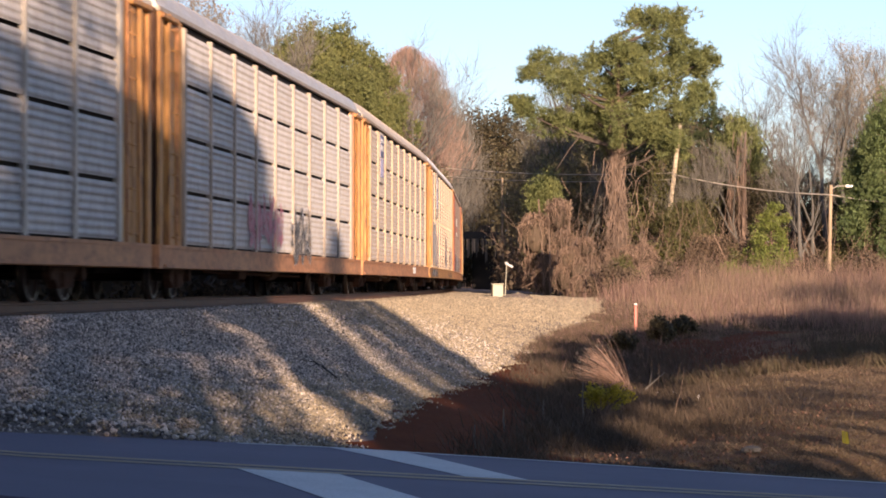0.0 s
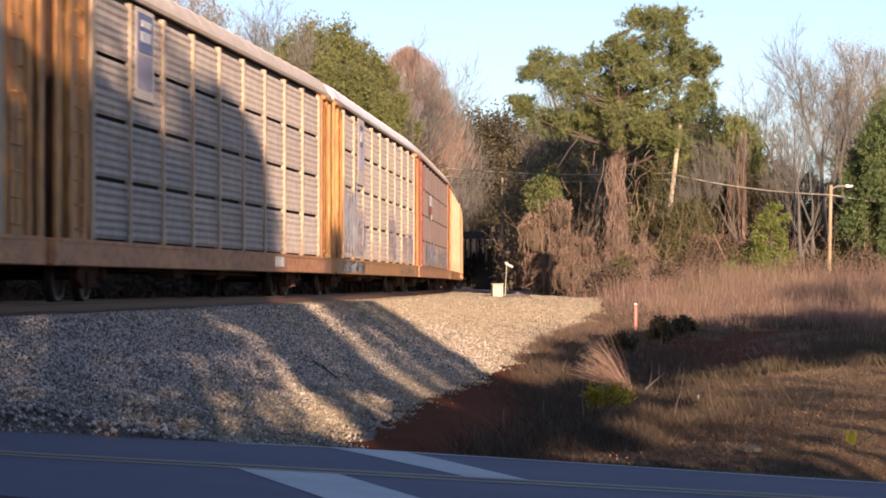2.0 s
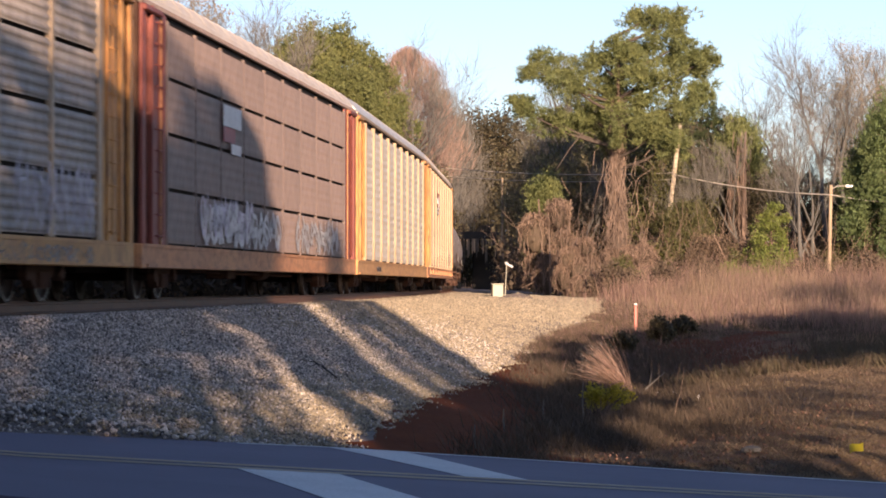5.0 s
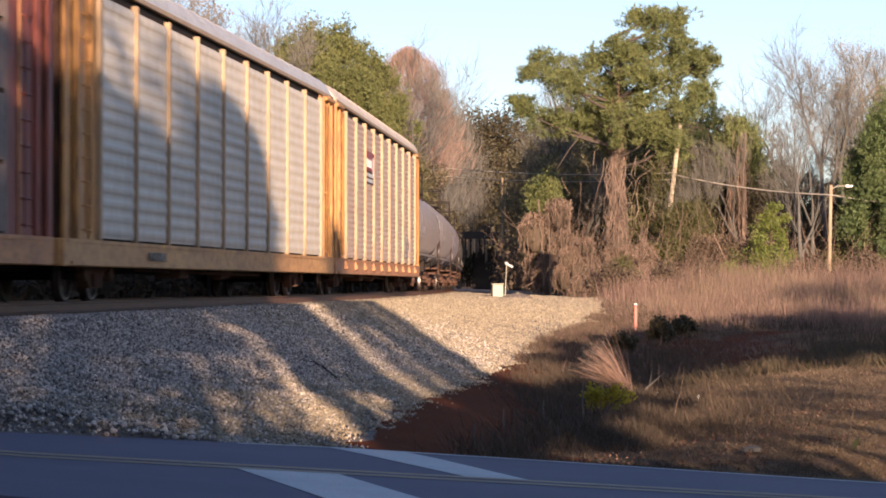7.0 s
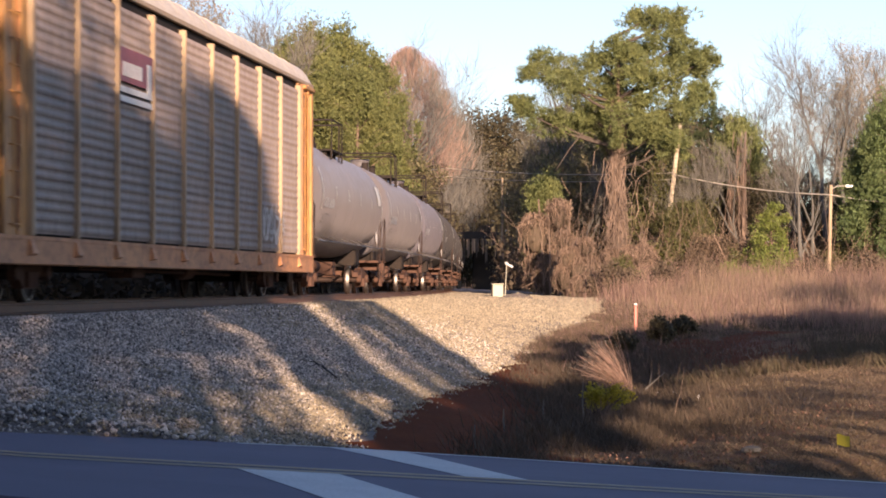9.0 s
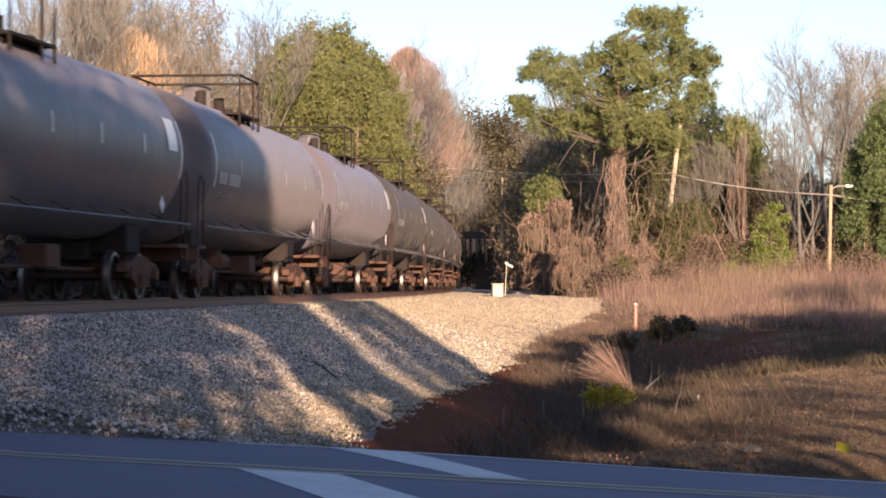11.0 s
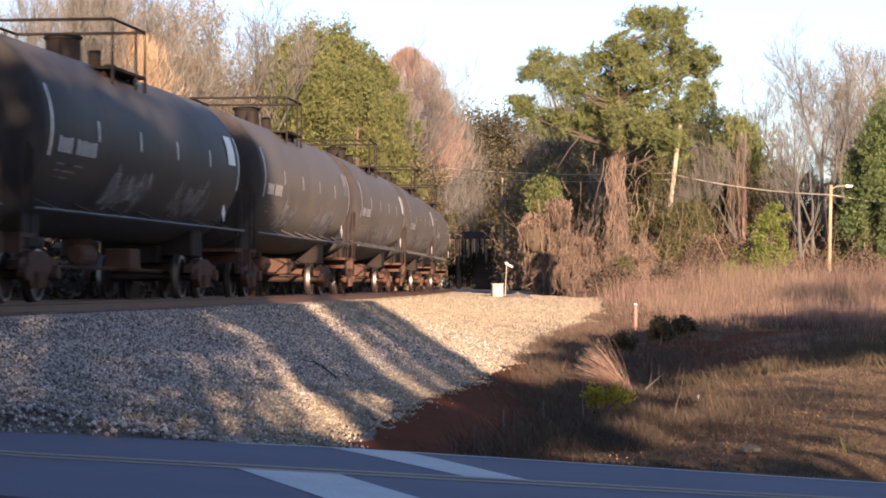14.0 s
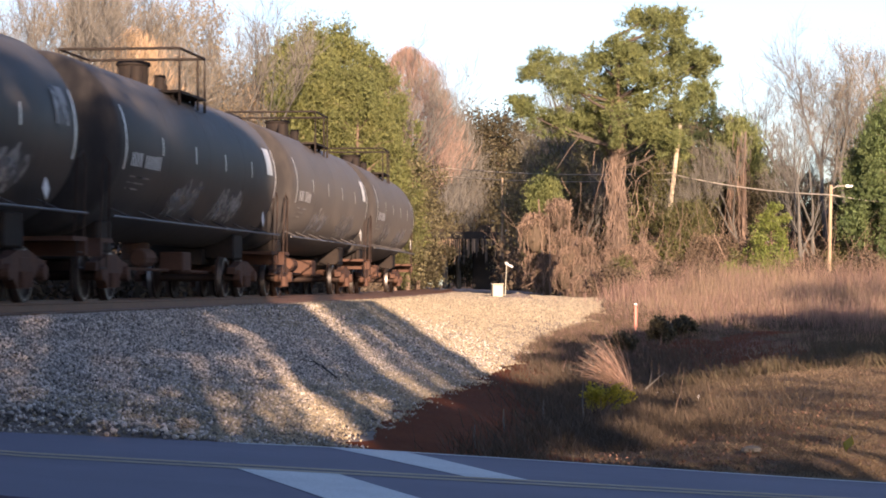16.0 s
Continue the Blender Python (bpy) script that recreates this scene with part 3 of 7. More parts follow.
def autorack(label, panel, ends, sill, roof, rows=4, posts=None, deep=0.008, pitch=0.2, post_w=0.06, proud=0.065, gussets=False):
    car = thing("autorack_wagon", label, "railway wagon", "wagons of the freight train")
    posts = posts or M_post
    half = 14.0
    bays, bw = 9, 2.62
    x0 = -bays * bw / 2
    z0, z1 = 1.02, EAVE - 0.2
    # solid black core added for the shaded interior behind the panel gaps
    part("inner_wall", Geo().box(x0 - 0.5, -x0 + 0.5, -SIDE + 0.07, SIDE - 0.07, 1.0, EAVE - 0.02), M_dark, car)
    key = (panel.name, rows, pitch, deep)
    ph = (z1 - z0) / rows
    if key not in PANELS:
        PANELS[key] = corrugated(bw - 0.1, ph - (0.07 if rows > 1 else 0.1), pitch, deep).mesh("side_panel", panel)
    for sgn in (-1, 1):
        turn = 0 if sgn < 0 else 180
        for i in range(bays):
            for r in range(rows):
                ob = part("side_panel", PANELS[key], None, car)
                ob.matrix_basis = pose(x0 + (i + 0.5) * bw, sgn * (SIDE - 0.005), z0 + r * ph + 0.02, 0, 0, turn)
        for i in range(bays + 1):
            x = x0 + i * bw
            a, b = sorted((sgn * (SIDE - 0.05), sgn * (SIDE + proud)))
            wdt = post_w if 0 < i < bays else post_w + 0.03
            g = Geo().box(x - wdt, x + wdt, a, b, z0 - 0.02, z1 + 0.02, 0.012)
            # flared foot and head
            yf, fw = sgn * (SIDE + proud - 0.015), post_w * 2.6
            g.skin([[(x - fw, yf, z0 - 0.02), (x + fw, yf, z0 - 0.02)], [(x - fw * 0.85, yf, z0 + 0.12), (x + fw * 0.85, yf, z0 + 0.12)], [(x - post_w * 0.9, yf, z0 + 0.8), (x + post_w * 0.9, yf, z0 + 0.8)]], False)
            part("post", g, posts, car)
        a, b = sorted((sgn * (SIDE - 0.14), sgn * (SIDE + 0.03)))
        g = Geo().box(-half, half, a, b, SILL, 1.0, 0.015)
        g.box(-half + 0.4, half - 0.4, *sorted((sgn * (SIDE + 0.02), sgn * (SIDE + 0.06))), SILL + 0.02, SILL + 0.08)
        g.box(-half + 0.1, half - 0.1, *sorted((sgn * (SIDE + 0.02), sgn * (SIDE + 0.05))), 0.94, 1.0)
        part("side_sill", g, sill, car, "rusty side sill")
        a, b = sorted((sgn * (SIDE - 0.06), sgn * (SIDE + 0.03)))
        part("top_rail", Geo().box(-half, half, a, b, EAVE - 0.09, EAVE + 0.01, 0.015), posts, car)
        for e in (-1, 1):
            # end bay: plain sheet with stiffeners, a recessed door track and the corner post
            xa, xb = sorted((e * (-x0 + 0.08), e * (half - 0.8)))
            g = Geo().box(xa, xb, *sorted((sgn * (SIDE - 0.05), sgn * (SIDE - 0.005))), 1.0, EAVE - 0.05)
            part("end_sheet", g, ends, car)
            for xm, wd, dp in ((half - 0.84, 0.06, 0.05), (half - 1.62, 0.035, 0.03)):
                part("stiffener", Geo().box(e * xm - wd, e * xm + wd, *sorted((sgn * (SIDE - 0.004), sgn * (SIDE + dp))), 1.0, EAVE - 0.05, 0.012), sill if xm < half - 1.5 else ends, car)
            xa, xb = sorted((e * (half - 0.78), e * (half - 0.26)))
            part("door_track", Geo().box(xa, xb, *sorted((sgn * (SIDE - 0.14), sgn * (SIDE - 0.06))), 1.0, EAVE - 0.05), M_truck, car, "recessed dark brown door track")
            part("lock_rod", Geo().tube([(e * (half - 0.52), sgn * (SIDE - 0.03), 1.0), (e * (half - 0.52), sgn * (SIDE - 0.03), EAVE - 0.1)], 0.026, 6), ends, car)
            xc = e * (half - 0.16)
            part("corner_post", Geo().box(xc - 0.11, xc + 0.11, *sorted((sgn * (SIDE - 0.05), sgn * (SIDE + 0.03))), 0.98, EAVE - 0.02, 0.02), ends, car)
            g = Geo().box(*sorted((e * (half - 1.5), e * (half - 0.1))), *sorted((sgn * (SIDE - 0.02), sgn * (SIDE + 0.09))), EAVE - 0.2, EAVE - 0.1, 0.02)
            part("door_bracket", g, ends, car)
            g = Geo()
            xl = e * (half - 1.35)
            for z in np.arange(1.15, 5.0, 0.38):
                g.tube([(xl - 0.18, sgn * (SIDE + 0.0), z), (xl - 0.18, sgn * (SIDE + 0.07), z), (xl + 0.18, sgn * (SIDE + 0.07), z), (xl + 0.18, sgn * SIDE, z)], 0.012, 4)
            for dx in (-0.18, 0.18):
                g.tube([(xl + dx, sgn * (SIDE + 0.07), 1.1), (xl + dx, sgn * (SIDE + 0.07), 4.98)], 0.014, 4)
            part("ladder", g, ends, car)
    if gussets:
        # raking gussets that carry the posts on the sill
        for i in range(bays + 1):
            x = x0 + i * bw
            for sgn in (-1, 1):
                g = Geo().skin([[(x - 0.05, sgn * (SIDE + 0.03), z0), (x - 0.16, sgn * (SIDE + 0.12), 0.74), (x - 0.16, sgn * (SIDE + 0.02), 0.7)], [(x + 0.05, sgn * (SIDE + 0.03), z0), (x + 0.16, sgn * (SIDE + 0.12), 0.74), (x + 0.16, sgn * (SIDE + 0.02), 0.7)]], True, True)
                part("gusset", g, sill, car)
    # roof: shallow arch with standing seams and turned-down ends
    prof = []
    arch = ((1, 0.0), (0.985, 0.2), (0.95, 0.42), (0.9, 0.62), (0.83, 0.8), (0.74, 0.92), (0.5, 0.98), (0, 1.0))
    for a, b in arch + tuple((-a, b) for a, b in reversed(arch[:-1])):
        prof.append((-a * (SIDE + 0.02), EAVE + (CROWN - EAVE) * b))
    g = Geo()
    xs = [-half, -half + 0.02, -half + 0.7] + [x for i in range(1, 20) for x in (-half + 0.7 + i * 1.3 - 0.03, -half + 0.7 + i * 1.3, -half + 0.7 + i * 1.3 + 0.03)] + [half - 0.7, half - 0.02, half]
    rings = []
    for i, x in enumerate(xs):
        drop = -0.12 * (1 - min(1, (half - abs(x)) / 0.7))
        seam = 0.018 if (2 < i < len(xs) - 3 and (i - 3) % 3 == 1) else 0.0
        rings.append([(x, y, z + (drop if abs(y) < SIDE else drop * 0.3) + seam) for y, z in prof] + [(x, -prof[0][0] * 0.98, EAVE - 0.03), (x, prof[0][0] * 0.98, EAVE - 0.03)])
    g.skin(rings, True, True)
    part("roof", g, roof, car)
    for e in (-1, 1):
        fold = [(e * (half - 0.16 - 0.06 * (k % 2)), -1.44 + k * 0.18) for k in range(17)] + [(e * (half - 0.3), 1.44), (e * (half - 0.3), -1.44)]
        g = Geo().skin([[(x, y, z) for x, y in fold] for z in (1.0, EAVE - 0.02)], True, True)
        # dark rust brown also paints in the shade between two wagons
        part("end_door", g, M_truck, car, "rust-stained folded end door, darkened for the shaded gap")
        part("end_sill", Geo().box(*sorted((e * (half - 0.35), e * (half + 0.02))), -SIDE + 0.02, SIDE - 0.02, SILL + 0.02, 1.0, 0.02), sill, car)
        coupler(car, e * (half + 0.2))
    g = Geo()
    g.box(-half + 0.3, half - 0.3, -SIDE + 0.15, SIDE - 0.15, 0.84, 1.0)
    g.box(-half + 0.2, half - 0.2, -0.35, 0.35, 0.5, 0.86)
    for x in np.arange(-7, 7.1, 2.0):
        g.box(x - 0.06, x + 0.06, -SIDE + 0.15, SIDE - 0.15, 0.66, 0.86)
    part("underframe", g, M_dark, car)
    g = Geo().disc((2.2, -0.8, 0.58), 0, 0.2, 0.9, 12, 0.04)
    g.box(-3.4, -2.5, -1.1, -0.6, 0.4, 0.8, 0.03)
    g.tube([(-6.5, -0.9, 0.55), (6.5, -0.9, 0.5)], 0.03, 5)
    part("brake_gear", g, M_truck, car)
    add_trucks(car, 10.2)
    return car


def curved_patch(x0, x1, a0, a1, r, cz, n=6):
    """A strip that lies on the tank's shell; angles up from the level, on the -y side."""
    g = Geo()
    rows = []
    for i in range(n + 1):
        a = radians(a0 + (a1 - a0) * i / n)
        rows.append([(x0, -r * math.cos(a), cz + r * math.sin(a)), (x1, -r * math.cos(a), cz + r * math.sin(a))])
    return g.skin(rows, closed=False)


def tank_wagon(label, paint, seed=1, marks=True, graffiti=False, handrail=True, mid=0.0):
    rnd = random.Random(seed)
    car = thing("tank_wagon", label, "railway wagon", "wagons of the freight train")
    R, cz, half, head = 1.58, 2.68, 7.35, 0.8
    prof = [(half * t, R) for t in (-1, -0.66, -0.33, 0, 0.33, 0.66, 1)]
    cap = [(math.sin(a), math.cos(a)) for a in (radians(x) for x in (12, 25, 38, 50, 62, 74, 84, 89))]
    prof = [(-half - head * a, R * b) for a, b in reversed(cap)] + prof + [(half + head * a, R * b) for a, b in cap]
    g = Geo()
    g.skin([[(x, -r * math.cos(t), cz + r * math.sin(t)) for t in (2 * math.pi * j / 40 for j in range(40))] for x, r in prof], True, True)
    part("shell", g, paint, car, smooth=True)
    for x in (-7.3, -3.65, 0.0, 3.65, 7.3):
        g = Geo()
        g.skin([[(x + dx, -(R + dr) * math.cos(t), cz + (R + dr) * math.sin(t)) for t in (2 * math.pi * j / 40 for j in range(40))] for dx, dr in ((-0.02, -0.001), (-0.012, 0.0025), (0.012, 0.0025), (0.02, -0.001))], True)
        part("weld_band", g, paint, car, smooth=True)
    # manway, valves, platform and its rails on top
    top = cz + R
    g = Geo().disc((mid, 0, top + 0.15), 2, 0.31, 0.56, 20, 0.03)
    g.disc((mid, 0, top + 0.4), 2, 0.35, 0.08, 20, 0.02)
    part("manway", g, M_dark if paint is M_tank_black else paint, car, smooth=True)
    for x, y, h in ((mid + 0.8, 0.3, 0.35), (mid - 0.75, -0.25, 0.3), (mid + 0.85, -0.35, 0.25), (2.6, 0, 0.22)):
        g = Geo().disc((x, y, top + h / 2 - 0.05), 2, 0.12, h + 0.1, 10, 0.02)
        g.tube([(x, y, top + h * 0.7), (x + 0.16, y, top + h * 0.7)], 0.03, 5)
        part("valve", g, M_dark, car)
    for y in (-1.0, 1.0):
        g = Geo().box(mid - 1.25, mid + 1.25, y - 0.22, y + 0.22, top - 0.26, top - 0.21)
        for x in (mid - 1.0, mid + 1.0):
            g.box(x - 0.04, x + 0.04, y - 0.04, y + 0.04, top - 0.52, top - 0.21)
        part("platform", g, M_dark, car)
    hr = top + 0.6
    for x in (mid - 1.2, mid + 1.2):
        g = Geo()
        g.tube([(x, -1.2, top - 0.5), (x, -1.2, hr), (x, 1.2, hr), (x, 1.2, top - 0.5)], 0.032, 5)
        part("platform_rail", g, M_dark, car)
    for y in (-1.2, 1.2):
        part("platform_rail", Geo().tube([(mid - 1.2, y, hr), (mid + 1.2, y, hr)], 0.028, 5), M_dark, car)
        part("platform_rail", Geo().tube([(mid + 0.5, y, hr), (mid + 0.5, y, top - 0.5)], 0.026, 5), M_dark, car)
    for sgn in (-1, 1):
        g = Geo()
        for x in (-0.22, 0.22):
            pts = [(mid + x, sgn * (R + 0.1) * math.cos(radians(a)), cz + (R + 0.1) * math.sin(radians(a))) for a in (45, 30, 15, 0, -15)]
            pts += [(mid + x, sgn * 1.5, 1.5), (mid + x * 0.8, sgn * 1.48, 0.75)]
            g.tube(pts, 0.015, 4)
        for a in (40, 28, 16, 4, -8):
            g.tube([(mid + x, sgn * (R + 0.1) * math.cos(radians(a)), cz + (R + 0.1) * math.sin(radians(a))) for x in (-0.22, 0.22)], 0.016, 4)
        for z in (0.8, 1.15, 1.5, 1.85):
            g.tube([(mid - 0.2, sgn * 1.5, z), (mid + 0.2, sgn * 1.5, z)], 0.016, 4)
        if sgn > 0:
            part("side_ladder", g, M_dark, car)
        if handrail:
            g = Geo().tube([(-8.0, sgn * 1.56, 1.42), (-6.5, sgn * 1.56, 1.42), (6.5, sgn * 1.56, 1.42), (8.0, sgn * 1.56, 1.42)], 0.022, 5)
            for x in np.arange(-6.6, 6.7, 2.2):
                g.tube([(x, sgn * 1.56, 1.42), (x, sgn * 1.1, 1.62)], 0.016, 4)
            part("handrail", g, M_handrail, car, "grey steel handrail along the side")
    for e in (-1, 1):
        g = Geo().box(*sorted((e * 5.2, e * 8.35)), -0.32, 0.32, 0.72, 1.06, 0.02)
        g.box(*sorted((e * 5.6, e * 6.6)), -0.95, 0.95, 0.84, 1.4, 0.04)
        part("draft_sill", g, M_dark, car)
        g = Geo().box(*sorted((e * 7.55, e * 8.4)), -1.45, 1.45, 0.98, 1.05)
        g.box(*sorted((e * 8.28, e * 8.4)), -1.45, 1.45, 0.75, 1.05)
        part("end_platform", g, M_truck, car)
        for sgn in (-1, 1):
            g = Geo().tube([(e * 8.3, sgn * 1.4, 0.5), (e * 8.3, sgn * 1.45, 2.2), (e * 8.15, sgn * 1.45, 2.42), (e * 7.8, sgn * 1.45, 2.3), (e * 7.75, sgn * 1.42, 1.05)], 0.016, 5)
            for z in (0.55, 0.8):
                g.tube([(e * 8.3, sgn * 1.4, z), (e * 7.9, sgn * 1.42, z)], 0.018, 4)
            g.tube([(e * 7.9, sgn * 1.42, 0.55), (e * 7.9, sgn * 1.42, 1.0)], 0.018, 4)
            part("end_grab_rail", g, M_wheel, car)
        coupler(car, e * (TANK_L / 2 - 0.06))
    g = Geo().disc((-1.5, -0.55, 0.8), 0, 0.18, 0.9, 12, 0.04)
    g.box(1.0, 1.8, -0.8, -0.3, 0.55, 0.95, 0.03)
    g.disc((0.2, 0, 0.95), 2, 0.28, 0.35, 14, 0.03)
    g.tube([(-5.2, -0.5, 0.6), (5.2, -0.5, 0.55)], 0.03, 5)
    part("brake_gear", g, M_truck, car)
    add_trucks(car, 6.15)
    if marks:
        for x in (-4.35, -1.45, 1.45, 4.35):
            part("reflector_strip", curved_patch(x - 0.035, x + 0.035, -3, 9, R + 0.016, cz), M_reflect, car)
        for x in (-7.2, 7.2):
            part("reflector_strip", curved_patch(x - 0.045, x + 0.045, -16, 24, R + 0.02, cz), M_reflect, car)
        for k in range(11):
            if k not in (4, 10) or k == 10 and seed % 2:
                hgt = rnd.choice((9.0, 9.0, 8.2))
                part("letter_bar", curved_patch(-6.7 + k * 0.21, -6.6 + k * 0.21, -13, -13 + hgt, R + 0.016, cz, 2), M_white, car)
        for k in range(3):
            part("letter_bar", curved_patch(-6.6, -6.6 + 1.5 - 0.3 * k, -20 - 4 * k, -18.9 - 4 * k, R + 0.016, cz, 2), M_graf_faint, car)
        part("placard", curved_patch(6.15, 6.85, 2, 24, R + 0.018, cz), M_reflect if seed % 3 != 1 else M_graf_faint, car, "blank pale square plate")
        q = Geo().skin([[(5.6 + dx, -1.60 + dy, 1.72 + dz) for dx, dz in ((-0.17, 0), (0, -0.17), (0.17, 0), (0, 0.17))] for dy in (-0.006, 0.006)], True, True)
        part("warning_diamond", q, M_white, car, "small white diamond-shaped plate")
        part("warning_diamond_bracket", Geo().tube([(5.6, -1.56, 1.42), (5.6, -1.585, 1.72)], 0.014, 4), M_wheel, car)
    if graffiti:
        for k, (xa, wd) in enumerate(((rnd.uniform(-4.5, -2.5), rnd.uniform(1.8, 3.0)), (rnd.uniform(1.0, 2.5), rnd.uniform(2.4, 3.4)))):
            g = Geo()
            for i, (pts, w) in enumerate(scrawl(rnd, 5 + k, 0.07)):
                rr = R + 0.0165 + 0.0012 * (i % 12)
                put = lambda x, z: (x, -rr * math.cos(z / R), cz + rr * math.sin(z / R))
                ribbon(g, [(xa + a * wd + b * 0.4, -1.15 + b * 0.75) for a, b in pts], w, put)
            tagged(part("graffiti", g, M_graf_faint, car), "faded pale scrawl that cannot be read", kind="stuff")
    return car


def build_train():
    def put(car, i):
        CARS.append((car, S0 + (i - 0.5) * TRAIN_L, 10.2))

    a = autorack("silver-grey two-storey car carrier with orange-yellow ends, rusty sill", M_silver, M_yellow, M_rustsill, M_roof_grey, posts=M_silver2, deep=0.02, pitch=0.14)
    put(a, 0)
    b = autorack("silver-grey car carrier with pink and white scrawls near its far end", M_silver, M_yellow, M_rustsill, M_roof_grey, posts=M_post_grey, deep=0.02, pitch=0.14)
    spray(b, -4.9, -2.7, 1.05, 2.3, M_graf_pink, 3, 4, wide=0.075, label="pink spray-painted scrawl that cannot be read")
    spray(b, -2.6, -0.4, 1.05, 2.35, M_graf_pink, 4, 4, wide=0.07, label="pink spray-painted scrawl that cannot be read")
    spray(b, 1.2, 4.2, 0.78, 2.2, M_graf_dark, 6, 3, wide=0.12, label="dark letter shapes that cannot be read")
    spray(b, 1.12, 4.25, 0.74, 2.3, M_graf_white, 6, 3, wide=0.055)
    put(b, 1)
    c = autorack("rust-dusted brown car carrier with orange ends and dusty roof", M_tanpanel, M_yellow, M_rustsill, M_roof_tan, deep=0.024, pitch=0.13)
    plate(c, "decal", -8.95, -7.5, 3.5, 5.08, M_roof_tan, "paler patched panel with a faded emblem")
    for k in range(6):
        plate(c, "emblem_stripe", -8.8 + k * 0.2, -8.71 + k * 0.2, 3.68, 4.28, M_logo_blue, "", -SIDE - 0.09)
    plate(c, "emblem", -8.8, -7.65, 4.32, 5.0, M_logo_blue, "faded blue and white emblem shape", -SIDE - 0.09)
    plate(c, "emblem_block", -8.6, -7.85, 4.5, 4.68, M_white, "", -SIDE - 0.1)
    plate(c, "emblem_block", -8.6, -7.85, 4.76, 4.88, M_white, "", -SIDE - 0.1)
    for k in range(3):
        plate(c, "letter_bar", 5.2 + k * 0.42, 5.5 + k * 0.42, 0.7, 0.93, M_white, "", -SIDE - 0.068)
    put(c, 2)
    d = autorack("tan-stained car carrier with white roof, yellow ends and scrawls", M_tanpanel, M_yellow, M_yellow, M_roof_white, deep=0.028, pitch=0.15)
    plate(d, "decal", -8.4, -6.7, 3.2, 5.12, M_roof_tan, "pale patched panel with a faded emblem")
    plate(d, "emblem", -8.0, -7.1, 4.3, 4.92, M_logo_blue, "faded blue and white emblem shape", -SIDE - 0.09)
    plate(d, "emblem_block", -7.85, -7.25, 4.45, 4.75, M_white, "", -SIDE - 0.1)
    for k in range(5):
        plate(d, "emblem_stripe", -8.0 + k * 0.19, -7.91 + k * 0.19, 3.6, 4.26, M_logo_blue, "", -SIDE - 0.09)
    spray(d, -12.0, -8.2, 1.05, 3.3, M_graf_white, 11, 5, wide=0.085)
    spray(d, -8.6, -5.6, 1.05, 2.6, M_graf_lilac, 14, 6, wide=0.04)
    spray(d, -12.0, -6.2, SILL + 0.03, 0.98, M_graf_dark, 15, 14, wide=0.05, label="dark letter shapes that cannot be read")
    spray(d, -11.9, -6.4, SILL + 0.04, 0.96, M_graf_white, 16, 16, wide=0.034)
    spray(d, 1.4, 3.9, 1.1, 2.9, M_graf_lilac, 12, 8, wide=0.026)
    spray(d, 3.0, 4.6, 1.05, 2.3, M_graf_white, 17, 6, wide=0.022)
    spray(d, 7.3, 11.4, 1.05, 2.3, M_graf_lilac, 13, 11, wide=0.026)
    spray(d, 6.2, 11.4, SILL + 0.05, 0.92, M_graf_faint, 18, 14, wide=0.022)
    put(d, 3)
    e = autorack("faded maroon-red car carrier with white scrawls low on its side", M_redpanel, M_oldred, M_rustsill, M_roof_tan, posts=M_redpanel, post_w=0.035, proud=0.02)
    plate(e, "decal", -6.6, -4.6, 3.52, 3.95, M_white, "white decal of plain blocks")
    plate(e, "decal_block", -6.6, -5.3, 3.2, 3.5, M_logo_red, "dull red decal block")
    plate(e, "decal_block", -5.7, -4.6, 2.98, 3.19, M_white)
    spray(e, -8.6, 0.6, 1.05, 1.95, M_graf_white, 21, 12, wide=0.06)
    spray(e, -8.8, -3.0, 1.2, 2.1, M_graf_lilac, 23, 10, wide=0.04)
    spray(e, 3.0, 10.2, 1.05, 2.0, M_graf_white, 22, 10, wide=0.05)
    put(e, 4)
    f = autorack("pale silver car carrier with tall unbroken ribbed panels", M_silver2, M_yellow, M_ochre, M_roof_grey, rows=1, pitch=0.23, deep=0.018, posts=M_post_tan, post_w=0.04, proud=0.075)
    plate(f, "lettering", -8.3, -6.9, 0.7, 0.85, M_graf_dark, "small dark lettering shown as a bar")
    put(f, 5)
    g = autorack("grimy dark brown car carrier with a red and white decal", M_darkpanel, M_yellow, M_rustsill, M_roof_tan, rows=1, pitch=0.16, deep=0.024, posts=M_post_tan, post_w=0.04, proud=0.09, gussets=True)
    spray(g, 7.0, 9.6, 1.2, 2.1, M_graf_white, 31, 4, wide=0.04)
    plate(g, "decal", -6.45, -4.05, 3.72, 4.3, M_logo_red, "dull red decal panel")
    for z in (3.38, 3.54):
        plate(g, "decal_stripe", -6.45, -4.1, z, z + 0.1, M_white)
    for k in range(7):
        plate(g, "decal_letter_bar", -6.3 + k * 0.21, -6.16 + k * 0.21, 3.82, 4.06, M_white, "", -SIDE - 0.085)
    plate(g, "decal_mark", -4.5, -4.2, 3.6, 4.15, M_white, "", -SIDE - 0.085)
    put(g, 6)
    kinds = [("pale grey tank wagon, dusty, with steel side handrails", M_tank_grey, False), ("pale grey tank wagon, dusty, with a manway platform", M_tank_grey, False),
             ("grey tank wagon tinted blue as in shade, with white reflector strips", M_tank_grey2, True)] + [("black tank wagon streaked with dust, white reflector strips", M_tank_black, True)] * 5
    for i, (label, paint, graf) in enumerate(kinds):
        car = tank_wagon(label, paint, i, True, graf and i > 2, mid=(-1.2, -1.3, -1.2, -0.75, -0.4, 0.0, 0.0, 0.0)[i])
        CARS.append((car, S0 + 6 * TRAIN_L + (i + 0.5) * TANK_L, 6.15))


build_train()


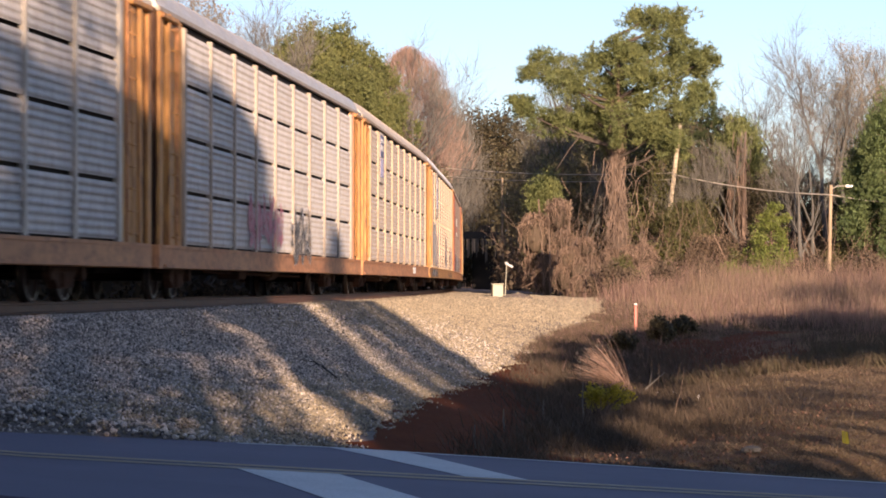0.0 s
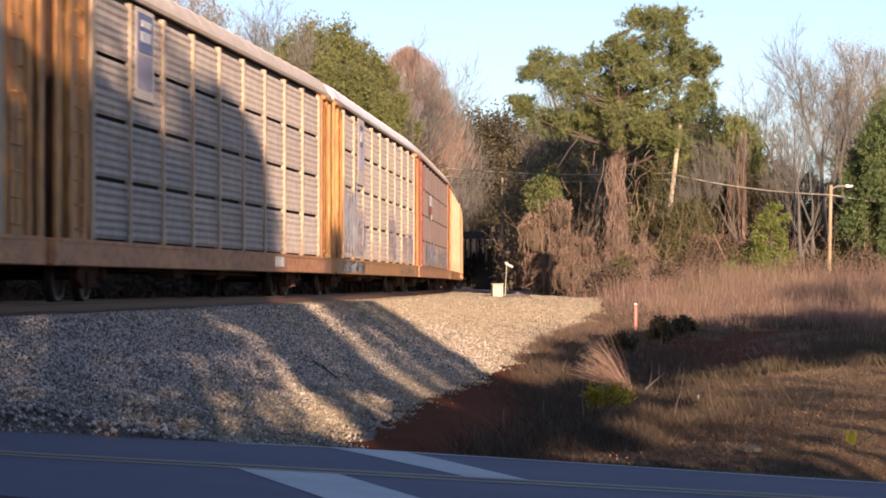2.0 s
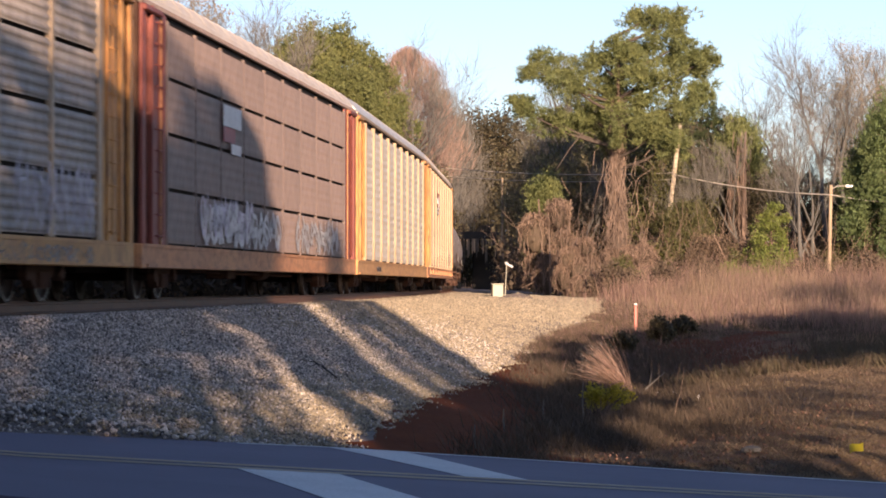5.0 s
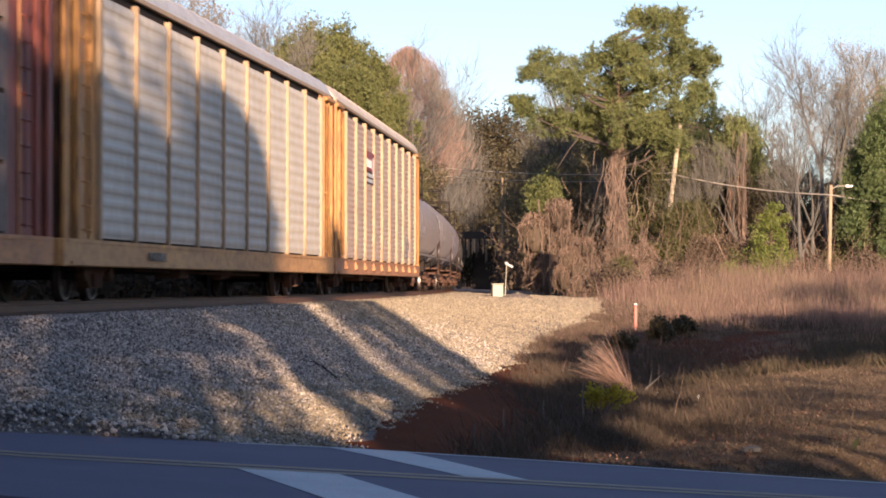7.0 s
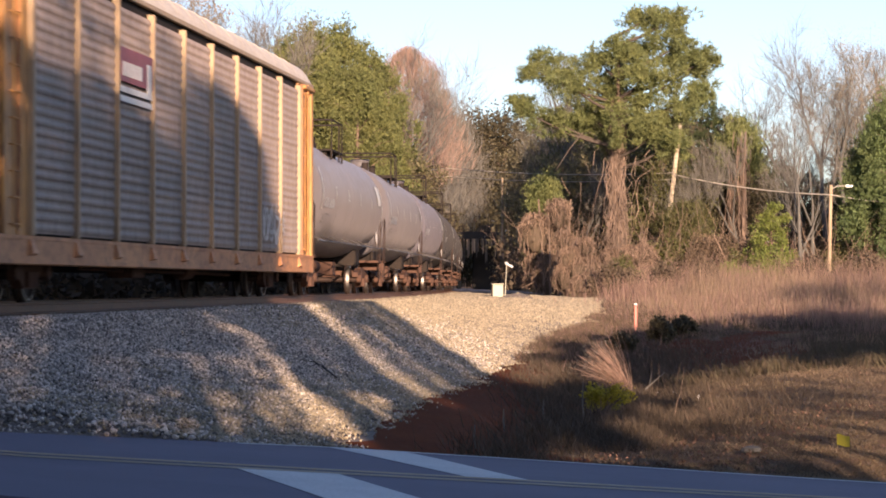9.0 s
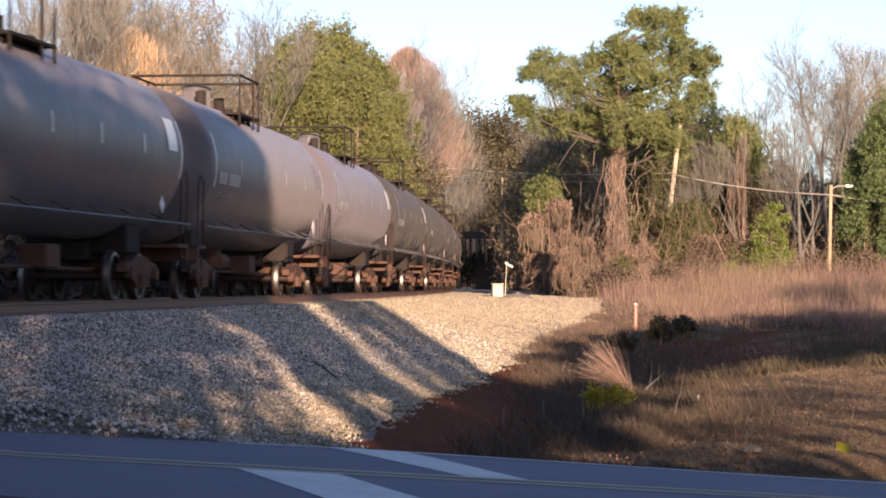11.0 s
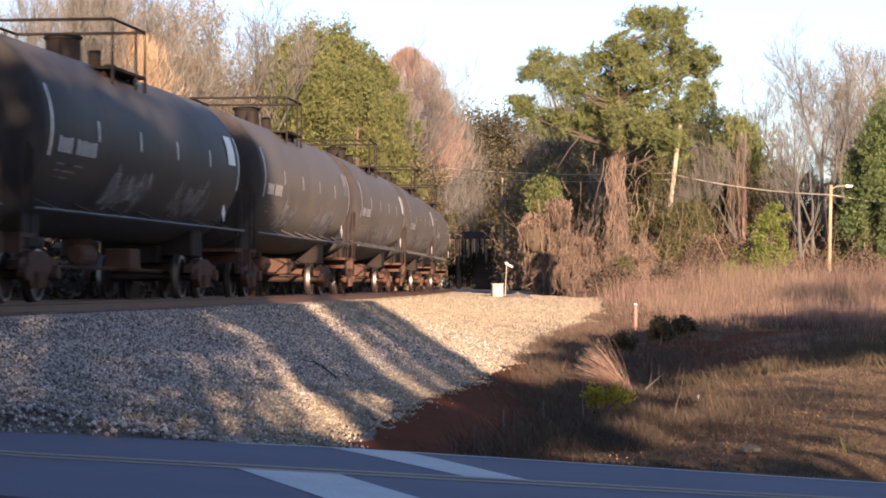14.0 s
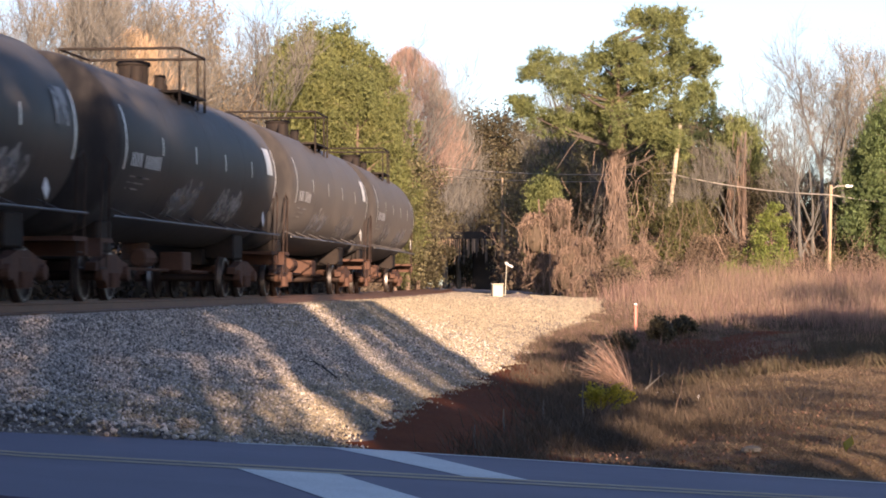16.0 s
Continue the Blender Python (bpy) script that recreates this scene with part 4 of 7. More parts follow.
def train_shift(t):
    return 17.8386 * t - 0.08227 * t * t - 0.85 * float(smooth(t, 6.0, 10.0))


def wagon_pose(s, half):
    xa, ya, _ = track(s - half)
    xb, yb, _ = track(s + half)
    return pose((xa + xb) / 2, (ya + yb) / 2, 0, 0, 0, math.degrees(math.atan2(yb - ya, xb - xa)))



def motions():
    times = [i * 0.5 for i in range(33)]
    for car, s, half in CARS:
        walk(car, [(t, wagon_pose(s - train_shift(t), half)) for t in times])
    # wheels turn while their wagon is near; they roll on the rail at its speed
    centre = {car.name: s for car, s, _ in CARS}
    for ws, dx, car in WHEELSETS:
        s0 = centre[car.name]
        seen = [i / 30 for i in range(481) if -45 < s0 - train_shift(i / 30) < 62]
        if not seen:
            continue
        rows = [(t, -train_shift(t) / WHEEL_R) for t in seen]
        base, lap = rows[0][1], 2 * math.pi
        if seen[0] > 0:
            rows.insert(0, (0.0, base))
        if seen[-1] < 16:
            rows.append((16.0, rows[-1][1]))
        walk(ws, [(t, Matrix.Translation((dx, 0, WHEEL_R)) @ Matrix.Rotation((a - base) % lap, 4, "Y")) for t, a in rows])
    # the clump sways about its foot
    walk(CLUMP, [(t, CLUMP_REST @ pose(0, 0, 0, 0, a, 0)) for t, a in
                 ((0, -4), (1, -3), (2, -1), (3, -7), (4, -3), (5.5, 1), (7, 3), (8, 2), (9, 5), (10.2, 3), (11.5, 1), (12, -3), (12.5, -2), (13, -7), (14, -4), (14.5, -3), (15, -2), (16, 4))])
    # the flag is blown over on its wire, sideways and away, and swings round it
    sway = ((0, -9, 62, 50), (1, -9, 60, 45), (2, -7, 58, 30), (2.5, -7, 50, 62), (3, -8, 41, 78), (3.5, 0, 39, 120), (4, 6, 38, 130), (5.2, 18, 38, 160), (6.5, 31, 39, 170), (7, 14, 40, 100), (7.5, 1, 42, 60), (8, 0, 43, 55), (8.5, -3, 44, 40),
            (9, -20, 54, 10), (10.2, -20, 46, 5), (11.5, -17, 40, 0), (12.5, -18, 43, 0), (13, -12, 41, 35), (13.5, -9, 41, 62), (14, -7, 41, 55), (14.5, -4, 40, 84), (15, -2, 39, 100), (15.5, 0, 40, 125), (16, 2, 40, 118))
    rows = []
    for t, dx, dz, b in sway:
        dx += (11.0 + 13.0 * (abs(b) < 40)) * math.cos(radians(b))
        d = Vector((dx, math.sqrt(max(0.0, 63.0 ** 2 - dx * dx - dz * dz)), dz)).normalized()
        rows.append((t, FLAG_REST @ Vector((0, 0, 1)).rotation_difference(d).to_matrix().to_4x4()))
    walk(FLAG, rows)
    walk(FLAG_CLOTH, [(t, pose(0, 0, 0, 0, 0, b)) for t, _, _, b in sway])


# ---------------------------------------------------------------- plants: helpers
F_PX, HORIZON = 4379.9, 504.3


def at(px, y, py=None):
    """World x (and z) at the distance y along a direction from the eye."""
    x = (px - 784) / F_PX * y
    return x if py is None else (x, 0.28 + (HORIZON - py) / F_PX * y)


def mesh_np(name, v, f, mats, slots=None, smooth_=False):
    """A mesh from arrays of vertices (n, 3) and faces (m, k)."""
    me = bpy.data.meshes.new(name)
    v, f = np.asarray(v, float), np.asarray(f, int)
    me.vertices.add(len(v))
    me.vertices.foreach_set("co", v.ravel())
    me.loops.add(f.size)
    me.loops.foreach_set("vertex_index", f.ravel())
    me.polygons.add(len(f))
    me.polygons.foreach_set("loop_start", np.arange(0, f.size, f.shape[1]))
    for m in (mats if isinstance(mats, (list, tuple)) else [mats]):
        me.materials.append(m)
    if slots is not None:
        me.polygons.foreach_set("material_index", np.asarray(slots, int))
    me.update(calc_edges=True)
    return me


def unit(v):
    return v / (np.linalg.norm(v, axis=-1, keepdims=True) + 1e-9)


def tufts(rng, P, k, length, width, up=0.35):
    """At each point k narrow blades that spread out like needles."""
    n = len(P)
    d = unit(rng.normal(size=(n, k, 3)) + np.array((0, 0, up)))
    s = unit(np.cross(d, rng.normal(size=(n, k, 3)))) * width * 0.5
    L = length * rng.uniform(0.6, 1.2, (n, k, 1))
    base = P[:, None, :] + d * L * 0.08
    v = np.stack([base - s, base + s, P[:, None, :] + d * L], 2).reshape(-1, 3)
    return v, np.arange(len(v)).reshape(-1, 3)


def leaves(rng, P, size):
    """At each point one small four-cornered leaf or leaf clump."""
    n = len(P)
    a = unit(rng.normal(size=(n, 3)))
    b = unit(np.cross(a, rng.normal(size=(n, 3))))
    k = size * rng.uniform(0.6, 1.3, (n, 1))
    v = np.stack([P - a * k, P + b * k * 0.55, P + a * k, P - b * k * 0.55], 1).reshape(-1, 3)
    return v, np.arange(len(v)).reshape(-1, 4)


def clump_points(rng, centres, radii, n, flat=0.75, subs=16, tight=0.26):
    """Points in uneven sub-clumps over the shell of each clump."""
    out = []
    for c, r in zip(centres, radii):
        d = unit(rng.normal(size=(subs, 3)))
        sub = np.asarray(c) + d * np.array((1, 1, flat)) * r * rng.uniform(0.25, 1.2, (subs, 1))
        pick = sub[rng.integers(0, subs, n)]
        out.append(pick + rng.normal(size=(n, 3)) * r * tight * np.array((1, 1, flat)))
    return np.concatenate(out)


def ribbons(rng, A, B, width, sag, segs=4, wander=0.1):
    """Thin strips from A to B that sag; for twigs, vines and stalks."""
    n = len(A)
    t = np.linspace(0, 1, segs + 1)[None, :, None]
    mid = A[:, None, :] * (1 - t) + B[:, None, :] * t
    mid = mid + rng.normal(size=(n, segs + 1, 3)) * wander * np.sin(np.pi * t)
    mid[:, :, 2] -= (sag * (4 * t * (1 - t)))[:, :, 0]
    s = unit(np.cross(unit(B - A), rng.normal(size=(n, 3))))[:, None, :] * (width * (1 - 0.7 * t)) * 0.5
    v = np.stack([mid - s, mid + s], 2).reshape(n, -1, 3)
    base = (np.arange(n) * 2 * (segs + 1))[:, None]
    f = []
    for i in range(segs):
        f.append(np.stack([base[:, 0] + 2 * i, base[:, 0] + 2 * i + 1, base[:, 0] + 2 * i + 3, base[:, 0] + 2 * i + 2], 1))
    return v.reshape(-1, 3), np.concatenate(f)


def strands(rng, paths, width):
    """Thin strips along given paths (n, k, 3)."""
    n, k, _ = paths.shape
    d = unit(paths[:, -1] - paths[:, 0])
    s = unit(np.cross(d, rng.normal(size=(n, 3))))[:, None, :] * (width * np.linspace(1, 0.4, k))[None, :, None] * 0.5
    v = np.stack([paths - s, paths + s], 2).reshape(-1, 3)
    base = np.arange(n) * 2 * k
    f = [np.stack([base + 2 * i, base + 2 * i + 1, base + 2 * i + 3, base + 2 * i + 2], 1) for i in range(k - 1)]
    return v, np.concatenate(f)


def grow(rnd, g, p, d, length, r, depth, tips, kids=4, rise=0.25, spread=0.75, ratio=0.62):
    """A limb and its side limbs, as tapered tubes; collects the ends."""
    p, d = Vector(p), Vector(d).normalized()
    n = 4 if depth > 1 else 3
    pts, rad = [p.copy()], [r]
    for i in range(1, n):
        d = (d + Vector((rnd.gauss(0, 0.13), rnd.gauss(0, 0.13), rnd.gauss(0, 0.1) + rise * 0.25))).normalized()
        p = p + d * length / (n - 1)
        pts.append(p.copy())
        rad.append(r * (1 - 0.62 * i / (n - 1)))
    g.tube(pts, rad, 6 if depth > 2 else (4 if depth > 1 else 3), caps=False)
    if depth <= 0:
        tips.append((pts[-1], d))
        return
    for i in range(kids):
        k = rnd.uniform(0.3, 1.0) if i else 1.0
        j = min(n - 2, int(k * (n - 1)))
        q = pts[j].lerp(pts[j + 1], k * (n - 1) - j)
        e = (d + spread * Vector((rnd.gauss(0, 1), rnd.gauss(0, 1), rnd.gauss(0.15, 0.6)))).normalized()
        if i == 0:
            e = (d + 0.25 * Vector((rnd.gauss(0, 1), rnd.gauss(0, 1), 0.3))).normalized()
        grow(rnd, g, q, e, length * ratio * rnd.uniform(0.75, 1.15), max(0.006, r * 0.42 * rnd.uniform(0.8, 1.2)), depth - 1, tips, kids, rise, spread, ratio)


def arr(vs):
    return np.array([tuple(v) for v in vs], float)


# ---------------------------------------------------------------- plant materials
M_needle2 = surface("dark_pine_needles", (0.036, 0.0585, 0.0198), (0.0675, 0.0855, 0.0252), (0.0225, 0.036, 0.0135), 0.5, 6, 0.7, 0, 0, vary=0.5, island=True, sheer=0.25)
M_leaf = surface("olive_evergreen_leaf", (0.07488, 0.07776, 0.02592), (0.1094, 0.1037, 0.03456), (0.04032, 0.04608, 0.01728), 0.4, 5, 0.6, 0, 0, vary=0.5, island=True, sheer=0.3)
M_leaf_dark = surface("dull_brown_green_leaf", (0.05576, 0.0492, 0.02493), (0.082, 0.0656, 0.03411), (0.0328, 0.02952, 0.0164), 0.4, 5, 0.7, 0, 0, vary=0.5, island=True, sheer=0.25)
M_leaf_olive = surface("pale_olive_brown_leaf", (0.125, 0.115, 0.058), (0.175, 0.15, 0.08), (0.075, 0.068, 0.036), 0.4, 5, 0.7, 0, 0, vary=0.5, island=True, sheer=0.3)
M_leaf_yellow = surface("yellow_green_leaf", (0.133, 0.1724, 0.03372), (0.1798, 0.2059, 0.05059), (0.07038, 0.0958, 0.02248), 0.5, 5, 0.6, 0, 0, vary=0.4, island=True, sheer=0.35)
M_leaf_tan = surface("tan_dry_leaf", (0.25, 0.19, 0.11), (0.31, 0.24, 0.142), (0.15, 0.112, 0.068), 0.4, 5, 0.7, 0, 0, vary=0.4, island=True, sheer=0.3)
M_limb = surface("dark_limb_bark", (0.055, 0.042, 0.034), (0.08, 0.06, 0.047), (0.03, 0.025, 0.02), 2.5, 16, 0.95, 0.6, 0.02)
M_twig = surface("pale_twig", (0.122, 0.114, 0.1), (0.172, 0.16, 0.14), (0.076, 0.067, 0.056), 1, 9, 0.9, 0, 0, vary=0.35, island=True)
M_vine = surface("dead_vine", (0.1426, 0.09709, 0.07155), (0.2282, 0.1543, 0.1121), (0.08556, 0.05852, 0.04185), 0.5, 6, 0.9, 0, 0, vary=0.45, island=True)
M_trunk_vine = surface("reddish_trunk_creeper", (0.1248, 0.09288, 0.07176), (0.2092, 0.144, 0.1093), (0.06786, 0.04644, 0.03726), 0.5, 6, 0.9, 0, 0, vary=0.45, island=True)
M_scrub = surface("brown_scrub_leaf", (0.0924, 0.06336, 0.04136), (0.1408, 0.09856, 0.06336), (0.0484, 0.03696, 0.02464), 0.3, 5, 0.8, 0, 0, vary=0.5, island=True, sheer=0.2)
M_straw = surface("dry_straw_grass", (0.195, 0.139, 0.09173), (0.2574, 0.1853, 0.1267), (0.1248, 0.08494, 0.06115), 0.25, 5, 0.8, 0, 0, vary=0.4, island=True, sheer=0.3)
M_sedge = surface("reddish_broom_sedge", (0.187, 0.1131, 0.09173), (0.2466, 0.156, 0.1267), (0.1273, 0.078, 0.06552), 0.25, 5, 0.8, 0, 0, vary=0.4, island=True, sheer=0.3)
M_dull_grass = surface("dull_low_grass", (0.112, 0.082, 0.048), (0.168, 0.124, 0.07), (0.08424, 0.06084, 0.03744), 0.25, 5, 0.85, 0, 0, vary=0.45, island=True, sheer=0.25)
M_weed = surface("dark_weed_and_hollow_shade", (0.066, 0.047, 0.033), (0.1, 0.072, 0.048), (0.048, 0.044, 0.023), 0.5, 6, 0.9, 0, 0, vary=0.5, island=True, sheer=0.15)
M_pole = surface("weathered_pole_wood", (0.3655, 0.2805, 0.187), (0.289, 0.2167, 0.1445), (0.17, 0.119, 0.085), 1.5, 18, 0.85, 0.4, 0.01, stretch=(2, 2, 0.2))
M_pale_pole = surface("bleached_pole_wood", (0.52, 0.45, 0.33), (0.42, 0.35, 0.25), (0.18, 0.13, 0.09), 2.5, 9, 0.85, 0.4, 0.01, stretch=(1, 1, 1), mixfine=0.9)
M_timber = surface("old_grey_timber", (0.075, 0.058, 0.046), (0.11, 0.085, 0.066), (0.04, 0.03, 0.025), 1.2, 14, 0.9, 0.5, 0.01, stretch=(1, 1, 0.3), vary=0.3)
M_orange = surface("faded_orange_plastic", (0.42, 0.09, 0.055), (0.36, 0.075, 0.05), (0.42, 0.22, 0.18), 3, 15, 0.5, 0, 0)
M_flag = surface("yellow_flag_vinyl", (0.42, 0.36, 0.015), (0.36, 0.3, 0.015), None, 5, 20, 0.45, 0, 0, sheer=0.3)
M_case = surface("cream_steel_case", (0.33, 0.315, 0.24), (0.28, 0.262, 0.2), (0.24, 0.205, 0.155), 2, 12, 0.5, 0.05, 0.003)
M_wire = surface("grey_overhead_wire", (0.42, 0.38, 0.32), (0.34, 0.31, 0.27), None, 2, 12, 0.5, 0, 0)
M_lens = surface("lamp_glass", (0.8, 0.8, 0.78), (0.7, 0.7, 0.7), None, 3, 12, 0.3, 0, 0)


M_needle_green = surface("fresh_green_needles", (0.075, 0.118, 0.04), (0.12, 0.155, 0.055), (0.03, 0.055, 0.02), 0.5, 6, 0.7, 0, 0, vary=0.5, island=True, sheer=0.3)


# ---------------------------------------------------------------- kinds of trees
def bare_tree(seed, h, label, depth=4, kids=4, rise=0.35, leaf=None, nleaf=0, bark=None, twigs=9, spread=0.6):
    rnd, rng = random.Random(seed), np.random.default_rng(seed)
    t = thing("bare_tree", label, "tree")
    g, tips = Geo(), []
    # trunk with forks
    lean = Vector((rnd.uniform(-0.05, 0.05), rnd.uniform(-0.05, 0.05), 1))
    r0 = h * 0.0135
    g.tube([(0, 0, -0.3), (0, 0, 0.1)], [r0 * 1.5, r0 * 1.15], 7, caps=False)
    grow(rnd, g, (0, 0, 0), lean, h * 0.46, r0 * 1.15, depth, tips, kids, rise, spread, 0.66)
    part("trunk", g, bark or M_grey_bark, t)
    A = np.repeat(arr([p for p, _ in tips]), twigs, 0)
    D = np.repeat(arr([d for _, d in tips]), twigs, 0)
    A = A - D * h * 0.06 * rng.uniform(0, 1, (len(A), 1))
    B = A + unit(D + rng.normal(size=A.shape) * 0.45 + np.array((0, 0, 0.3))) * h * 0.06 * rng.uniform(0.5, 1.4, (len(A), 1))
    v, f = ribbons(rng, A, B, 0.018, 0.0, 3, 0.06)
    tagged(part("twig_mass", mesh_np("twig_mass", v, f, M_twig), None, t), kind="stuff")
    if leaf:
        P = B[rng.integers(0, len(B), nleaf)] + rng.normal(size=(nleaf, 3)) * 0.3
        v, f = leaves(rng, P, 0.042)
        tagged(part("dry_leaves", mesh_np("dry_leaves", v, f, leaf), None, t), kind="stuff")
    return t


def leafy_tree(seed, h, w, label, mat, clumps=16, n=420, size=0.12, low=0.25, trunk=None, top=1.0, subs=16, tight=0.26):
    """An uneven crown of many small leaf clumps on limbs."""
    rnd, rng = random.Random(seed), np.random.default_rng(seed)
    t = thing("leafy_tree", label, "tree")
    C, R = [], []
    for i in range(clumps):
        k = (i + 0.5) / clumps
        z = h * (low + (0.95 - low) * k)
        reach = w * (math.sin(math.pi * (0.18 + 0.74 * k)) ** 0.8) * (1 - (1 - 1 / max(top, 0.01)) * k if top > 1 else 1 - (1 - top) * k)
        a = i * 2.4 + rnd.uniform(-0.5, 0.5)
        rr = reach * rnd.uniform(0.25, 0.85)
        C.append((rr * math.cos(a), rr * math.sin(a), z))
        R.append(w * rnd.uniform(0.28, 0.46))
    g = Geo().tube([(0, 0, -0.3), (0, 0, h * 0.35), (rnd.uniform(-0.2, 0.2), 0, h * 0.88)], [h * 0.018, h * 0.014, h * 0.004], 7)
    for c in C:
        g.tube([(0, 0, max(h * 0.12, c[2] - h * 0.12)), (c[0] * 0.6, c[1] * 0.6, c[2] - h * 0.03), c], [h * 0.006, h * 0.004, 0.012], 4, caps=False)
    part("trunk", g, trunk or M_bark, t)
    v, f = leaves(rng, clump_points(rng, C, R, n, 0.8, subs, tight), size)
    part("crown", mesh_np("crown", v, f, mat), None, t)
    return t


def pine_tree(seed, h, w, label, mat, clumps=14, n=150, low=0.45, C=None, R=None, trunk_r=None, blade=0.34, tight=1.0):
    rnd, rng = random.Random(seed), np.random.default_rng(seed)
    t = thing("pine_tree", label, "tree")
    if C is None:
        C, R = [], []
        for i in range(clumps):
            k = (i + 0.5) / clumps
            z = h * (low + (0.97 - low) * k)
            reach = w * (1 - 0.75 * k ** 1.4) * rnd.uniform(0.45, 1.0)
            a = i * 2.4 + rnd.uniform(-0.6, 0.6)
            C.append((reach * math.cos(a), reach * math.sin(a), z))
            R.append(w * rnd.uniform(0.26, 0.42) * tight)
    r0 = trunk_r or h * 0.015
    g = Geo().tube([(0, 0, -0.4), (0.0, 0, 0.3), (0.06, 0, h * 0.3), (-0.1, 0.05, h * 0.6), (0.15, 0, h * 0.93)], [r0 * 1.4, r0 * 1.1, r0 * 0.95, r0 * 0.7, r0 * 0.15], 8)
    part("trunk", g, M_bark, t)
    g = Geo()
    for c in C:
        z0 = max(h * 0.3, c[2] - 0.35 * math.hypot(c[0], c[1]) - 0.5)
        g.tube([(0, 0, z0), (c[0] * 0.5, c[1] * 0.5, z0 + (c[2] - z0) * 0.35), (c[0], c[1], c[2] - 0.2)], [r0 * 0.34, r0 * 0.24, 0.02], 5, caps=False)
    part("limb_mass", g, M_limb, t)
    P = clump_points(rng, C, R, n, 0.75, 20, 0.17)
    v, f = tufts(rng, P, 9, blade, 0.045, 0.6)
    part("crown", mesh_np("crown", v, f, mat), None, t)
    return t


def bush(seed, h, w, label, mat, n=2600, size=0.09, name="bush"):
    rnd, rng = random.Random(seed), np.random.default_rng(seed)
    t = thing(name, label, "bush")
    C = [(rnd.gauss(0, w * 0.35), rnd.gauss(0, w * 0.3), h * rnd.uniform(0.3, 0.85)) for _ in range(9)]
    g = Geo()
    for c in C:
        g.tube([(c[0] * 0.15, c[1] * 0.15, -0.1), (c[0] * 0.5, c[1] * 0.5, c[2] * 0.5), c], [0.04, 0.025, 0.008], 4, caps=False)
    part("stem_mass", g, M_bark, t)
    v, f = leaves(rng, clump_points(rng, C, [w * 0.34] * 9, n // 9, 0.85), size)
    part("crown", mesh_np("crown", v, f, mat), None, t)
    return t


def vine_mound(seed, h, w, label, n=2600):
    """A heap of dead creepers over dark cores that stand for its shaded hollows."""
    rnd, rng = random.Random(seed), np.random.default_rng(seed)
    t = thing("vine_mound", label, "creepers")
    domes = [(rnd.gauss(0, w * 0.42), rnd.gauss(0, w * 0.4), h * rnd.uniform(0.05, 0.62), w * rnd.uniform(0.24, 0.44)) for _ in range(10)]
    vs, fs, ls, o = [], [], [], 0
    for cx, cy, cz, r in domes:
        m = n // 10
        a = rng.uniform(0, 2 * np.pi, m)
        t0 = rng.uniform(0.0, 1.1, m)
        th = t0[:, None] + np.linspace(0, 1, 5)[None, :] * rng.uniform(0.5, 1.2, m)[:, None]
        rr = r * rng.uniform(0.85, 1.12, m)[:, None]
        hang = np.maximum(th - 1.5, 0) * r * 1.6
        path = np.stack([cx + rr * np.sin(np.minimum(th, 1.6)) * np.cos(a)[:, None], cy + rr * np.sin(np.minimum(th, 1.6)) * np.sin(a)[:, None], cz + rr * 1.15 * np.cos(th) - hang], 2)
        path += rng.normal(size=path.shape) * 0.11
        path[:, :, 2] = np.maximum(path[:, :, 2], 0.0)
        v, f = strands(rng, path, 0.042)
        vs.append(v), fs.append(f + o)
        o += len(v)
        ls.append(np.stack([cx + rng.normal(0, r * 0.5, 80), cy + rng.normal(0, r * 0.5, 80), np.maximum(cz + rng.normal(0, r * 0.6, 80), 0.05)], 1))
    tagged(part("creepers", mesh_np("creepers", np.concatenate(vs), np.concatenate(fs), M_vine), None, t), kind="stuff")
    # dark solid core inside each hump, its colour standing for shade in the hollows
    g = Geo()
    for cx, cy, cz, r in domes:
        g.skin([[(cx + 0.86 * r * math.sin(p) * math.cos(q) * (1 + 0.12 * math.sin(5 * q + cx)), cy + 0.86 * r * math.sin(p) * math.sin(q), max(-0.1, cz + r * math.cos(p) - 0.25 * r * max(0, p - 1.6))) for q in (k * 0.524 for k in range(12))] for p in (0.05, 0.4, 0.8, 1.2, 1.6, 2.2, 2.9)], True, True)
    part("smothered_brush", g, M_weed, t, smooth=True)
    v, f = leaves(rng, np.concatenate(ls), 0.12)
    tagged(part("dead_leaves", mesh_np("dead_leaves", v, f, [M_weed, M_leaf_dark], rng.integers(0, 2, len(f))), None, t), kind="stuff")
    g = Geo()
    for i in range(8):
        b = i * 0.8
        g.tube([(0.3 * w * math.cos(b), 0.3 * w * math.sin(b), -0.1), (0.45 * w * math.cos(b), 0.45 * w * math.sin(b), h * 0.7)], [0.07, 0.02], 5)
    part("stem_mass", g, M_bark, t)
    return t


def envelope(rng, n, h, w, low, point=0.75):
    """Points spread through a domed crown, denser towards its skin; point: 0.5 round, 1 a cone."""
    k = rng.uniform(0, 1, n) ** 0.9
    edge = w * np.minimum(1.0, (k / 0.22) ** 0.6) * np.sqrt(1 - np.clip((k - 0.25) / 0.75, 0, 1) ** (3.2 - 2.2 * point))
    a = rng.uniform(0, 2 * np.pi, n)
    ripple = 1 + 0.2 * np.sin(3 * a + 9 * k) + 0.14 * np.sin(7 * a - 17 * k)
    r = edge * ripple * rng.uniform(0.12, 1, n) ** 0.4
    return np.stack([r * np.cos(a), r * np.sin(a), h * (low + (1 - low) * k)], 1)


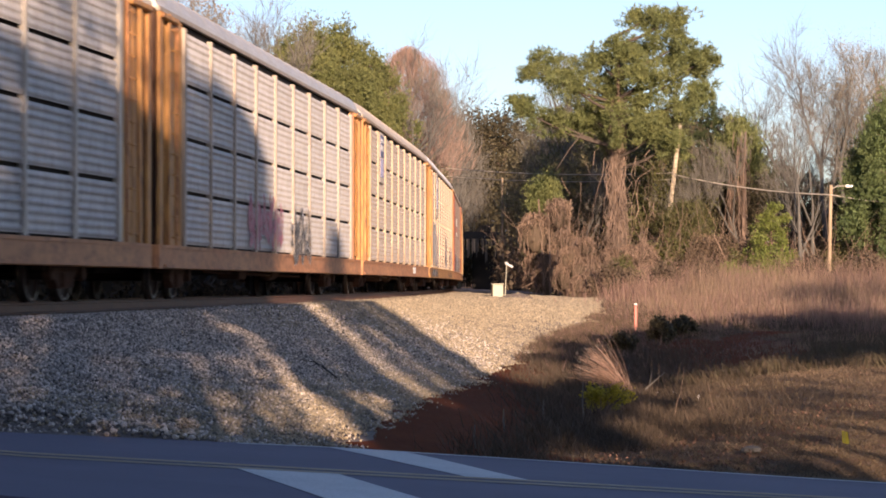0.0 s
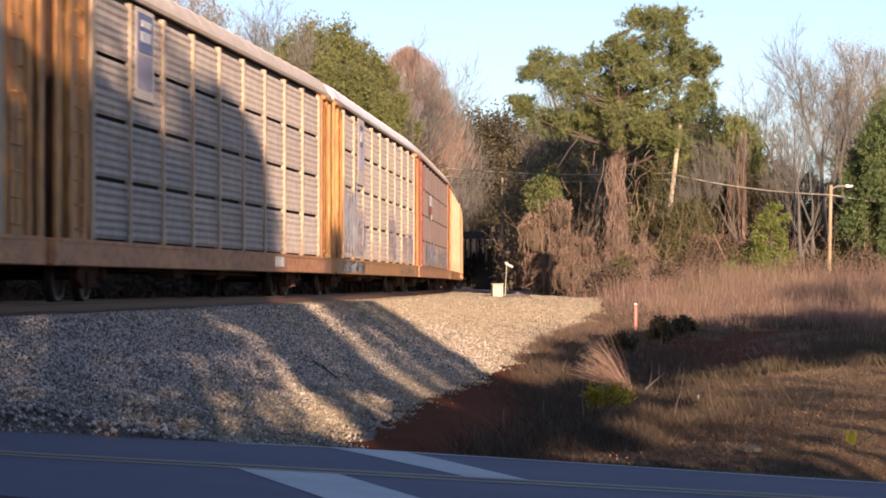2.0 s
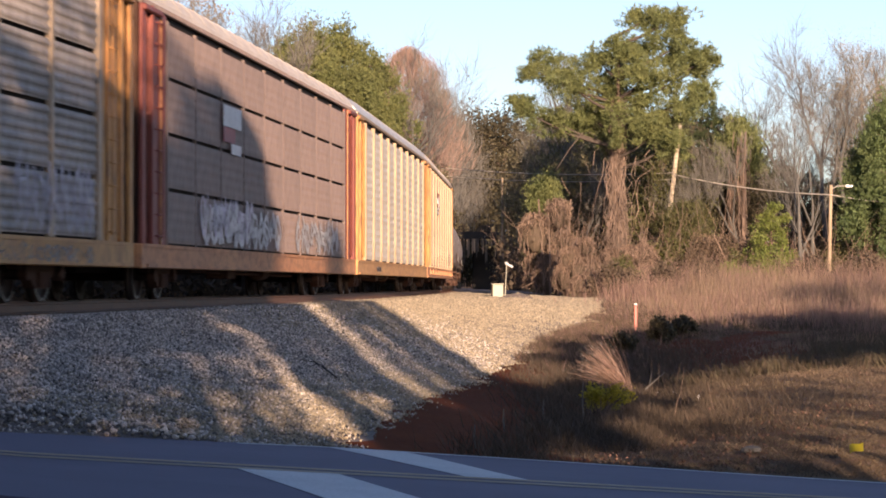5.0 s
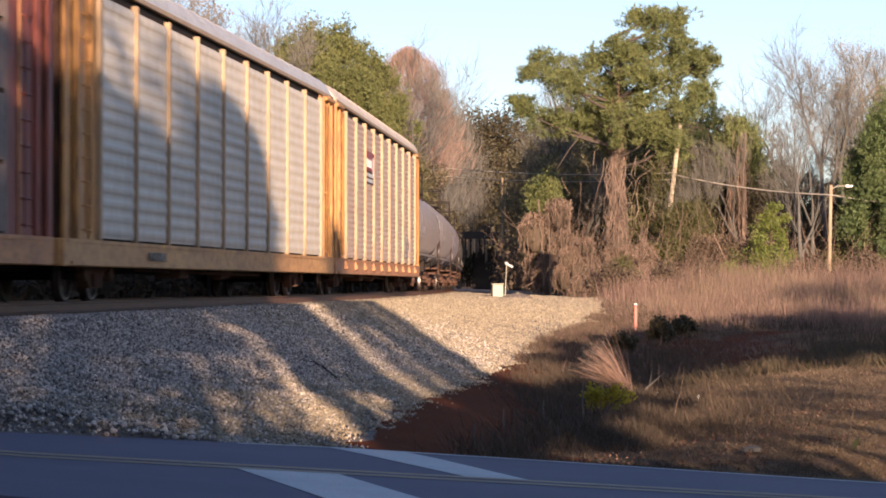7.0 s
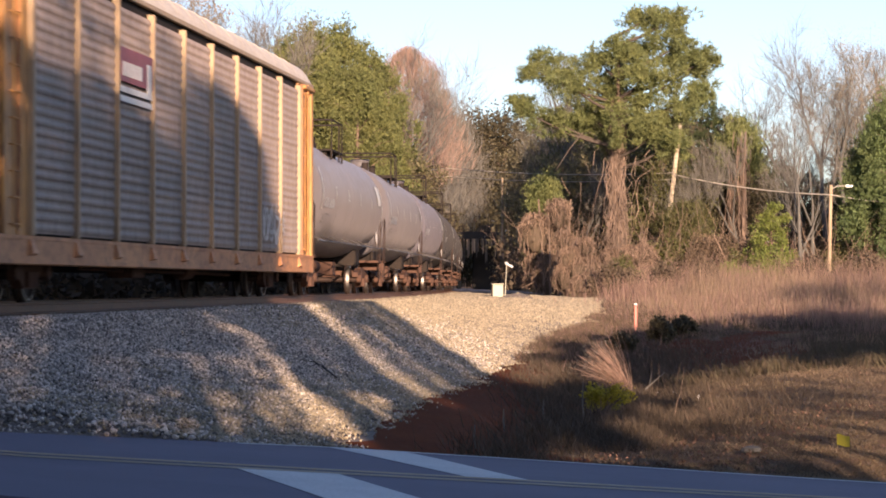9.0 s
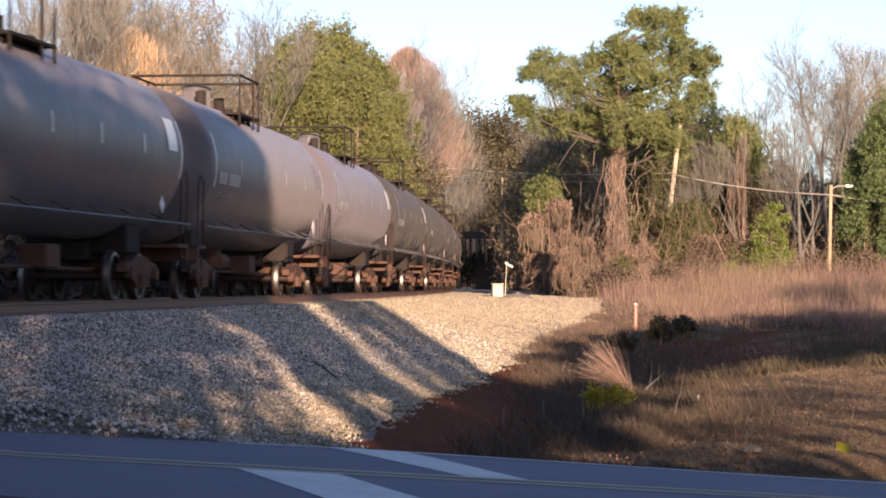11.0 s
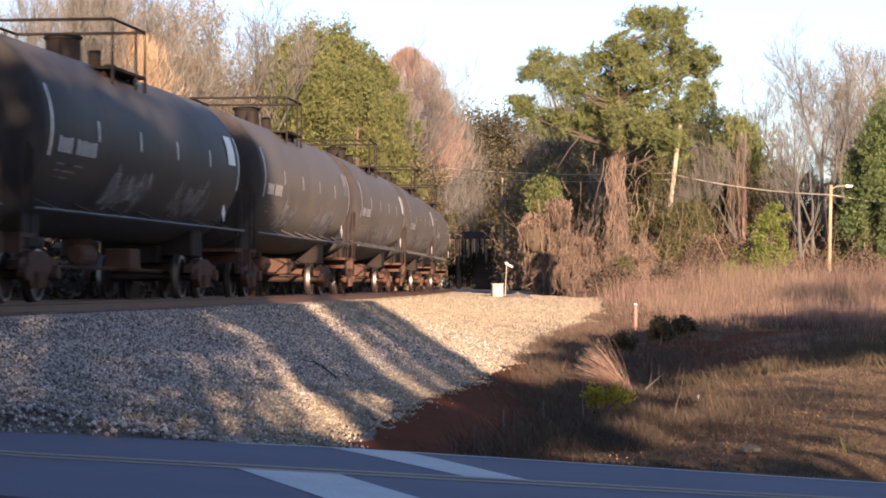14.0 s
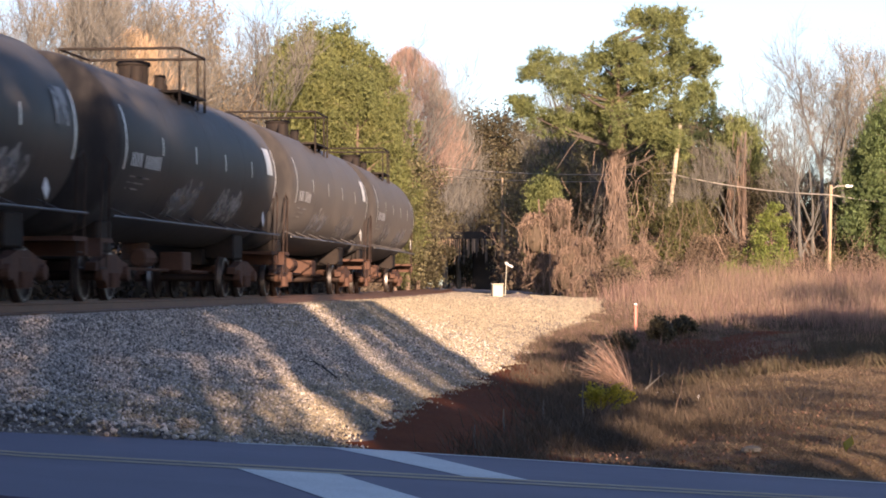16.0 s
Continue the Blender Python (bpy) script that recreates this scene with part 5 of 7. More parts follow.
def full_pine(seed, h, w, label, mat, low=0.1, sprays=330, n=60, blade=0.3):
    """A close-grown evergreen: many upturned sprays all through a domed crown."""
    rng, rnd = np.random.default_rng(seed), random.Random(seed)
    t = thing("pine_tree", label, "tree")
    C = envelope(rng, sprays, h * 0.97, w, low, 0.62)
    g = Geo().tube([(0, 0, -0.4), (0.05, 0, h * 0.4), (0, 0.05, h * 0.95)], [h * 0.016, h * 0.012, 0.02], 7)
    for c in C[::4]:
        g.tube([(0, 0, max(0.6, c[2] - 0.5 * math.hypot(c[0], c[1]))), (c[0] * 0.6, c[1] * 0.6, c[2] - 0.25), tuple(c)], [0.06, 0.035, 0.01], 4, caps=False)
    part("trunk", g, M_bark, t)
    P = np.repeat(C, n, 0) + rng.normal(size=(len(C) * n, 3)) * np.array((0.24, 0.24, 0.45)) * np.repeat(rng.uniform(0.5, 1.5, (len(C), 1)), n, 0)
    v, f = tufts(rng, P, 3, blade, 0.075, 1.1)
    part("crown", mesh_np("crown", v, f, mat), None, t)
    return t


def twig_dome(seed, h, w, label, mat, low=0.3, n=9000, length=1.1, width=0.026, point=0.8, bark=None, up=0.9):
    """A leafless or fine-leaved crown: upswept twigs that fill a rounded dome."""
    rng = np.random.default_rng(seed)
    t = thing("bare_tree", label, "tree")
    C = envelope(rng, 60, h * 0.92, w * 0.7, low, point)
    g = Geo().tube([(0, 0, -0.4), (0.05, 0, h * low), (0, 0.05, h * 0.9)], [h * 0.014, h * 0.011, 0.02], 7)
    for c in C:
        z0 = max(h * low * 0.7, c[2] - 1.3 * math.hypot(c[0], c[1]) - 0.8)
        g.tube([(0, 0, z0), (c[0] * 0.5, c[1] * 0.5, (z0 + c[2]) / 2 - 0.1), tuple(c)], [h * 0.005, h * 0.0035, 0.012], 4, caps=False)
    part("trunk", g, bark or M_grey_bark, t)
    P = envelope(rng, n, h, w, low, point)
    d = unit(P * np.array((1, 1, 0)) / w * 0.5 + rng.normal(size=P.shape) * 0.32 + np.array((0, 0, up)))
    L = length * rng.uniform(0.5, 1.2, (n, 1))
    v, f = ribbons(rng, P - d * L, P, width, 0.0, 2, 0.05)
    tagged(part("twig_mass", mesh_np("twig_mass", v, f, mat), None, t), kind="stuff")
    return t


def snag(seed, h, label, w=0.8, n=700):
    """A dead trunk wrapped and hung with creepers."""
    rng, rnd = np.random.default_rng(seed), random.Random(seed)
    t = thing("dead_tree", label, "tree")
    g = Geo().tube([(0, 0, -0.3), (0.1, 0, h * 0.5), (0.25, 0.1, h)], [0.2, 0.15, 0.06], 7)
    for k in range(7):
        z, a, r = h * rnd.uniform(0.5, 0.95), rnd.uniform(0, 6.28), w * rnd.uniform(0.8, 2.2)
        g.tube([(0.1, 0, z), (r * 0.6 * math.cos(a), r * 0.6 * math.sin(a), z + 0.4), (r * math.cos(a), r * math.sin(a), z + rnd.uniform(-0.6, 0.5))], [0.06, 0.04, 0.015], 4, caps=False)
    part("trunk", g, M_bark, t)
    a = rng.uniform(0, 2 * np.pi, n)
    r = w * np.abs(rng.normal(0.25, 0.5, n))
    top = np.stack([r * np.cos(a), r * np.sin(a), h * rng.uniform(0.35, 1.0, n)], 1)
    end = top * np.array((1.1, 1.1, 1)) - np.stack([0 * a, 0 * a, rng.uniform(1, 0.5 * h, n)], 1)
    end[:, 2] = np.maximum(end[:, 2], 0)
    v, f = ribbons(rng, top, end, 0.05, 0, 4, 0.12)
    tagged(part("creepers", mesh_np("creepers", v, f, M_trunk_vine), None, t), kind="stuff")
    return t


def place(proto, px, y, size=1.0, turn=0.0, z=None, label="", used=set()):
    """Puts a plant at the distance y; the first call moves the prototype, later ones copy it."""
    x = at(px, y)
    m = pose(x, y, gz(x, y) if z is None else z, 0, 0, turn)
    if proto.name not in used:
        used.add(proto.name)
        proto.scale = (size,) * 3
        proto.matrix_basis = m @ Matrix.Diagonal((size, size, size, 1))
        ob = proto
    else:
        ob = copy_thing(proto, m)
        ob.scale = (size,) * 3
    return tagged(ob, label)


# ---------------------------------------------------------------- the wood on the right
def big_pine():
    y = 150.0
    x0 = at(1092, y)
    spots = ((1165, 40, 54), (1140, 28, 30), (1190, 28, 30), (1125, 85, 38), (1200, 75, 36), (1150, 100, 40), (1005, 150, 52), (945, 118, 34), (985, 115, 36), (1060, 155, 52), (1110, 190, 56), (1175, 150, 46), (1228, 122, 34),
             (1215, 190, 46), (925, 190, 28), (975, 205, 40), (1155, 235, 44), (1235, 160, 28), (1065, 112, 32), (1030, 215, 40), (1090, 250, 40), (1190, 250, 40), (1100, 130, 40), (1095, 95, 34), (1085, 170, 40), (1135, 140, 40), (1105, 225, 42), (1050, 200, 40), (1140, 195, 44), (1242, 106, 26), (1215, 108, 34))
    rnd = random.Random(5)
    base = gz(x0, y)
    C = [(at(px, y) - x0, rnd.uniform(-2.2, 2.2), 0.28 + (HORIZON - py) / F_PX * y - base) for px, py, _ in spots]
    R = [1.02 * r / F_PX * y for _, _, r in spots]
    t = pine_tree(41, 16.2, 5, "tall shaggy pine with creepers hanging round its trunk", M_needle, C=C, R=R, n=430, trunk_r=0.36, blade=0.33)
    t.matrix_basis = pose(x0, y, base)
    # creepers that wrap and hang from the trunk
    rng = np.random.default_rng(8)
    n = 1250
    a = rng.uniform(0, 2 * np.pi, n)
    top = np.stack([np.cos(a) * rng.uniform(0.15, 0.66, n), np.sin(a) * rng.uniform(0.15, 0.55, n), rng.uniform(3, 12.5, n)], 1)
    top[:, :2] *= (1.2 - top[:, 2:] / 15)
    low = top * np.array((1.2, 1.2, 1)) - np.stack([0 * a, 0 * a, rng.uniform(1.5, 4, n)], 1)
    low[:, 2] = np.maximum(low[:, 2], 0)
    v1, f1 = ribbons(rng, top, low, 0.05, 0, 5, 0.2)
    n = 80
    top = np.stack([rng.normal(0.3, 1.4, n), rng.normal(-0.5, 1.2, n), rng.uniform(3.0, 9.0, n)], 1)
    low = top + np.stack([rng.normal(0, 0.9, n), rng.normal(0, 0.5, n), -rng.uniform(0.8, 4, n)], 1)
    low[:, 2] = np.maximum(low[:, 2], 0)
    v2, f2 = ribbons(rng, top, low, 0.04, 0.2, 5, 0.3)
    tagged(part("creepers", mesh_np("creepers", np.concatenate([v1, v2]), np.concatenate([f1, f2 + len(v1)]), M_trunk_vine), None, t, "reddish-brown dead creepers"), kind="stuff")
    g = Geo()
    for (xa, ya, xb, yb) in ((1032, 235, 985, 300), (1130, 225, 1180, 300), (1115, 290, 1150, 305)):
        pa, pb = at(xa, y - 1, ya), at(xb, y - 1, yb)
        g.tube([(pa[0] - x0, -1.0, pa[1] - base), ((pa[0] + pb[0]) / 2 - x0, -1.2, (pa[1] + pb[1]) / 2 - base + 0.15), (pb[0] - x0, -1.0, pb[1] - base)], [0.045, 0.04, 0.02], 5)
    part("broken_limb", g, M_limb, t, "broken dead limbs")
    return t


big_pine()

PINE_A = pine_tree(11, 14, 3.6, "dark green pine in the wood", M_needle2, 16, 170, 0.4)
PINE_B = pine_tree(12, 12, 3.2, "green pine beside bare trees", M_needle, 16, 170, 0.25)
LEAFY_A = leafy_tree(21, 10, 3.4, "olive evergreen tree tangled with creepers", M_leaf, 20, 900, 0.095, 0.15)
LEAFY_B = leafy_tree(22, 10, 3.6, "brownish-green tree choked with dead creepers", M_leaf_dark, 20, 900, 0.095, 0.1)
LEAFY_L = leafy_tree(23, 10, 3.5, "olive-brown half-bare tree in thin sunlight", M_leaf_olive, 18, 560, 0.095, 0.12)
BARE_A = bare_tree(31, 17, "tall bare tree with fine grey twigs", 4, 4)
BARE_B = bare_tree(32, 16, "bare tree with a few tan leaves at its top", 4, 4, leaf=M_leaf_tan, nleaf=9000)
BARE_C = bare_tree(33, 11, "slender bare tree with pale twigs", 4, 4, spread=0.45)
BARE_D = bare_tree(34, 12, "tall thin pale-trunked tree at the wood's edge", 4, 3, spread=0.35, rise=0.6)
MOUND_A = vine_mound(51, 4.6, 2.6, "tall heap of brown dead creepers")
MOUND_T = vine_mound(53, 7.0, 1.9, "tall ragged drape of pinkish-brown dead creepers", 3600)
MOUND_B = vine_mound(52, 2.6, 2.4, "low tangled heap of dead creepers")
BUSH_Y = bush(61, 2.6, 1.5, "bright yellow-green evergreen bush", M_leaf_yellow)
SCRUB = bush(63, 2.6, 1.7, "bare brown scrub with a few dead leaves", M_scrub, 4200, 0.06)
SCRUB_G = bush(64, 2.8, 1.7, "dull olive evergreen scrub among bare twigs", M_leaf, 4200, 0.075)
TREE_Y = leafy_tree(27, 5.2, 1.35, "bright yellow-green young evergreen tree", M_leaf_yellow, 16, 420, 0.075, 0.08)
BUSH_D = bush(62, 2.2, 1.8, "dark leafless bush at the wood's edge", M_weed, 2200, 0.11)

for p, px, y, s, r in (
        (PINE_A, 1250, 175, 0.92, 20), (PINE_A, 1195, 178, 0.95, 120), (PINE_A, 1010, 185, 0.95, 45), (PINE_A, 1305, 180, 0.88, 200), (PINE_A, 1225, 168, 0.75, 90), (PINE_A, 1345, 182, 0.68, 160), (PINE_A, 1385, 184, 0.66, 290), (PINE_A, 1425, 186, 0.6, 30), (PINE_A, 1465, 184, 0.55, 100), (PINE_B, 1590, 172, 0.9, 10),
        (LEAFY_B, 845, 318, 2.3, 10), (LEAFY_B, 892, 318, 2.25, 120), (LEAFY_L, 955, 190, 1.15, 60), (LEAFY_B, 862, 322, 1.9, 200), (LEAFY_L, 965, 175, 0.85, 220), (LEAFY_L, 1010, 178, 1.0, 15),
        (LEAFY_L, 1060, 175, 1.1, 100), (BARE_C, 1020, 166, 0.8, 140), (LEAFY_B, 1130, 172, 1.2, 170), (LEAFY_A, 1170, 160, 0.95, 75), (LEAFY_B, 1200, 170, 1.15, 260), (LEAFY_B, 1275, 165, 0.95, 33), (LEAFY_B, 1340, 168, 0.75, 133),
        (LEAFY_B, 1400, 175, 0.7, 233), (LEAFY_B, 1470, 180, 0.75, 303), (PINE_B, 1530, 170, 0.7, 80), (PINE_B, 1502, 178, 0.6, 220), (PINE_A, 1545, 158, 0.62, 15), (PINE_A, 1570, 156, 0.7, 150), (PINE_A, 1515, 182, 0.72, 250), (LEAFY_A, 1320, 170, 0.85, 320), (LEAFY_B, 790, 320, 1.8, 300), (LEAFY_B, 745, 322, 1.8, 20), (LEAFY_B, 925, 320, 1.9, 80),
        (BARE_A, 1478, 168, 1.1, 0), (BARE_A, 1410, 172, 0.92, 130), (BARE_B, 1540, 170, 1.12, 60), (BARE_B, 1500, 178, 1.15, 200), (BARE_A, 1568, 180, 1.1, 250), (BARE_C, 1310, 160, 0.85, 10), (BARE_C, 1385, 165, 0.85, 100),
        (BARE_D, 1428, 150, 1.0, 200), (BARE_D, 1444, 152, 0.95, 290), (BARE_D, 1395, 156, 0.85, 20), (BARE_C, 1240, 158, 0.7, 60),
        # hidden row added behind the pine to cast shade on the timber bridge
        (LEAFY_B, 972, 250, 1.7, 30), (LEAFY_B, 1004, 252, 1.75, 130), (LEAFY_B, 1036, 254, 1.75, 230), (LEAFY_B, 1068, 250, 1.7, 330), (LEAFY_B, 1100, 255, 1.7, 70),
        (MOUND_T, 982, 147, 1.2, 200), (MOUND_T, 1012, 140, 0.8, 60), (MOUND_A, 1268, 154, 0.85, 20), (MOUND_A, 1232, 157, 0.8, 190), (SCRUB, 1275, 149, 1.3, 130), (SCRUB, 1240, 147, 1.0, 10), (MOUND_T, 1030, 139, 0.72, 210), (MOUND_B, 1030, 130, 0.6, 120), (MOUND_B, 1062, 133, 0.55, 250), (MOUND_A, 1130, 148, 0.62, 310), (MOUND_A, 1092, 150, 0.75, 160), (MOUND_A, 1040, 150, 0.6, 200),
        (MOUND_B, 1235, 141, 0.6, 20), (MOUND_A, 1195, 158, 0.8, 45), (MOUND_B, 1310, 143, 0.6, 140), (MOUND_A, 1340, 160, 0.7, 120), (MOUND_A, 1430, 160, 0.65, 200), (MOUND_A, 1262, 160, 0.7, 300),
        (SCRUB, 1140, 148, 0.85, 70), (SCRUB, 1172, 142, 0.55, 140), (SCRUB, 1222, 154, 1.35, 220), (SCRUB, 1283, 150, 0.8, 300), (SCRUB, 1345, 156, 1.3, 40), (SCRUB, 1408, 150, 0.75, 110), (SCRUB, 1462, 156, 1.25, 190), (SCRUB, 1505, 148, 0.7, 260), (SCRUB, 1552, 150, 1.1, 20),
        (SCRUB_G, 1100, 143, 0.8, 0), (SCRUB_G, 1190, 152, 1.2, 100), (SCRUB_G, 1300, 148, 0.9, 200), (SCRUB_G, 1250, 156, 1.3, 300), (SCRUB_G, 1490, 154, 1.1, 60), (SCRUB_G, 1045, 138, 0.5, 33),
        (BUSH_Y, 1366, 145, 1.0, 0), (BUSH_Y, 1290, 138, 0.75, 80), (BUSH_Y, 1325, 139, 0.6, 180), (BUSH_D, 1430, 135, 0.9, 0), (BUSH_D, 1540, 132, 1.0, 120), (BUSH_D, 1250, 132, 0.8, 60), (BUSH_D, 1180, 130, 0.8, 200), (BUSH_D, 1090, 128, 0.8, 150)):
    place(p, px, y, s, r)
place(TREE_Y, 1366, 147, 1.0, 40)
SNAG = snag(81, 9.6, "dead tree hung with reddish creepers", 0.4, 110)
for px, y, s, r in ((1313, 160, 1.05, 0), (1296, 161, 0.9, 130)):
    place(SNAG, px, y, s, r)
TUFT_TREE = full_pine(82, 10.8, 1.5, "slim tree with a light green tufted top", M_needle, 0.68, 90)
place(TUFT_TREE, 1308, 163, 1.0)
place(TUFT_TREE, 966, 160, 0.72, 120)
GREEN_PINE = full_pine(83, 12, 3.0, "bright green pine at the edge of the wood", M_needle_green, 0.12, 150, 80)
for px, y, s, r in ((1562, 152, 0.86, 0), (1590, 150, 1.0, 90), (1522, 176, 0.7, 200)):
    place(GREEN_PINE, px, y, s, r)
BRUSHY = twig_dome(84, 16, 3.2, "pale brushy bare tree behind the pine", M_twig, 0.35, 2600, 1.6, 0.022, 0.5)
for px, y, s, r in ((1003, 184, 1.13, 0), (960, 190, 0.82, 100), (812, 300, 1.35, 200), (788, 296, 1.5, 40), (1552, 190, 1.15, 150)):
    place(BRUSHY, px, y, s, r)
place(LEAFY_A, 1213, 153, 0.55, 200)
place(LEAFY_A, 968, 158, 0.45, 10)

# ---------------------------------------------------------------- the wood behind the train
M_needle_light = surface("light_green_needles", (0.108, 0.128, 0.04), (0.18, 0.182, 0.06), (0.045, 0.06, 0.02), 0.5, 6, 0.7, 0, 0, vary=0.5, island=True, sheer=0.3)
M_twig_rust = surface("salmon_fine_twig", (0.255, 0.1662, 0.131), (0.3145, 0.2137, 0.1697), (0.153, 0.095, 0.0776), 0.4, 5, 0.8, 0, 0, vary=0.4, island=True)
M_twig_tan = surface("orange_tan_fine_twig", (0.40, 0.275, 0.165), (0.48, 0.345, 0.215), (0.2688, 0.1632, 0.09), 0.4, 5, 0.8, 0, 0, vary=0.4, island=True)
LEAFY_C = full_pine(24, 16, 3.9, "tall close-grown green pine behind the railway", M_needle_light, 0.05, 240, 80)
LEAFY_RUST = twig_dome(25, 19, 4.7, "tree holding a dense dome of rust-red fine twigs", M_twig_rust, 0.42, 13000, 1.2, 0.03, 0.85)
TAN_DOME = twig_dome(28, 13, 3.4, "tree with a dense crown of orange-tan dry twigs", M_twig_tan, 0.1, 7500, 0.9, 0.026, 0.6)
THICKET = leafy_tree(26, 8, 3.2, "thicket of tan dry leaves and twigs", M_leaf_tan, 18, 700, 0.06, 0.05, M_grey_bark)
for p, px, y, s, r in (
        (LEAFY_C, 500, 172, 1.0, 0), (LEAFY_C, 548, 166, 1.05, 70), (LEAFY_C, 603, 168, 1.07, 140), (LEAFY_C, 650, 166, 0.95, 210), (LEAFY_L, 690, 168, 1.05, 280), (LEAFY_C, 575, 150, 0.82, 30), (LEAFY_C, 632, 148, 0.78, 330), (LEAFY_L, 722, 166, 0.95, 110), (LEAFY_L, 730, 190, 0.85, 20), (LEAFY_B, 858, 326, 2.1, 250),
        (LEAFY_B, 740, 175, 0.9, 40), (LEAFY_A, 700, 146, 0.62, 300), (LEAFY_A, 560, 140, 0.7, 20), (LEAFY_B, 772, 322, 1.9, 130), (LEAFY_A, 480, 150, 0.9, 100),
        (LEAFY_RUST, 722, 225, 1.16, 0), (BRUSHY, 752, 236, 1.25, 120), (BARE_A, 685, 215, 1.3, 300), (BARE_C, 770, 330, 1.9, 90), (BARE_C, 812, 332, 1.6, 200),
        (TAN_DOME, 235, 116, 0.86, 0), (TAN_DOME, 285, 140, 1.02, 300), (TAN_DOME, 215, 132, 0.9, 120), (TAN_DOME, 340, 150, 0.95, 240), (TAN_DOME, 450, 170, 1.0, 60),
        (BARE_A, 20, 118, 0.95, 20), (BARE_B, 110, 125, 1.0, 100), (BARE_B, 190, 130, 0.95, 200), (BARE_B, 270, 128, 0.95, 290), (BARE_B, 350, 135, 0.95, 10), (BARE_C, 420, 138, 1.3, 60), (BARE_C, 60, 110, 1.2, 160), (BARE_C, 230, 118, 1.25, 250),
        (BARE_A, 410, 150, 0.92, 70), (BARE_C, 320, 122, 1.2, 340), (BARE_A, 160, 140, 1.1, 170), (BARE_C, 140, 112, 1.1, 44), (BARE_C, 460, 145, 1.3, 84),
        (THICKET, 220, 146, 1.9, 50), (THICKET, 250, 140, 1.6, 0), (THICKET, 330, 142, 1.65, 80), (THICKET, 400, 145, 1.4, 160), (THICKET, 290, 150, 1.95, 200), (THICKET, 180, 138, 1.1, 240), (THICKET, 90, 136, 1.1, 320), (THICKET, 460, 150, 1.1, 30), (THICKET, 20, 134, 1.1, 110)):
    place(p, px, y, s, r)


# a dense far wood that closes the view behind everything
def far_wood():
    rng = np.random.default_rng(77)
    n = 26000
    x = rng.uniform(-75, 95, n)
    y = rng.uniform(325, 350, n)
    top = 7.5 + 2.5 * np.sin(x * 0.35) + 1.8 * np.sin(x * 0.9 + 1) + 1.0 * np.sin(x * 2.3)
    z = top * rng.uniform(0, 1, n) ** 0.8
    v, f = leaves(rng, np.stack([x, y, z + 0.8], 1), 0.42)
    A = np.stack([rng.uniform(-75, 95, 900), rng.uniform(322, 350, 900), np.zeros(900)], 1)
    B = A + np.stack([rng.normal(0, 0.4, 900), rng.normal(0, 0.4, 900), rng.uniform(5, 13, 900)], 1)
    v2, f2 = ribbons(rng, A, B, 0.22, 0, 3, 0.1)
    ob = new("far_wood", mesh_np("far_wood", np.concatenate([v, v2]), np.concatenate([f, f2 + len(v)]), [M_leaf_dark, M_grey_bark], np.repeat([0, 1], [len(f), len(f2)])))
    tagged(ob, "distant dark winter wood", "wood", kind="stuff")
    # undergrowth nearer to the field and beside the line
    n = 15000
    x = rng.uniform(3.5, 55, n)
    y = 150 + rng.uniform(0, 30, n)
    z = rng.uniform(0, 1, n) ** 1.5 * (2.6 + 1.2 * np.sin(x * 0.7))
    v, f = leaves(rng, np.stack([x, y, z + 0.1], 1), 0.17)
    m = 4500
    A = np.stack([rng.uniform(4.5, 50, m), 146 + rng.uniform(0, 32, m), 0.1 + 0 * rng.uniform(0, 1, m)], 1)
    B = A + np.stack([rng.normal(0, 1.2, m), rng.normal(0, 1.0, m), 0.8 + 4.6 * rng.uniform(0, 1, m) ** 2.2], 1)
    v2, f2 = ribbons(rng, A, B, 0.038, 0, 4, 0.35)
    ob = new("undergrowth", mesh_np("undergrowth", np.concatenate([v, v2]), np.concatenate([f, f2 + len(v)]), [M_weed, M_vine], np.repeat([0, 1], [len(f), len(f2)])))
    tagged(ob, "brown tangled undergrowth of the wood", "undergrowth", kind="stuff")
    n = 26000
    s = rng.uniform(-30, 240, n)
    u = -rng.uniform(3.8, 11, n)
    P = np.array([beside(a, b, 0) for a, b in zip(s, u)])
    P[:, 2] = ground_z(P[:, 0], P[:, 1]) + rng.uniform(0, 1, n) ** 1.4 * (0.5 + 0.14 * (-u))
    m = 16000
    s = rng.uniform(-40, 130, m)
    u = -rng.uniform(2.9, 4.6, m)
    Q = np.array([beside(a, b, 0) for a, b in zip(s, u)])
    Q[:, 2] = ground_z(Q[:, 0], Q[:, 1]) + rng.uniform(0, 1, m) ** 1.2 * 0.9
    P = np.concatenate([P, Q])
    v, f = leaves(rng, P, 0.16)
    ob = new("undergrowth", mesh_np("undergrowth", v, f, M_weed))
    tagged(ob, "dark brush beside the railway line", "undergrowth", kind="stuff")


far_wood()


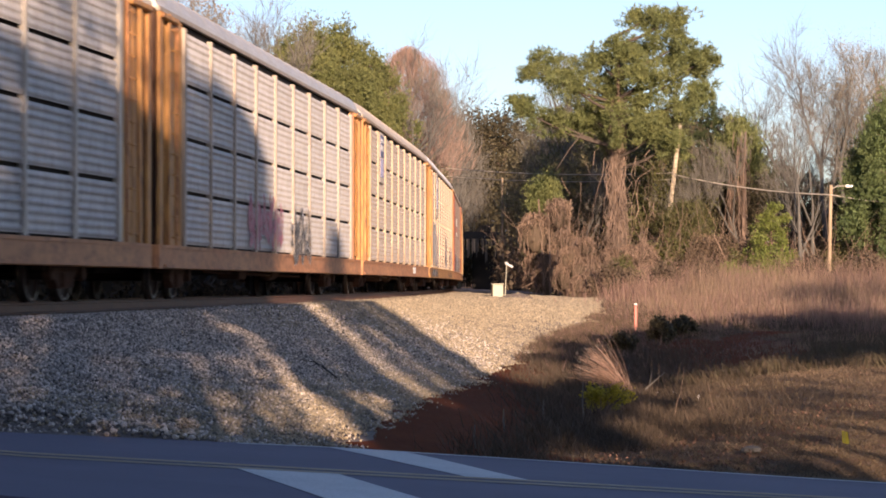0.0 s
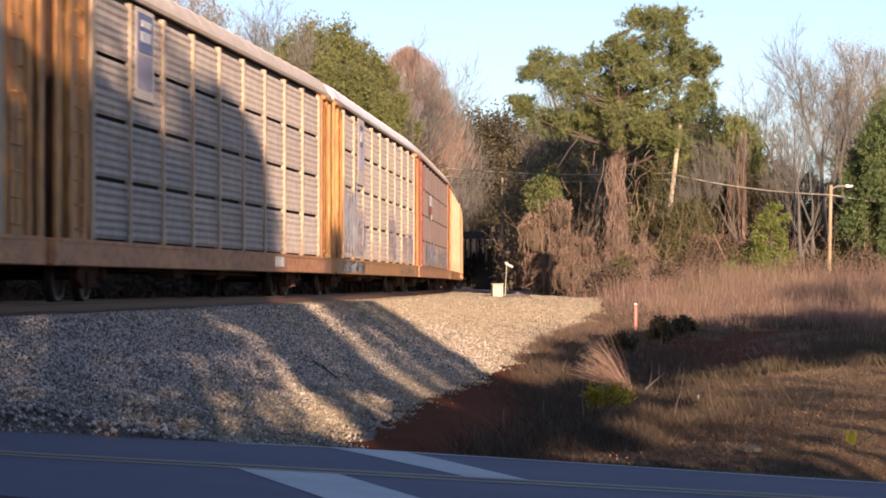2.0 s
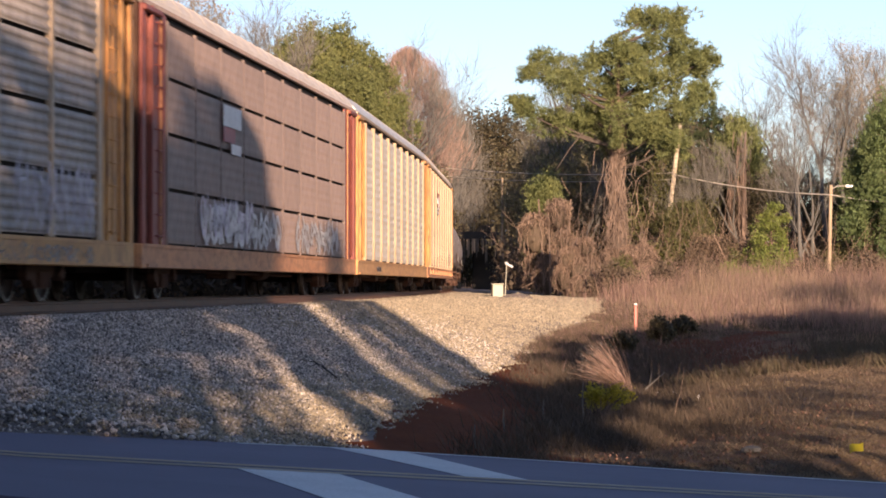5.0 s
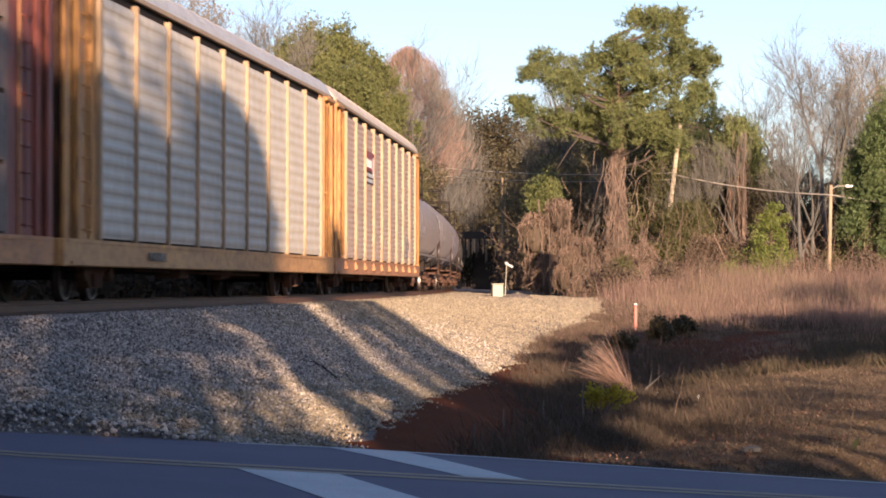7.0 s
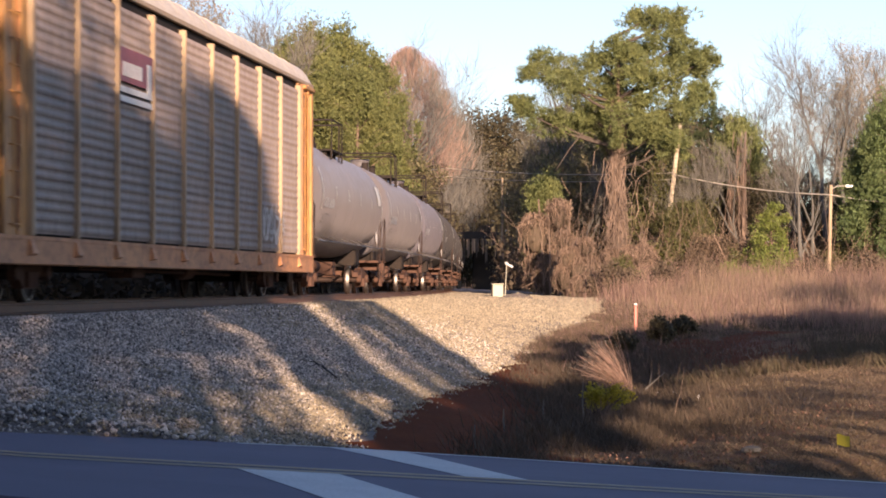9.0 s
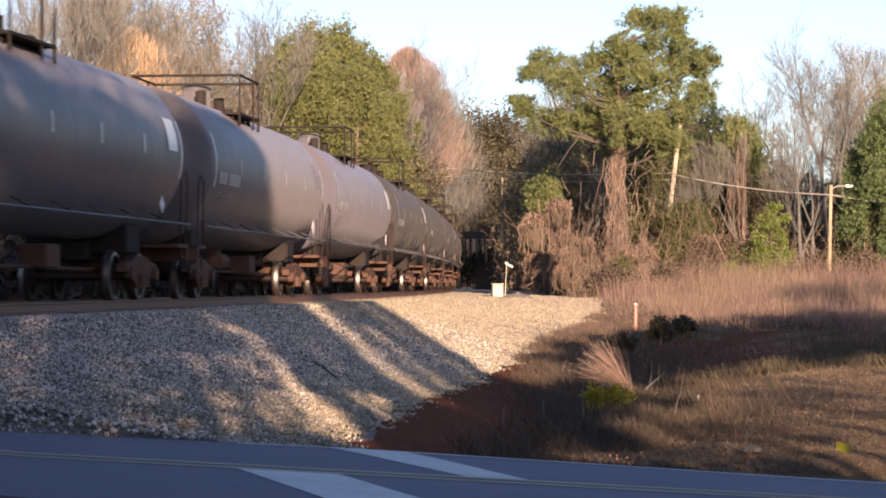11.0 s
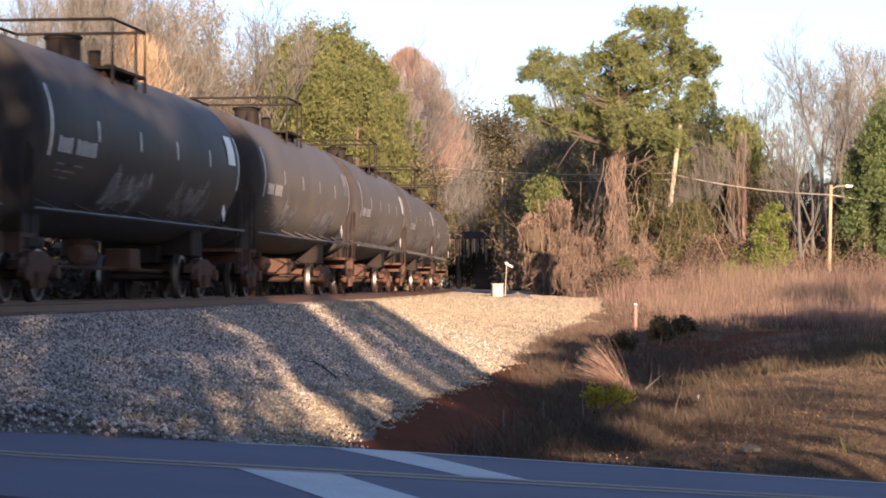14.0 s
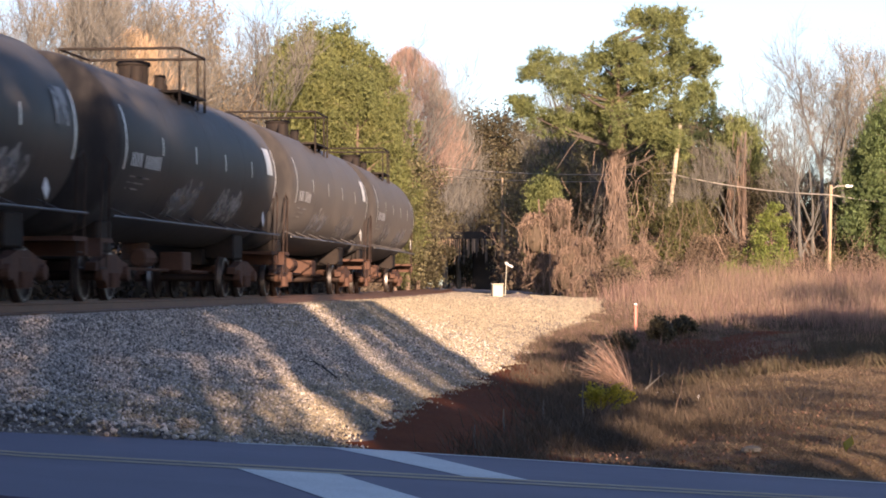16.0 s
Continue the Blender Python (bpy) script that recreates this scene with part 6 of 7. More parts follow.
# ---------------------------------------------------------------- trees behind the camera that shade the crossing
def shade_trees():
    """A belt of evergreens and ivy-clad trunks along the near side of the road."""
    y = -6.0
    rng = np.random.default_rng(99)
    rnd = random.Random(99)
    # x at the height 5 m, lowest and highest leaf (above the line), half width, leaf size, thickness of cover, squareness, lean
    rows = [(-16.0, 0, 15.0, 3.5, 0.3, 4, 4, 0), (-9.5, 0, 16.0, 3.6, 0.3, 4, 4, 0), (-3.2, 0, 14.8, 2.9, 0.28, 4, 5, 0), (0.7, 8.3, 11.6, 1.6, 0.22, 2.8, 5, 0), (0.8, 11.0, 14.3, 1.6, 0.12, 0.55, 4, 0), (2.9, 12.2, 14.5, 0.8, 0.1, 0.8, 4, 0), (0.2, 3.4, 8.9, 1.5, 0.09, 2.0, 6, 0), (-0.3, 3.4, 9.2, 0.3, 0.09, 2.5, 8, 0), (0.9, 3.4, 9.2, 0.3, 0.09, 2.5, 8, 0), (1.5, 3.4, 9.2, 0.4, 0.08, 1.6, 8, 0), (2.0, 3.4, 9.2, 0.25, 0.09, 1.8, 8, -0.1), (2.2, 7.0, 12.4, 1.4, 0.18, 3.2, 5, 0),
            (2.6, 3.8, 6.3, 1.0, 0.06, 0.75, 5, 0), (2.4, 5.8, 8.2, 1.0, 0.07, 1.4, 5, 0), (4.42, 2.8, 9.6, 0.4, 0.12, 3.2, 9, -0.03), (3.3, 6.0, 8.5, 0.42, 0.08, 1.6, 5, 0.1), (4.35, 8.6, 14.9, 1.36, 0.15, 4, 3, 0), (5.7, 2.8, 12.3, 0.5, 0.1, 3.5, 9, 0.0), (6.45, 6.0, 10.6, 0.35, 0.07, 0.35, 5, 0.0), (3.2, 4.4, 6.0, 0.65, 0.07, 0.5, 4, 0.0), (4.95, 6.4, 9.7, 0.6, 0.07, 2.2, 4, 0),
            (7.02, 5.0, 12.6, 0.42, 0.09, 2.0, 8, 0), (8.43, 6.2, 13.5, 0.22, 0.09, 1.3, 7, 0), (7.9, 5.2, 13.7, 0.46, 0.12, 3.2, 7, 0), (8.95, 6.5, 13.9, 0.36, 0.12, 3.2, 7, 0), (8.0, 12.4, 15.5, 0.5, 0.13, 3.5, 2, 0), (7.6, 10.8, 13.2, 0.7, 0.13, 1.6, 3, 0)]
    rows += [(3.3, 2.6, 4.6, 1.0, 0.14, 3.5, 5, 0), (5.9, 3.0, 6.3, 0.95, 0.16, 4, 4, 0), (7.5, 5.3, 7.4, 0.9, 0.16, 4, 3, 0), (4.9, 3.0, 5.3, 0.6, 0.14, 3, 4, 0), (9.0, 6.2, 8.2, 0.9, 0.16, 4, 3, 0), (10.6, 7.0, 8.5, 0.9, 0.16, 4, 3, 0), (12.4, 8.5, 11.0, 1.0, 0.2, 4, 3, 0), (14.2, 9.3, 12.3, 1.15, 0.2, 4, 3, 0),
             (16.3, 9.3, 13.4, 1.3, 0.2, 4, 3, 0), (18.6, 9.3, 14.4, 1.4, 0.22, 4, 3, 0), (21.0, 9.4, 15.2, 1.5, 0.25, 4, 3, 0), (23.7, 9.6, 16.2, 1.6, 0.25, 4, 3, 0), (26.6, 9.8, 16.8, 1.7, 0.25, 4, 3, 0), (29.7, 10.0, 16.4, 1.7, 0.25, 4, 3, 0),
             (33.0, 10.0, 17.0, 1.9, 0.25, 4, 3, 0), (36.5, 10.0, 17.0, 2.0, 0.25, 4, 3, 0), (29.5, 17.6, 20.0, 1.3, 0.25, 3, 3, 0), (33.5, 19.4, 22.0, 1.5, 0.25, 3, 3, 0)]
    # the low hedge that keeps the road in the shade
    rows += [(-7.0 + 2.2 * k, -1.4, 4.25 + 0.25 * math.sin(k * 2.3), 1.35, 0.25, 4, 6, 0) for k in range(11)]
    # sprays that throw a thin broken shade over the bank
    rows += [(9.6, 5.0, 6.0, 0.8, 0.08, 0.7, 4, 0), (11.6, 5.6, 6.8, 0.7, 0.08, 0.6, 4, 0), (8.3, 4.3, 5.3, 0.8, 0.08, 0.9, 4, 0), (13.2, 6.9, 7.7, 0.8, 0.08, 0.8, 4, 0)]
    for i, (x, low, h, w, size, cover, sq, lean) in enumerate(rows):
        t = thing("cedar_tree", "tall dense dark evergreen tree across the road", "tree", m=pose(x - 5.0 * lean, y + rnd.uniform(-0.4, 0.4), -1.45))
        h, low = h + 1.45, low + 1.45
        thick = 0.045 if w < 0.6 else 0.12
        part("trunk", Geo().tube([(0, 0, -0.3), (lean * low, 0, low), (lean * h * 0.95, 0, h * 0.95)], [thick, thick * 0.8, 0.02], 7), M_bark, t)
        n = int(cover * 2 * w * (h - low) / (0.5 * size * size))
        k = rng.uniform(0, 1, n)
        a = rng.uniform(0, 2 * np.pi, n)
        b = np.abs(2 * k - 1)
        width = w * (1 - b ** sq) ** (1 / sq) * (1 + 0.07 * np.sin(k * 23 + i) + 0.05 * np.sin(k * 57 + 2 * i))
        r = width * np.sqrt(rng.uniform(0, 1, n))
        z = low + k * (h - low)
        v, f = leaves(rng, np.stack([r * np.cos(a) + lean * (z - 1.45), r * np.sin(a), z], 1), size)
        part("crown", mesh_np("crown", v, f, M_needle2), None, t)


shade_trees()
# ---------------------------------------------------------------- grass, weeds and stones
def blades(rng, X, Y, h, w, lean=0.3, wind=(-0.2, 0.0)):
    n = len(X)
    Z = ground_z(X, Y)
    base = np.stack([X, Y, Z - 0.02], 1)
    a = rng.uniform(0, 2 * np.pi, n)
    s = np.stack([np.cos(a), np.sin(a), 0 * a], 1) * (w * rng.uniform(0.6, 1.3, n))[:, None] * 0.5
    H = h * rng.uniform(0.45, 1.15, n)
    tip = base + np.stack([(rng.normal(0, lean, n) + wind[0]) * H, (rng.normal(0, lean, n) + wind[1]) * H, H], 1)
    v = np.stack([base - s, base + s, tip], 1).reshape(-1, 3)
    return v, np.arange(len(v)).reshape(-1, 3)


def stuff(name, v, f, mats, label, category, slots=None):
    return tagged(new(name, mesh_np(name, v, f, mats, slots)), label, category, kind="stuff")


M_clump = surface("pink_tinged_dry_grass", (0.27, 0.17, 0.13), (0.34, 0.225, 0.17), (0.17, 0.1, 0.075), 0.25, 5, 0.8, 0, 0, vary=0.4, island=True, sheer=0.3)
M_litter = surface("fallen_leaf", (0.0864, 0.04, 0.0289), (0.1368, 0.076, 0.0527), (0.0504, 0.028, 0.0221), 1, 6, 0.85, 0, 0, vary=0.5, island=True)


def grassland():
    rng = np.random.default_rng(5)
    # tall dry field
    n = 80000
    y = 60 + 76 * rng.uniform(0, 1, n) ** 0.8
    px = rng.uniform(900, 1640, n)
    x = (px - 784) / F_PX * y
    u = offset(x, y)
    keep = (gully(x, y) > 0.8 + 0.25 * rng.normal(size=n)) & (u > 10.5 + 1.2 * rng.normal(size=n)) & ((y > 90) | (u > 11.6 + 0.7 * rng.normal(size=n)))
    patch = mottle(x, y, 6.0, 3)
    x, y, patch = x[keep], y[keep], patch[keep]
    h = steps(y, (60, 0.35), (72, 0.6), (105, 1.25), (140, 1.8)) * (1 + 0.45 * patch + 0.5 * mottle(x, y, 1.6, 5)) * (0.55 + 0.55 * smooth(x, 5.0, 20.0)) * (0.2 + 0.8 * smooth(gully(x, y), 1.2, 4.5))
    v, f = blades(rng, x, y, np.maximum(h * (1 + 0.35 * mottle(x, y, 0.5, 1)), 0.1), 0.028, 0.22, (-0.02, 0.0))
    red = (mottle(x, y, 3.0, 9) + 0.5 * mottle(x, y, 0.9, 2) + rng.normal(size=len(x)) * 0.35 > -0.1).astype(int)
    stuff("tall_dry_grass", v, f, [M_straw, M_sedge], "tall dry straw-coloured grass of the field", "grass", red)
    # pale feathery heads over the tall grass
    k = rng.integers(0, len(x), 20000)
    k = k[(y[k] > 84) & (patch[k] > -0.3)]
    P = np.stack([x[k] + rng.normal(0, 0.12, len(k)), y[k] + rng.normal(0, 0.2, len(k)), ground_z(x[k], y[k]) + np.maximum(h[k], 0.2) * rng.uniform(0.7, 1.15, len(k))], 1)
    v, f = leaves(rng, P, 0.024)
    stuff("grass_heads", v, f, [M_straw, M_clump], "pale feathery heads of the tall dry grass", "grass", rng.integers(0, 2, len(f)))
    # rusty tufts that fray the edge of the stone
    n = 26000
    y = rng.uniform(50, 124, n)
    x = np.interp(y, TY, TX) + rng.normal(9.5, 0.9, n) + rng.exponential(0.9, n) * smooth(y, 75, 90)
    keep = mottle(x, y, 1.2, 7) + 0.6 * mottle(x, y, 0.4, 3) > 0.05
    x, y = x[keep], y[keep]
    v, f = blades(rng, x, y, 0.22 + 0.2 * mottle(x, y, 0.8, 1), 0.02, 0.5)
    stuff("low_tufts", v, f, [M_sedge, M_weed], "low rusty grass tufts along the stone's edge", "grass", rng.integers(0, 2, len(f)))
    # weeds that creep over the edge of the stone
    n = 24000
    y = 58 + 46 * rng.uniform(0, 1, n)
    x = np.interp(y, TY, TX) + toe_u(y) + 0.1 + rng.exponential(1.3, n) + 0.5 * mottle(y, y, 3.0, 2)
    keep = (mottle(x, y, 1.5, 4) + 0.7 * mottle(x, y, 0.5, 8) > -0.25) | (y < 78)
    x, y = x[keep], y[keep]
    v, f = blades(rng, x, y, 0.2 + 0.16 * mottle(x, y, 0.9, 1), 0.02, 0.55)
    stuff("verge_weeds", v, f, [M_sedge, M_weed, M_dull_grass], "brown weeds creeping over the edge of the stone", "weeds", rng.integers(0, 3, len(f)))
    # low rough grass on the near bank
    n = 200000
    y = 24 + 72 * rng.uniform(0, 1, n) ** 1.5
    px = rng.uniform(830, 1640, n)
    x = (px - 784) / F_PX * y
    u = offset(x, y)
    l, w = road_lw(x, y)
    keep = (u > 10.9 - 1.1 * smooth(y, 60, 85) + 0.6 * rng.normal(size=n)) & (((x - 7.2) / 2.2) ** 2 + ((y - 64) / 9) ** 2 > 0.7 + 0.4 * rng.uniform(0, 1, n)) & (gully(x, y) > 0.8 + 0.3 * rng.normal(size=n)) & (w < -0.95 - 0.25 * np.abs(rng.normal(size=n)))
    x, y = x[keep], y[keep]
    patch = 0.8 * mottle(x, y, 1.1, 3) + 0.6 * mottle(x, y, 0.35, 6)
    h = 0.06 + 0.05 * patch + 0.1 * smooth(x, 5.0, 7.5) * (0.5 + 0.6 * mottle(x, y, 0.6, 4))
    v, f = blades(rng, x, y, np.maximum(h, 0.025), 0.012, 1.2)
    kind = np.where(patch + rng.normal(size=len(x)) * 0.45 > 0.85, 1, 0)
    kind = np.where((x > 5.2 + 0.02 * y) & (rng.uniform(0, 1, len(x)) < 0.55), 1, kind)
    kind = np.where(mottle(x, y, 0.8, 8) + 0.7 * mottle(x, y, 0.25, 2) + rng.normal(size=len(x)) * 0.25 < -0.25, 2, kind)
    stuff("rough_grass", v, f, [M_dull_grass, M_straw, M_weed], "rough dry grass on the roadside bank", "grass", kind)
    # fallen leaves and litter
    n = 9500
    y = rng.uniform(24, 50, n)
    x = (rng.uniform(850, 1600, n) - 784) / F_PX * y
    u = offset(x, y)
    l, w = road_lw(x, y)
    keep = (u > 10.2) & (w < -0.95) & (mottle(x, y, 0.9, 5) + 0.5 * mottle(x, y, 0.3, 1) - 0.35 * smooth(x, 3.5, 6.5) > -0.05)
    x, y = x[keep], y[keep]
    v, f = leaves(rng, np.stack([x, y, ground_z(x, y) + rng.uniform(0.01, 0.07, len(x))], 1), 0.02)
    stuff("fallen_leaves", v, f, M_litter, "brown and rust fallen leaves", "leaf litter")
    # dark weeds in the ditch
    n = 60000
    y = 26.5 + 42 * rng.uniform(0, 1, n)
    u = rng.normal(10.3, 1.15, n) - 0.05 * np.maximum(y - 36, 0)
    x = np.interp(y, TY, TX) + u
    l, w = road_lw(x, y)
    keep = (w < -1.15) & (u > 9.2 - 1.8 * smooth(y, 33, 50) + 0.35 * rng.normal(size=n)) & ((y > 31) | (u < 10.0 + 0.3 * rng.normal(size=n)))
    x, y = x[keep], y[keep]
    h = 0.2 + 0.22 * (mottle(x, y, 0.9, 2) + 0.2)
    v, f = blades(rng, x, y, np.maximum(h, 0.06), 0.013, 0.6)
    stuff("ditch_weeds", v, f, M_weed, "dark dead weeds in the ditch", "weeds")
    # dark green-brown growth in the hollow between the bank and the field
    n = 42000
    y = rng.uniform(50, 82, n)
    x = (rng.uniform(1170, 1640, n) - 784) / F_PX * y
    keep = (((x - 7.2) / 2.2) ** 2 + ((y - 64) / 9) ** 2 > 0.9) & (mottle(x, y, 2.2, 6) > -0.55) & (gully(x, y) > 0.75 + 0.25 * rng.normal(size=n))
    x, y = x[keep], y[keep]
    v, f = blades(rng, x, y, (0.32 + 0.14 * mottle(x, y, 1.3, 2)) * (0.2 + 0.8 * smooth(gully(x, y), 1.2, 4.5)), 0.03, 0.5)
    stuff("hollow_weeds", v, f, [M_weed, M_leaf_dark], "dark low weeds in the hollow of the field", "weeds", rng.integers(0, 2, len(f)))
    # pale dead stalks
    n = 22
    y = rng.uniform(36, 47, n)
    x = (rng.normal(1150, 45, n) - 784) / F_PX * y
    l, w = road_lw(x, y)
    keep = w < -1.2
    x, y = x[keep], y[keep]
    A = np.stack([x, y, ground_z(x, y)], 1)
    B = A + np.stack([rng.normal(0, 0.12, len(x)), rng.normal(0, 0.1, len(x)), rng.uniform(0.4, 1.0, len(x))], 1)
    v, f = ribbons(rng, A, B, 0.009, 0, 4, 0.012)
    stuff("dead_stalks", v, f, M_vine, "thin pale dead weed stalks", "weeds")


grassland()


def ballast_stones():
    """Crushed stone over the visible slope, finer cover with distance."""
    rng = np.random.default_rng(3)
    octa = np.array([(1, 0, 0), (-1, 0, 0), (0, 1, 0), (0, -1, 0), (0, 0, 1), (0, 0, -1)], float)
    faces = np.array([(0, 2, 4), (2, 1, 4), (1, 3, 4), (3, 0, 4), (2, 0, 5), (1, 2, 5), (3, 1, 5), (0, 3, 5)])
    for s0, s1, n, size in ((-46, -12, 135000, 0.0215), (-12, 20, 60000, 0.031), (20, 80, 62000, 0.042)):
        s = rng.uniform(s0, s1, n)
        u = rng.uniform(1.35, 8.4 + 1.0 * smooth(s, 0, 30), n)
        cx, cy, ch = np.interp(s, TS, TX), np.interp(s, TS, TY), np.interp(s, TS, TH)
        x, y = cx + u * np.cos(ch), cy - u * np.sin(ch)
        l, w = road_lw(x, y)
        keep = (w < -0.16 + road_reach(l) + 0.1 * rng.normal(size=n)) & (w < -0.03 + road_reach(l)) & (y > 19)
        keep &= u < toe_u(y) + 0.05 + (0.12 + 0.5 * smooth(s, 0, 30)) * mottle(x, y, 1.7, 4) + 0.2 * mottle(x, y, 0.5, 9) + 0.14 * rng.normal(size=n)
        # dust: share of buff stones, for fines and for the warm tint of sunlight
        x, y, u, dust = x[keep], y[keep], u[keep], np.maximum(smooth(s + 5 * mottle(x, y, 2.5, 3), -24, 14), 0.8 * smooth(u + mottle(x, y, 0.9, 6), 4.6, 7.4))[keep]
        z = np.maximum(bed_z(u, y), np.where(u > toe_u(y) - 0.1, ground_z(x, y), -9)) + lumps(x, y, 0.8, 7.0) * 0.03 * smooth(u, 2.2, 3.0) 
        l, w = road_lw(x, y)
        z = by_road(z, l, w) + rng.uniform(-0.2, 0.7, len(u)) * size
        m = len(u)
        sc = size * rng.uniform(0.55, 1.25, (m, 1, 1)) * rng.uniform(0.6, 1.2, (m, 1, 3))
        a = rng.uniform(0, 2 * np.pi, m)
        b = rng.uniform(0, np.pi, m)
        ca, sa, cb, sb = np.cos(a), np.sin(a), np.cos(b), np.sin(b)
        rot = np.stack([np.stack([ca, -sa * cb, sa * sb], 1), np.stack([sa, ca * cb, -ca * sb], 1), np.stack([0 * a, sb, cb], 1)], 1)
        local = octa[None] * sc * (1 + 0.35 * rng.normal(size=(m, 6, 1)).clip(-1, 1))
        v = np.einsum("nij,nkj->nki", rot, local) + np.stack([x, y, z], 1)[:, None, :]
        f = faces[None] + (np.arange(m) * 6)[:, None, None]
        stuff("ballast_stones", v.reshape(-1, 3), f.reshape(-1, 3), [M_stone, M_stone_buff], "loose crushed grey ballast stones", "gravel", np.repeat((rng.uniform(0, 1, m) < dust).astype(int), 8))



def edge_stones():
    """The larger loose stones along the toe of the slope beside the road, each one a piece of the embankment."""
    rnd = random.Random(61)
    kinds = []
    for k in range(8):
        rings = [[(r * math.cos(a) * rnd.uniform(0.75, 1.2), r * math.sin(a) * rnd.uniform(0.75, 1.2), z) for a in (i * 1.047 + k for i in range(6))] for r, z in ((0.6, -0.55), (1.0, 0.0), (0.65, 0.6))]
        kinds.append(Geo().skin(rings, True, True).mesh("stone", M_stone_single))
    n = 0
    while n < 280:
        l = rnd.uniform(-1.5, 7.6)
        w = -0.1 - abs(rnd.gauss(0, 0.4)) + road_edge(l)
        x, y = (float(c) for c in ROAD_O + l * ROAD_R + w * ROAD_N)
        u = float(offset(np.array([x]), np.array([y]))[0])
        if not 2.6 < u < 7.9:
            continue
        z = max(float(by_road(bed_z(np.array([u]), np.array([y])), np.array([l]), np.array([w]))[0]), gz(x, y))
        r = rnd.uniform(0.022, 0.042)
        ob = part("stone", kinds[n % 8], None, BED)
        ob.matrix_basis = pose(x, y, z + r * 0.35, rnd.uniform(-40, 40), rnd.uniform(-40, 40), rnd.uniform(0, 360)) @ Matrix.Diagonal((r, r * rnd.uniform(0.7, 1.1), r * rnd.uniform(0.6, 1.0), 1))
        n += 1


ballast_stones()
edge_stones()


# ---------------------------------------------------------------- small things by the line
def signal_case():
    y = 114.0
    x = at(880, y)
    t = thing("signal_case", "small cream-coloured steel trackside case", "equipment box", m=pose(x, y, gz(x, y), 0, 0, 8))
    h = 0.28 + (HORIZON - 502) / F_PX * y - gz(x, y)
    part("body", Geo().box(-0.25, 0.25, -0.22, 0.22, 0, h - 0.06, 0.02), M_case, t)
    part("lid", Geo().box(-0.28, 0.28, -0.25, 0.25, h - 0.06, h, 0.02), M_case, t)
    part("door", Geo().box(-0.21, 0.21, -0.235, -0.222, 0.08, h - 0.1), M_case, t)
    x2 = at(893, y)
    t = thing("marker_mast", "thin pale mast with a small tilted sign blade", "sign post", m=pose(x2, y - 0.4, gz(x2, y - 0.4)))
    h2 = 0.28 + (HORIZON - 465) / F_PX * y - gz(x2, y)
    part("pole", Geo().tube([(0, 0, -0.1), (0.09, 0, h2)], [0.024, 0.02], 7), M_case, t)
    part("blade", Geo().tube([(0.02, -0.05, h2 - 0.02), (0.36, -0.05, h2 - 0.22)], [0.06, 0.045], 4), M_white, t)


signal_case()


def gravel_heap():
    y = 113.0
    x = at(916, y)
    rnd = random.Random(23)
    rings = [[(r * 1.15 * math.cos(a) * rnd.uniform(0.92, 1.08), r * math.sin(a) * rnd.uniform(0.92, 1.08), z + rnd.uniform(-0.015, 0.015)) for a in (k * 0.3142 for k in range(20))] for r, z in ((0.95, -0.05), (0.8, 0.08), (0.62, 0.2), (0.42, 0.3), (0.2, 0.36), (0.05, 0.38))]
    t = thing("gravel_heap", "low heap of pale gravel beside the trackside case", "gravel heap", m=pose(x, y, gz(x, y)))
    part("core", Geo().skin(rings, True, True), M_ballast, t, smooth=True)
    rng = np.random.default_rng(24)
    a, r = rng.uniform(0, 6.283, 900), 0.95 * np.sqrt(rng.uniform(0, 1, 900))
    P = np.stack([r * 1.15 * np.cos(a), r * np.sin(a), 0.39 * (1 - r / 0.95) ** 0.8 + 0.01], 1)
    v, f = leaves(rng, P, 0.05)
    tagged(part("gravel", mesh_np("gravel", v, f, M_stone_buff), None, t), kind="stuff")


gravel_heap()


def marker_post():
    y = on_ground(1125, 586)
    x = at(1125, y)
    b = gz(x, y)
    t = thing("marker_post", "slim faded orange marker post in the grass", "marker post", m=pose(x, y, b))
    top = 0.28 + (HORIZON - 540) / F_PX * y - b
    part("post", Geo().box(-0.045, 0.045, -0.03, 0.03, -0.2, top, 0.012), M_orange, t)
    part("cap", Geo().box(-0.05, 0.05, -0.034, 0.034, top, top + 0.05, 0.012), M_white, t)


marker_post()


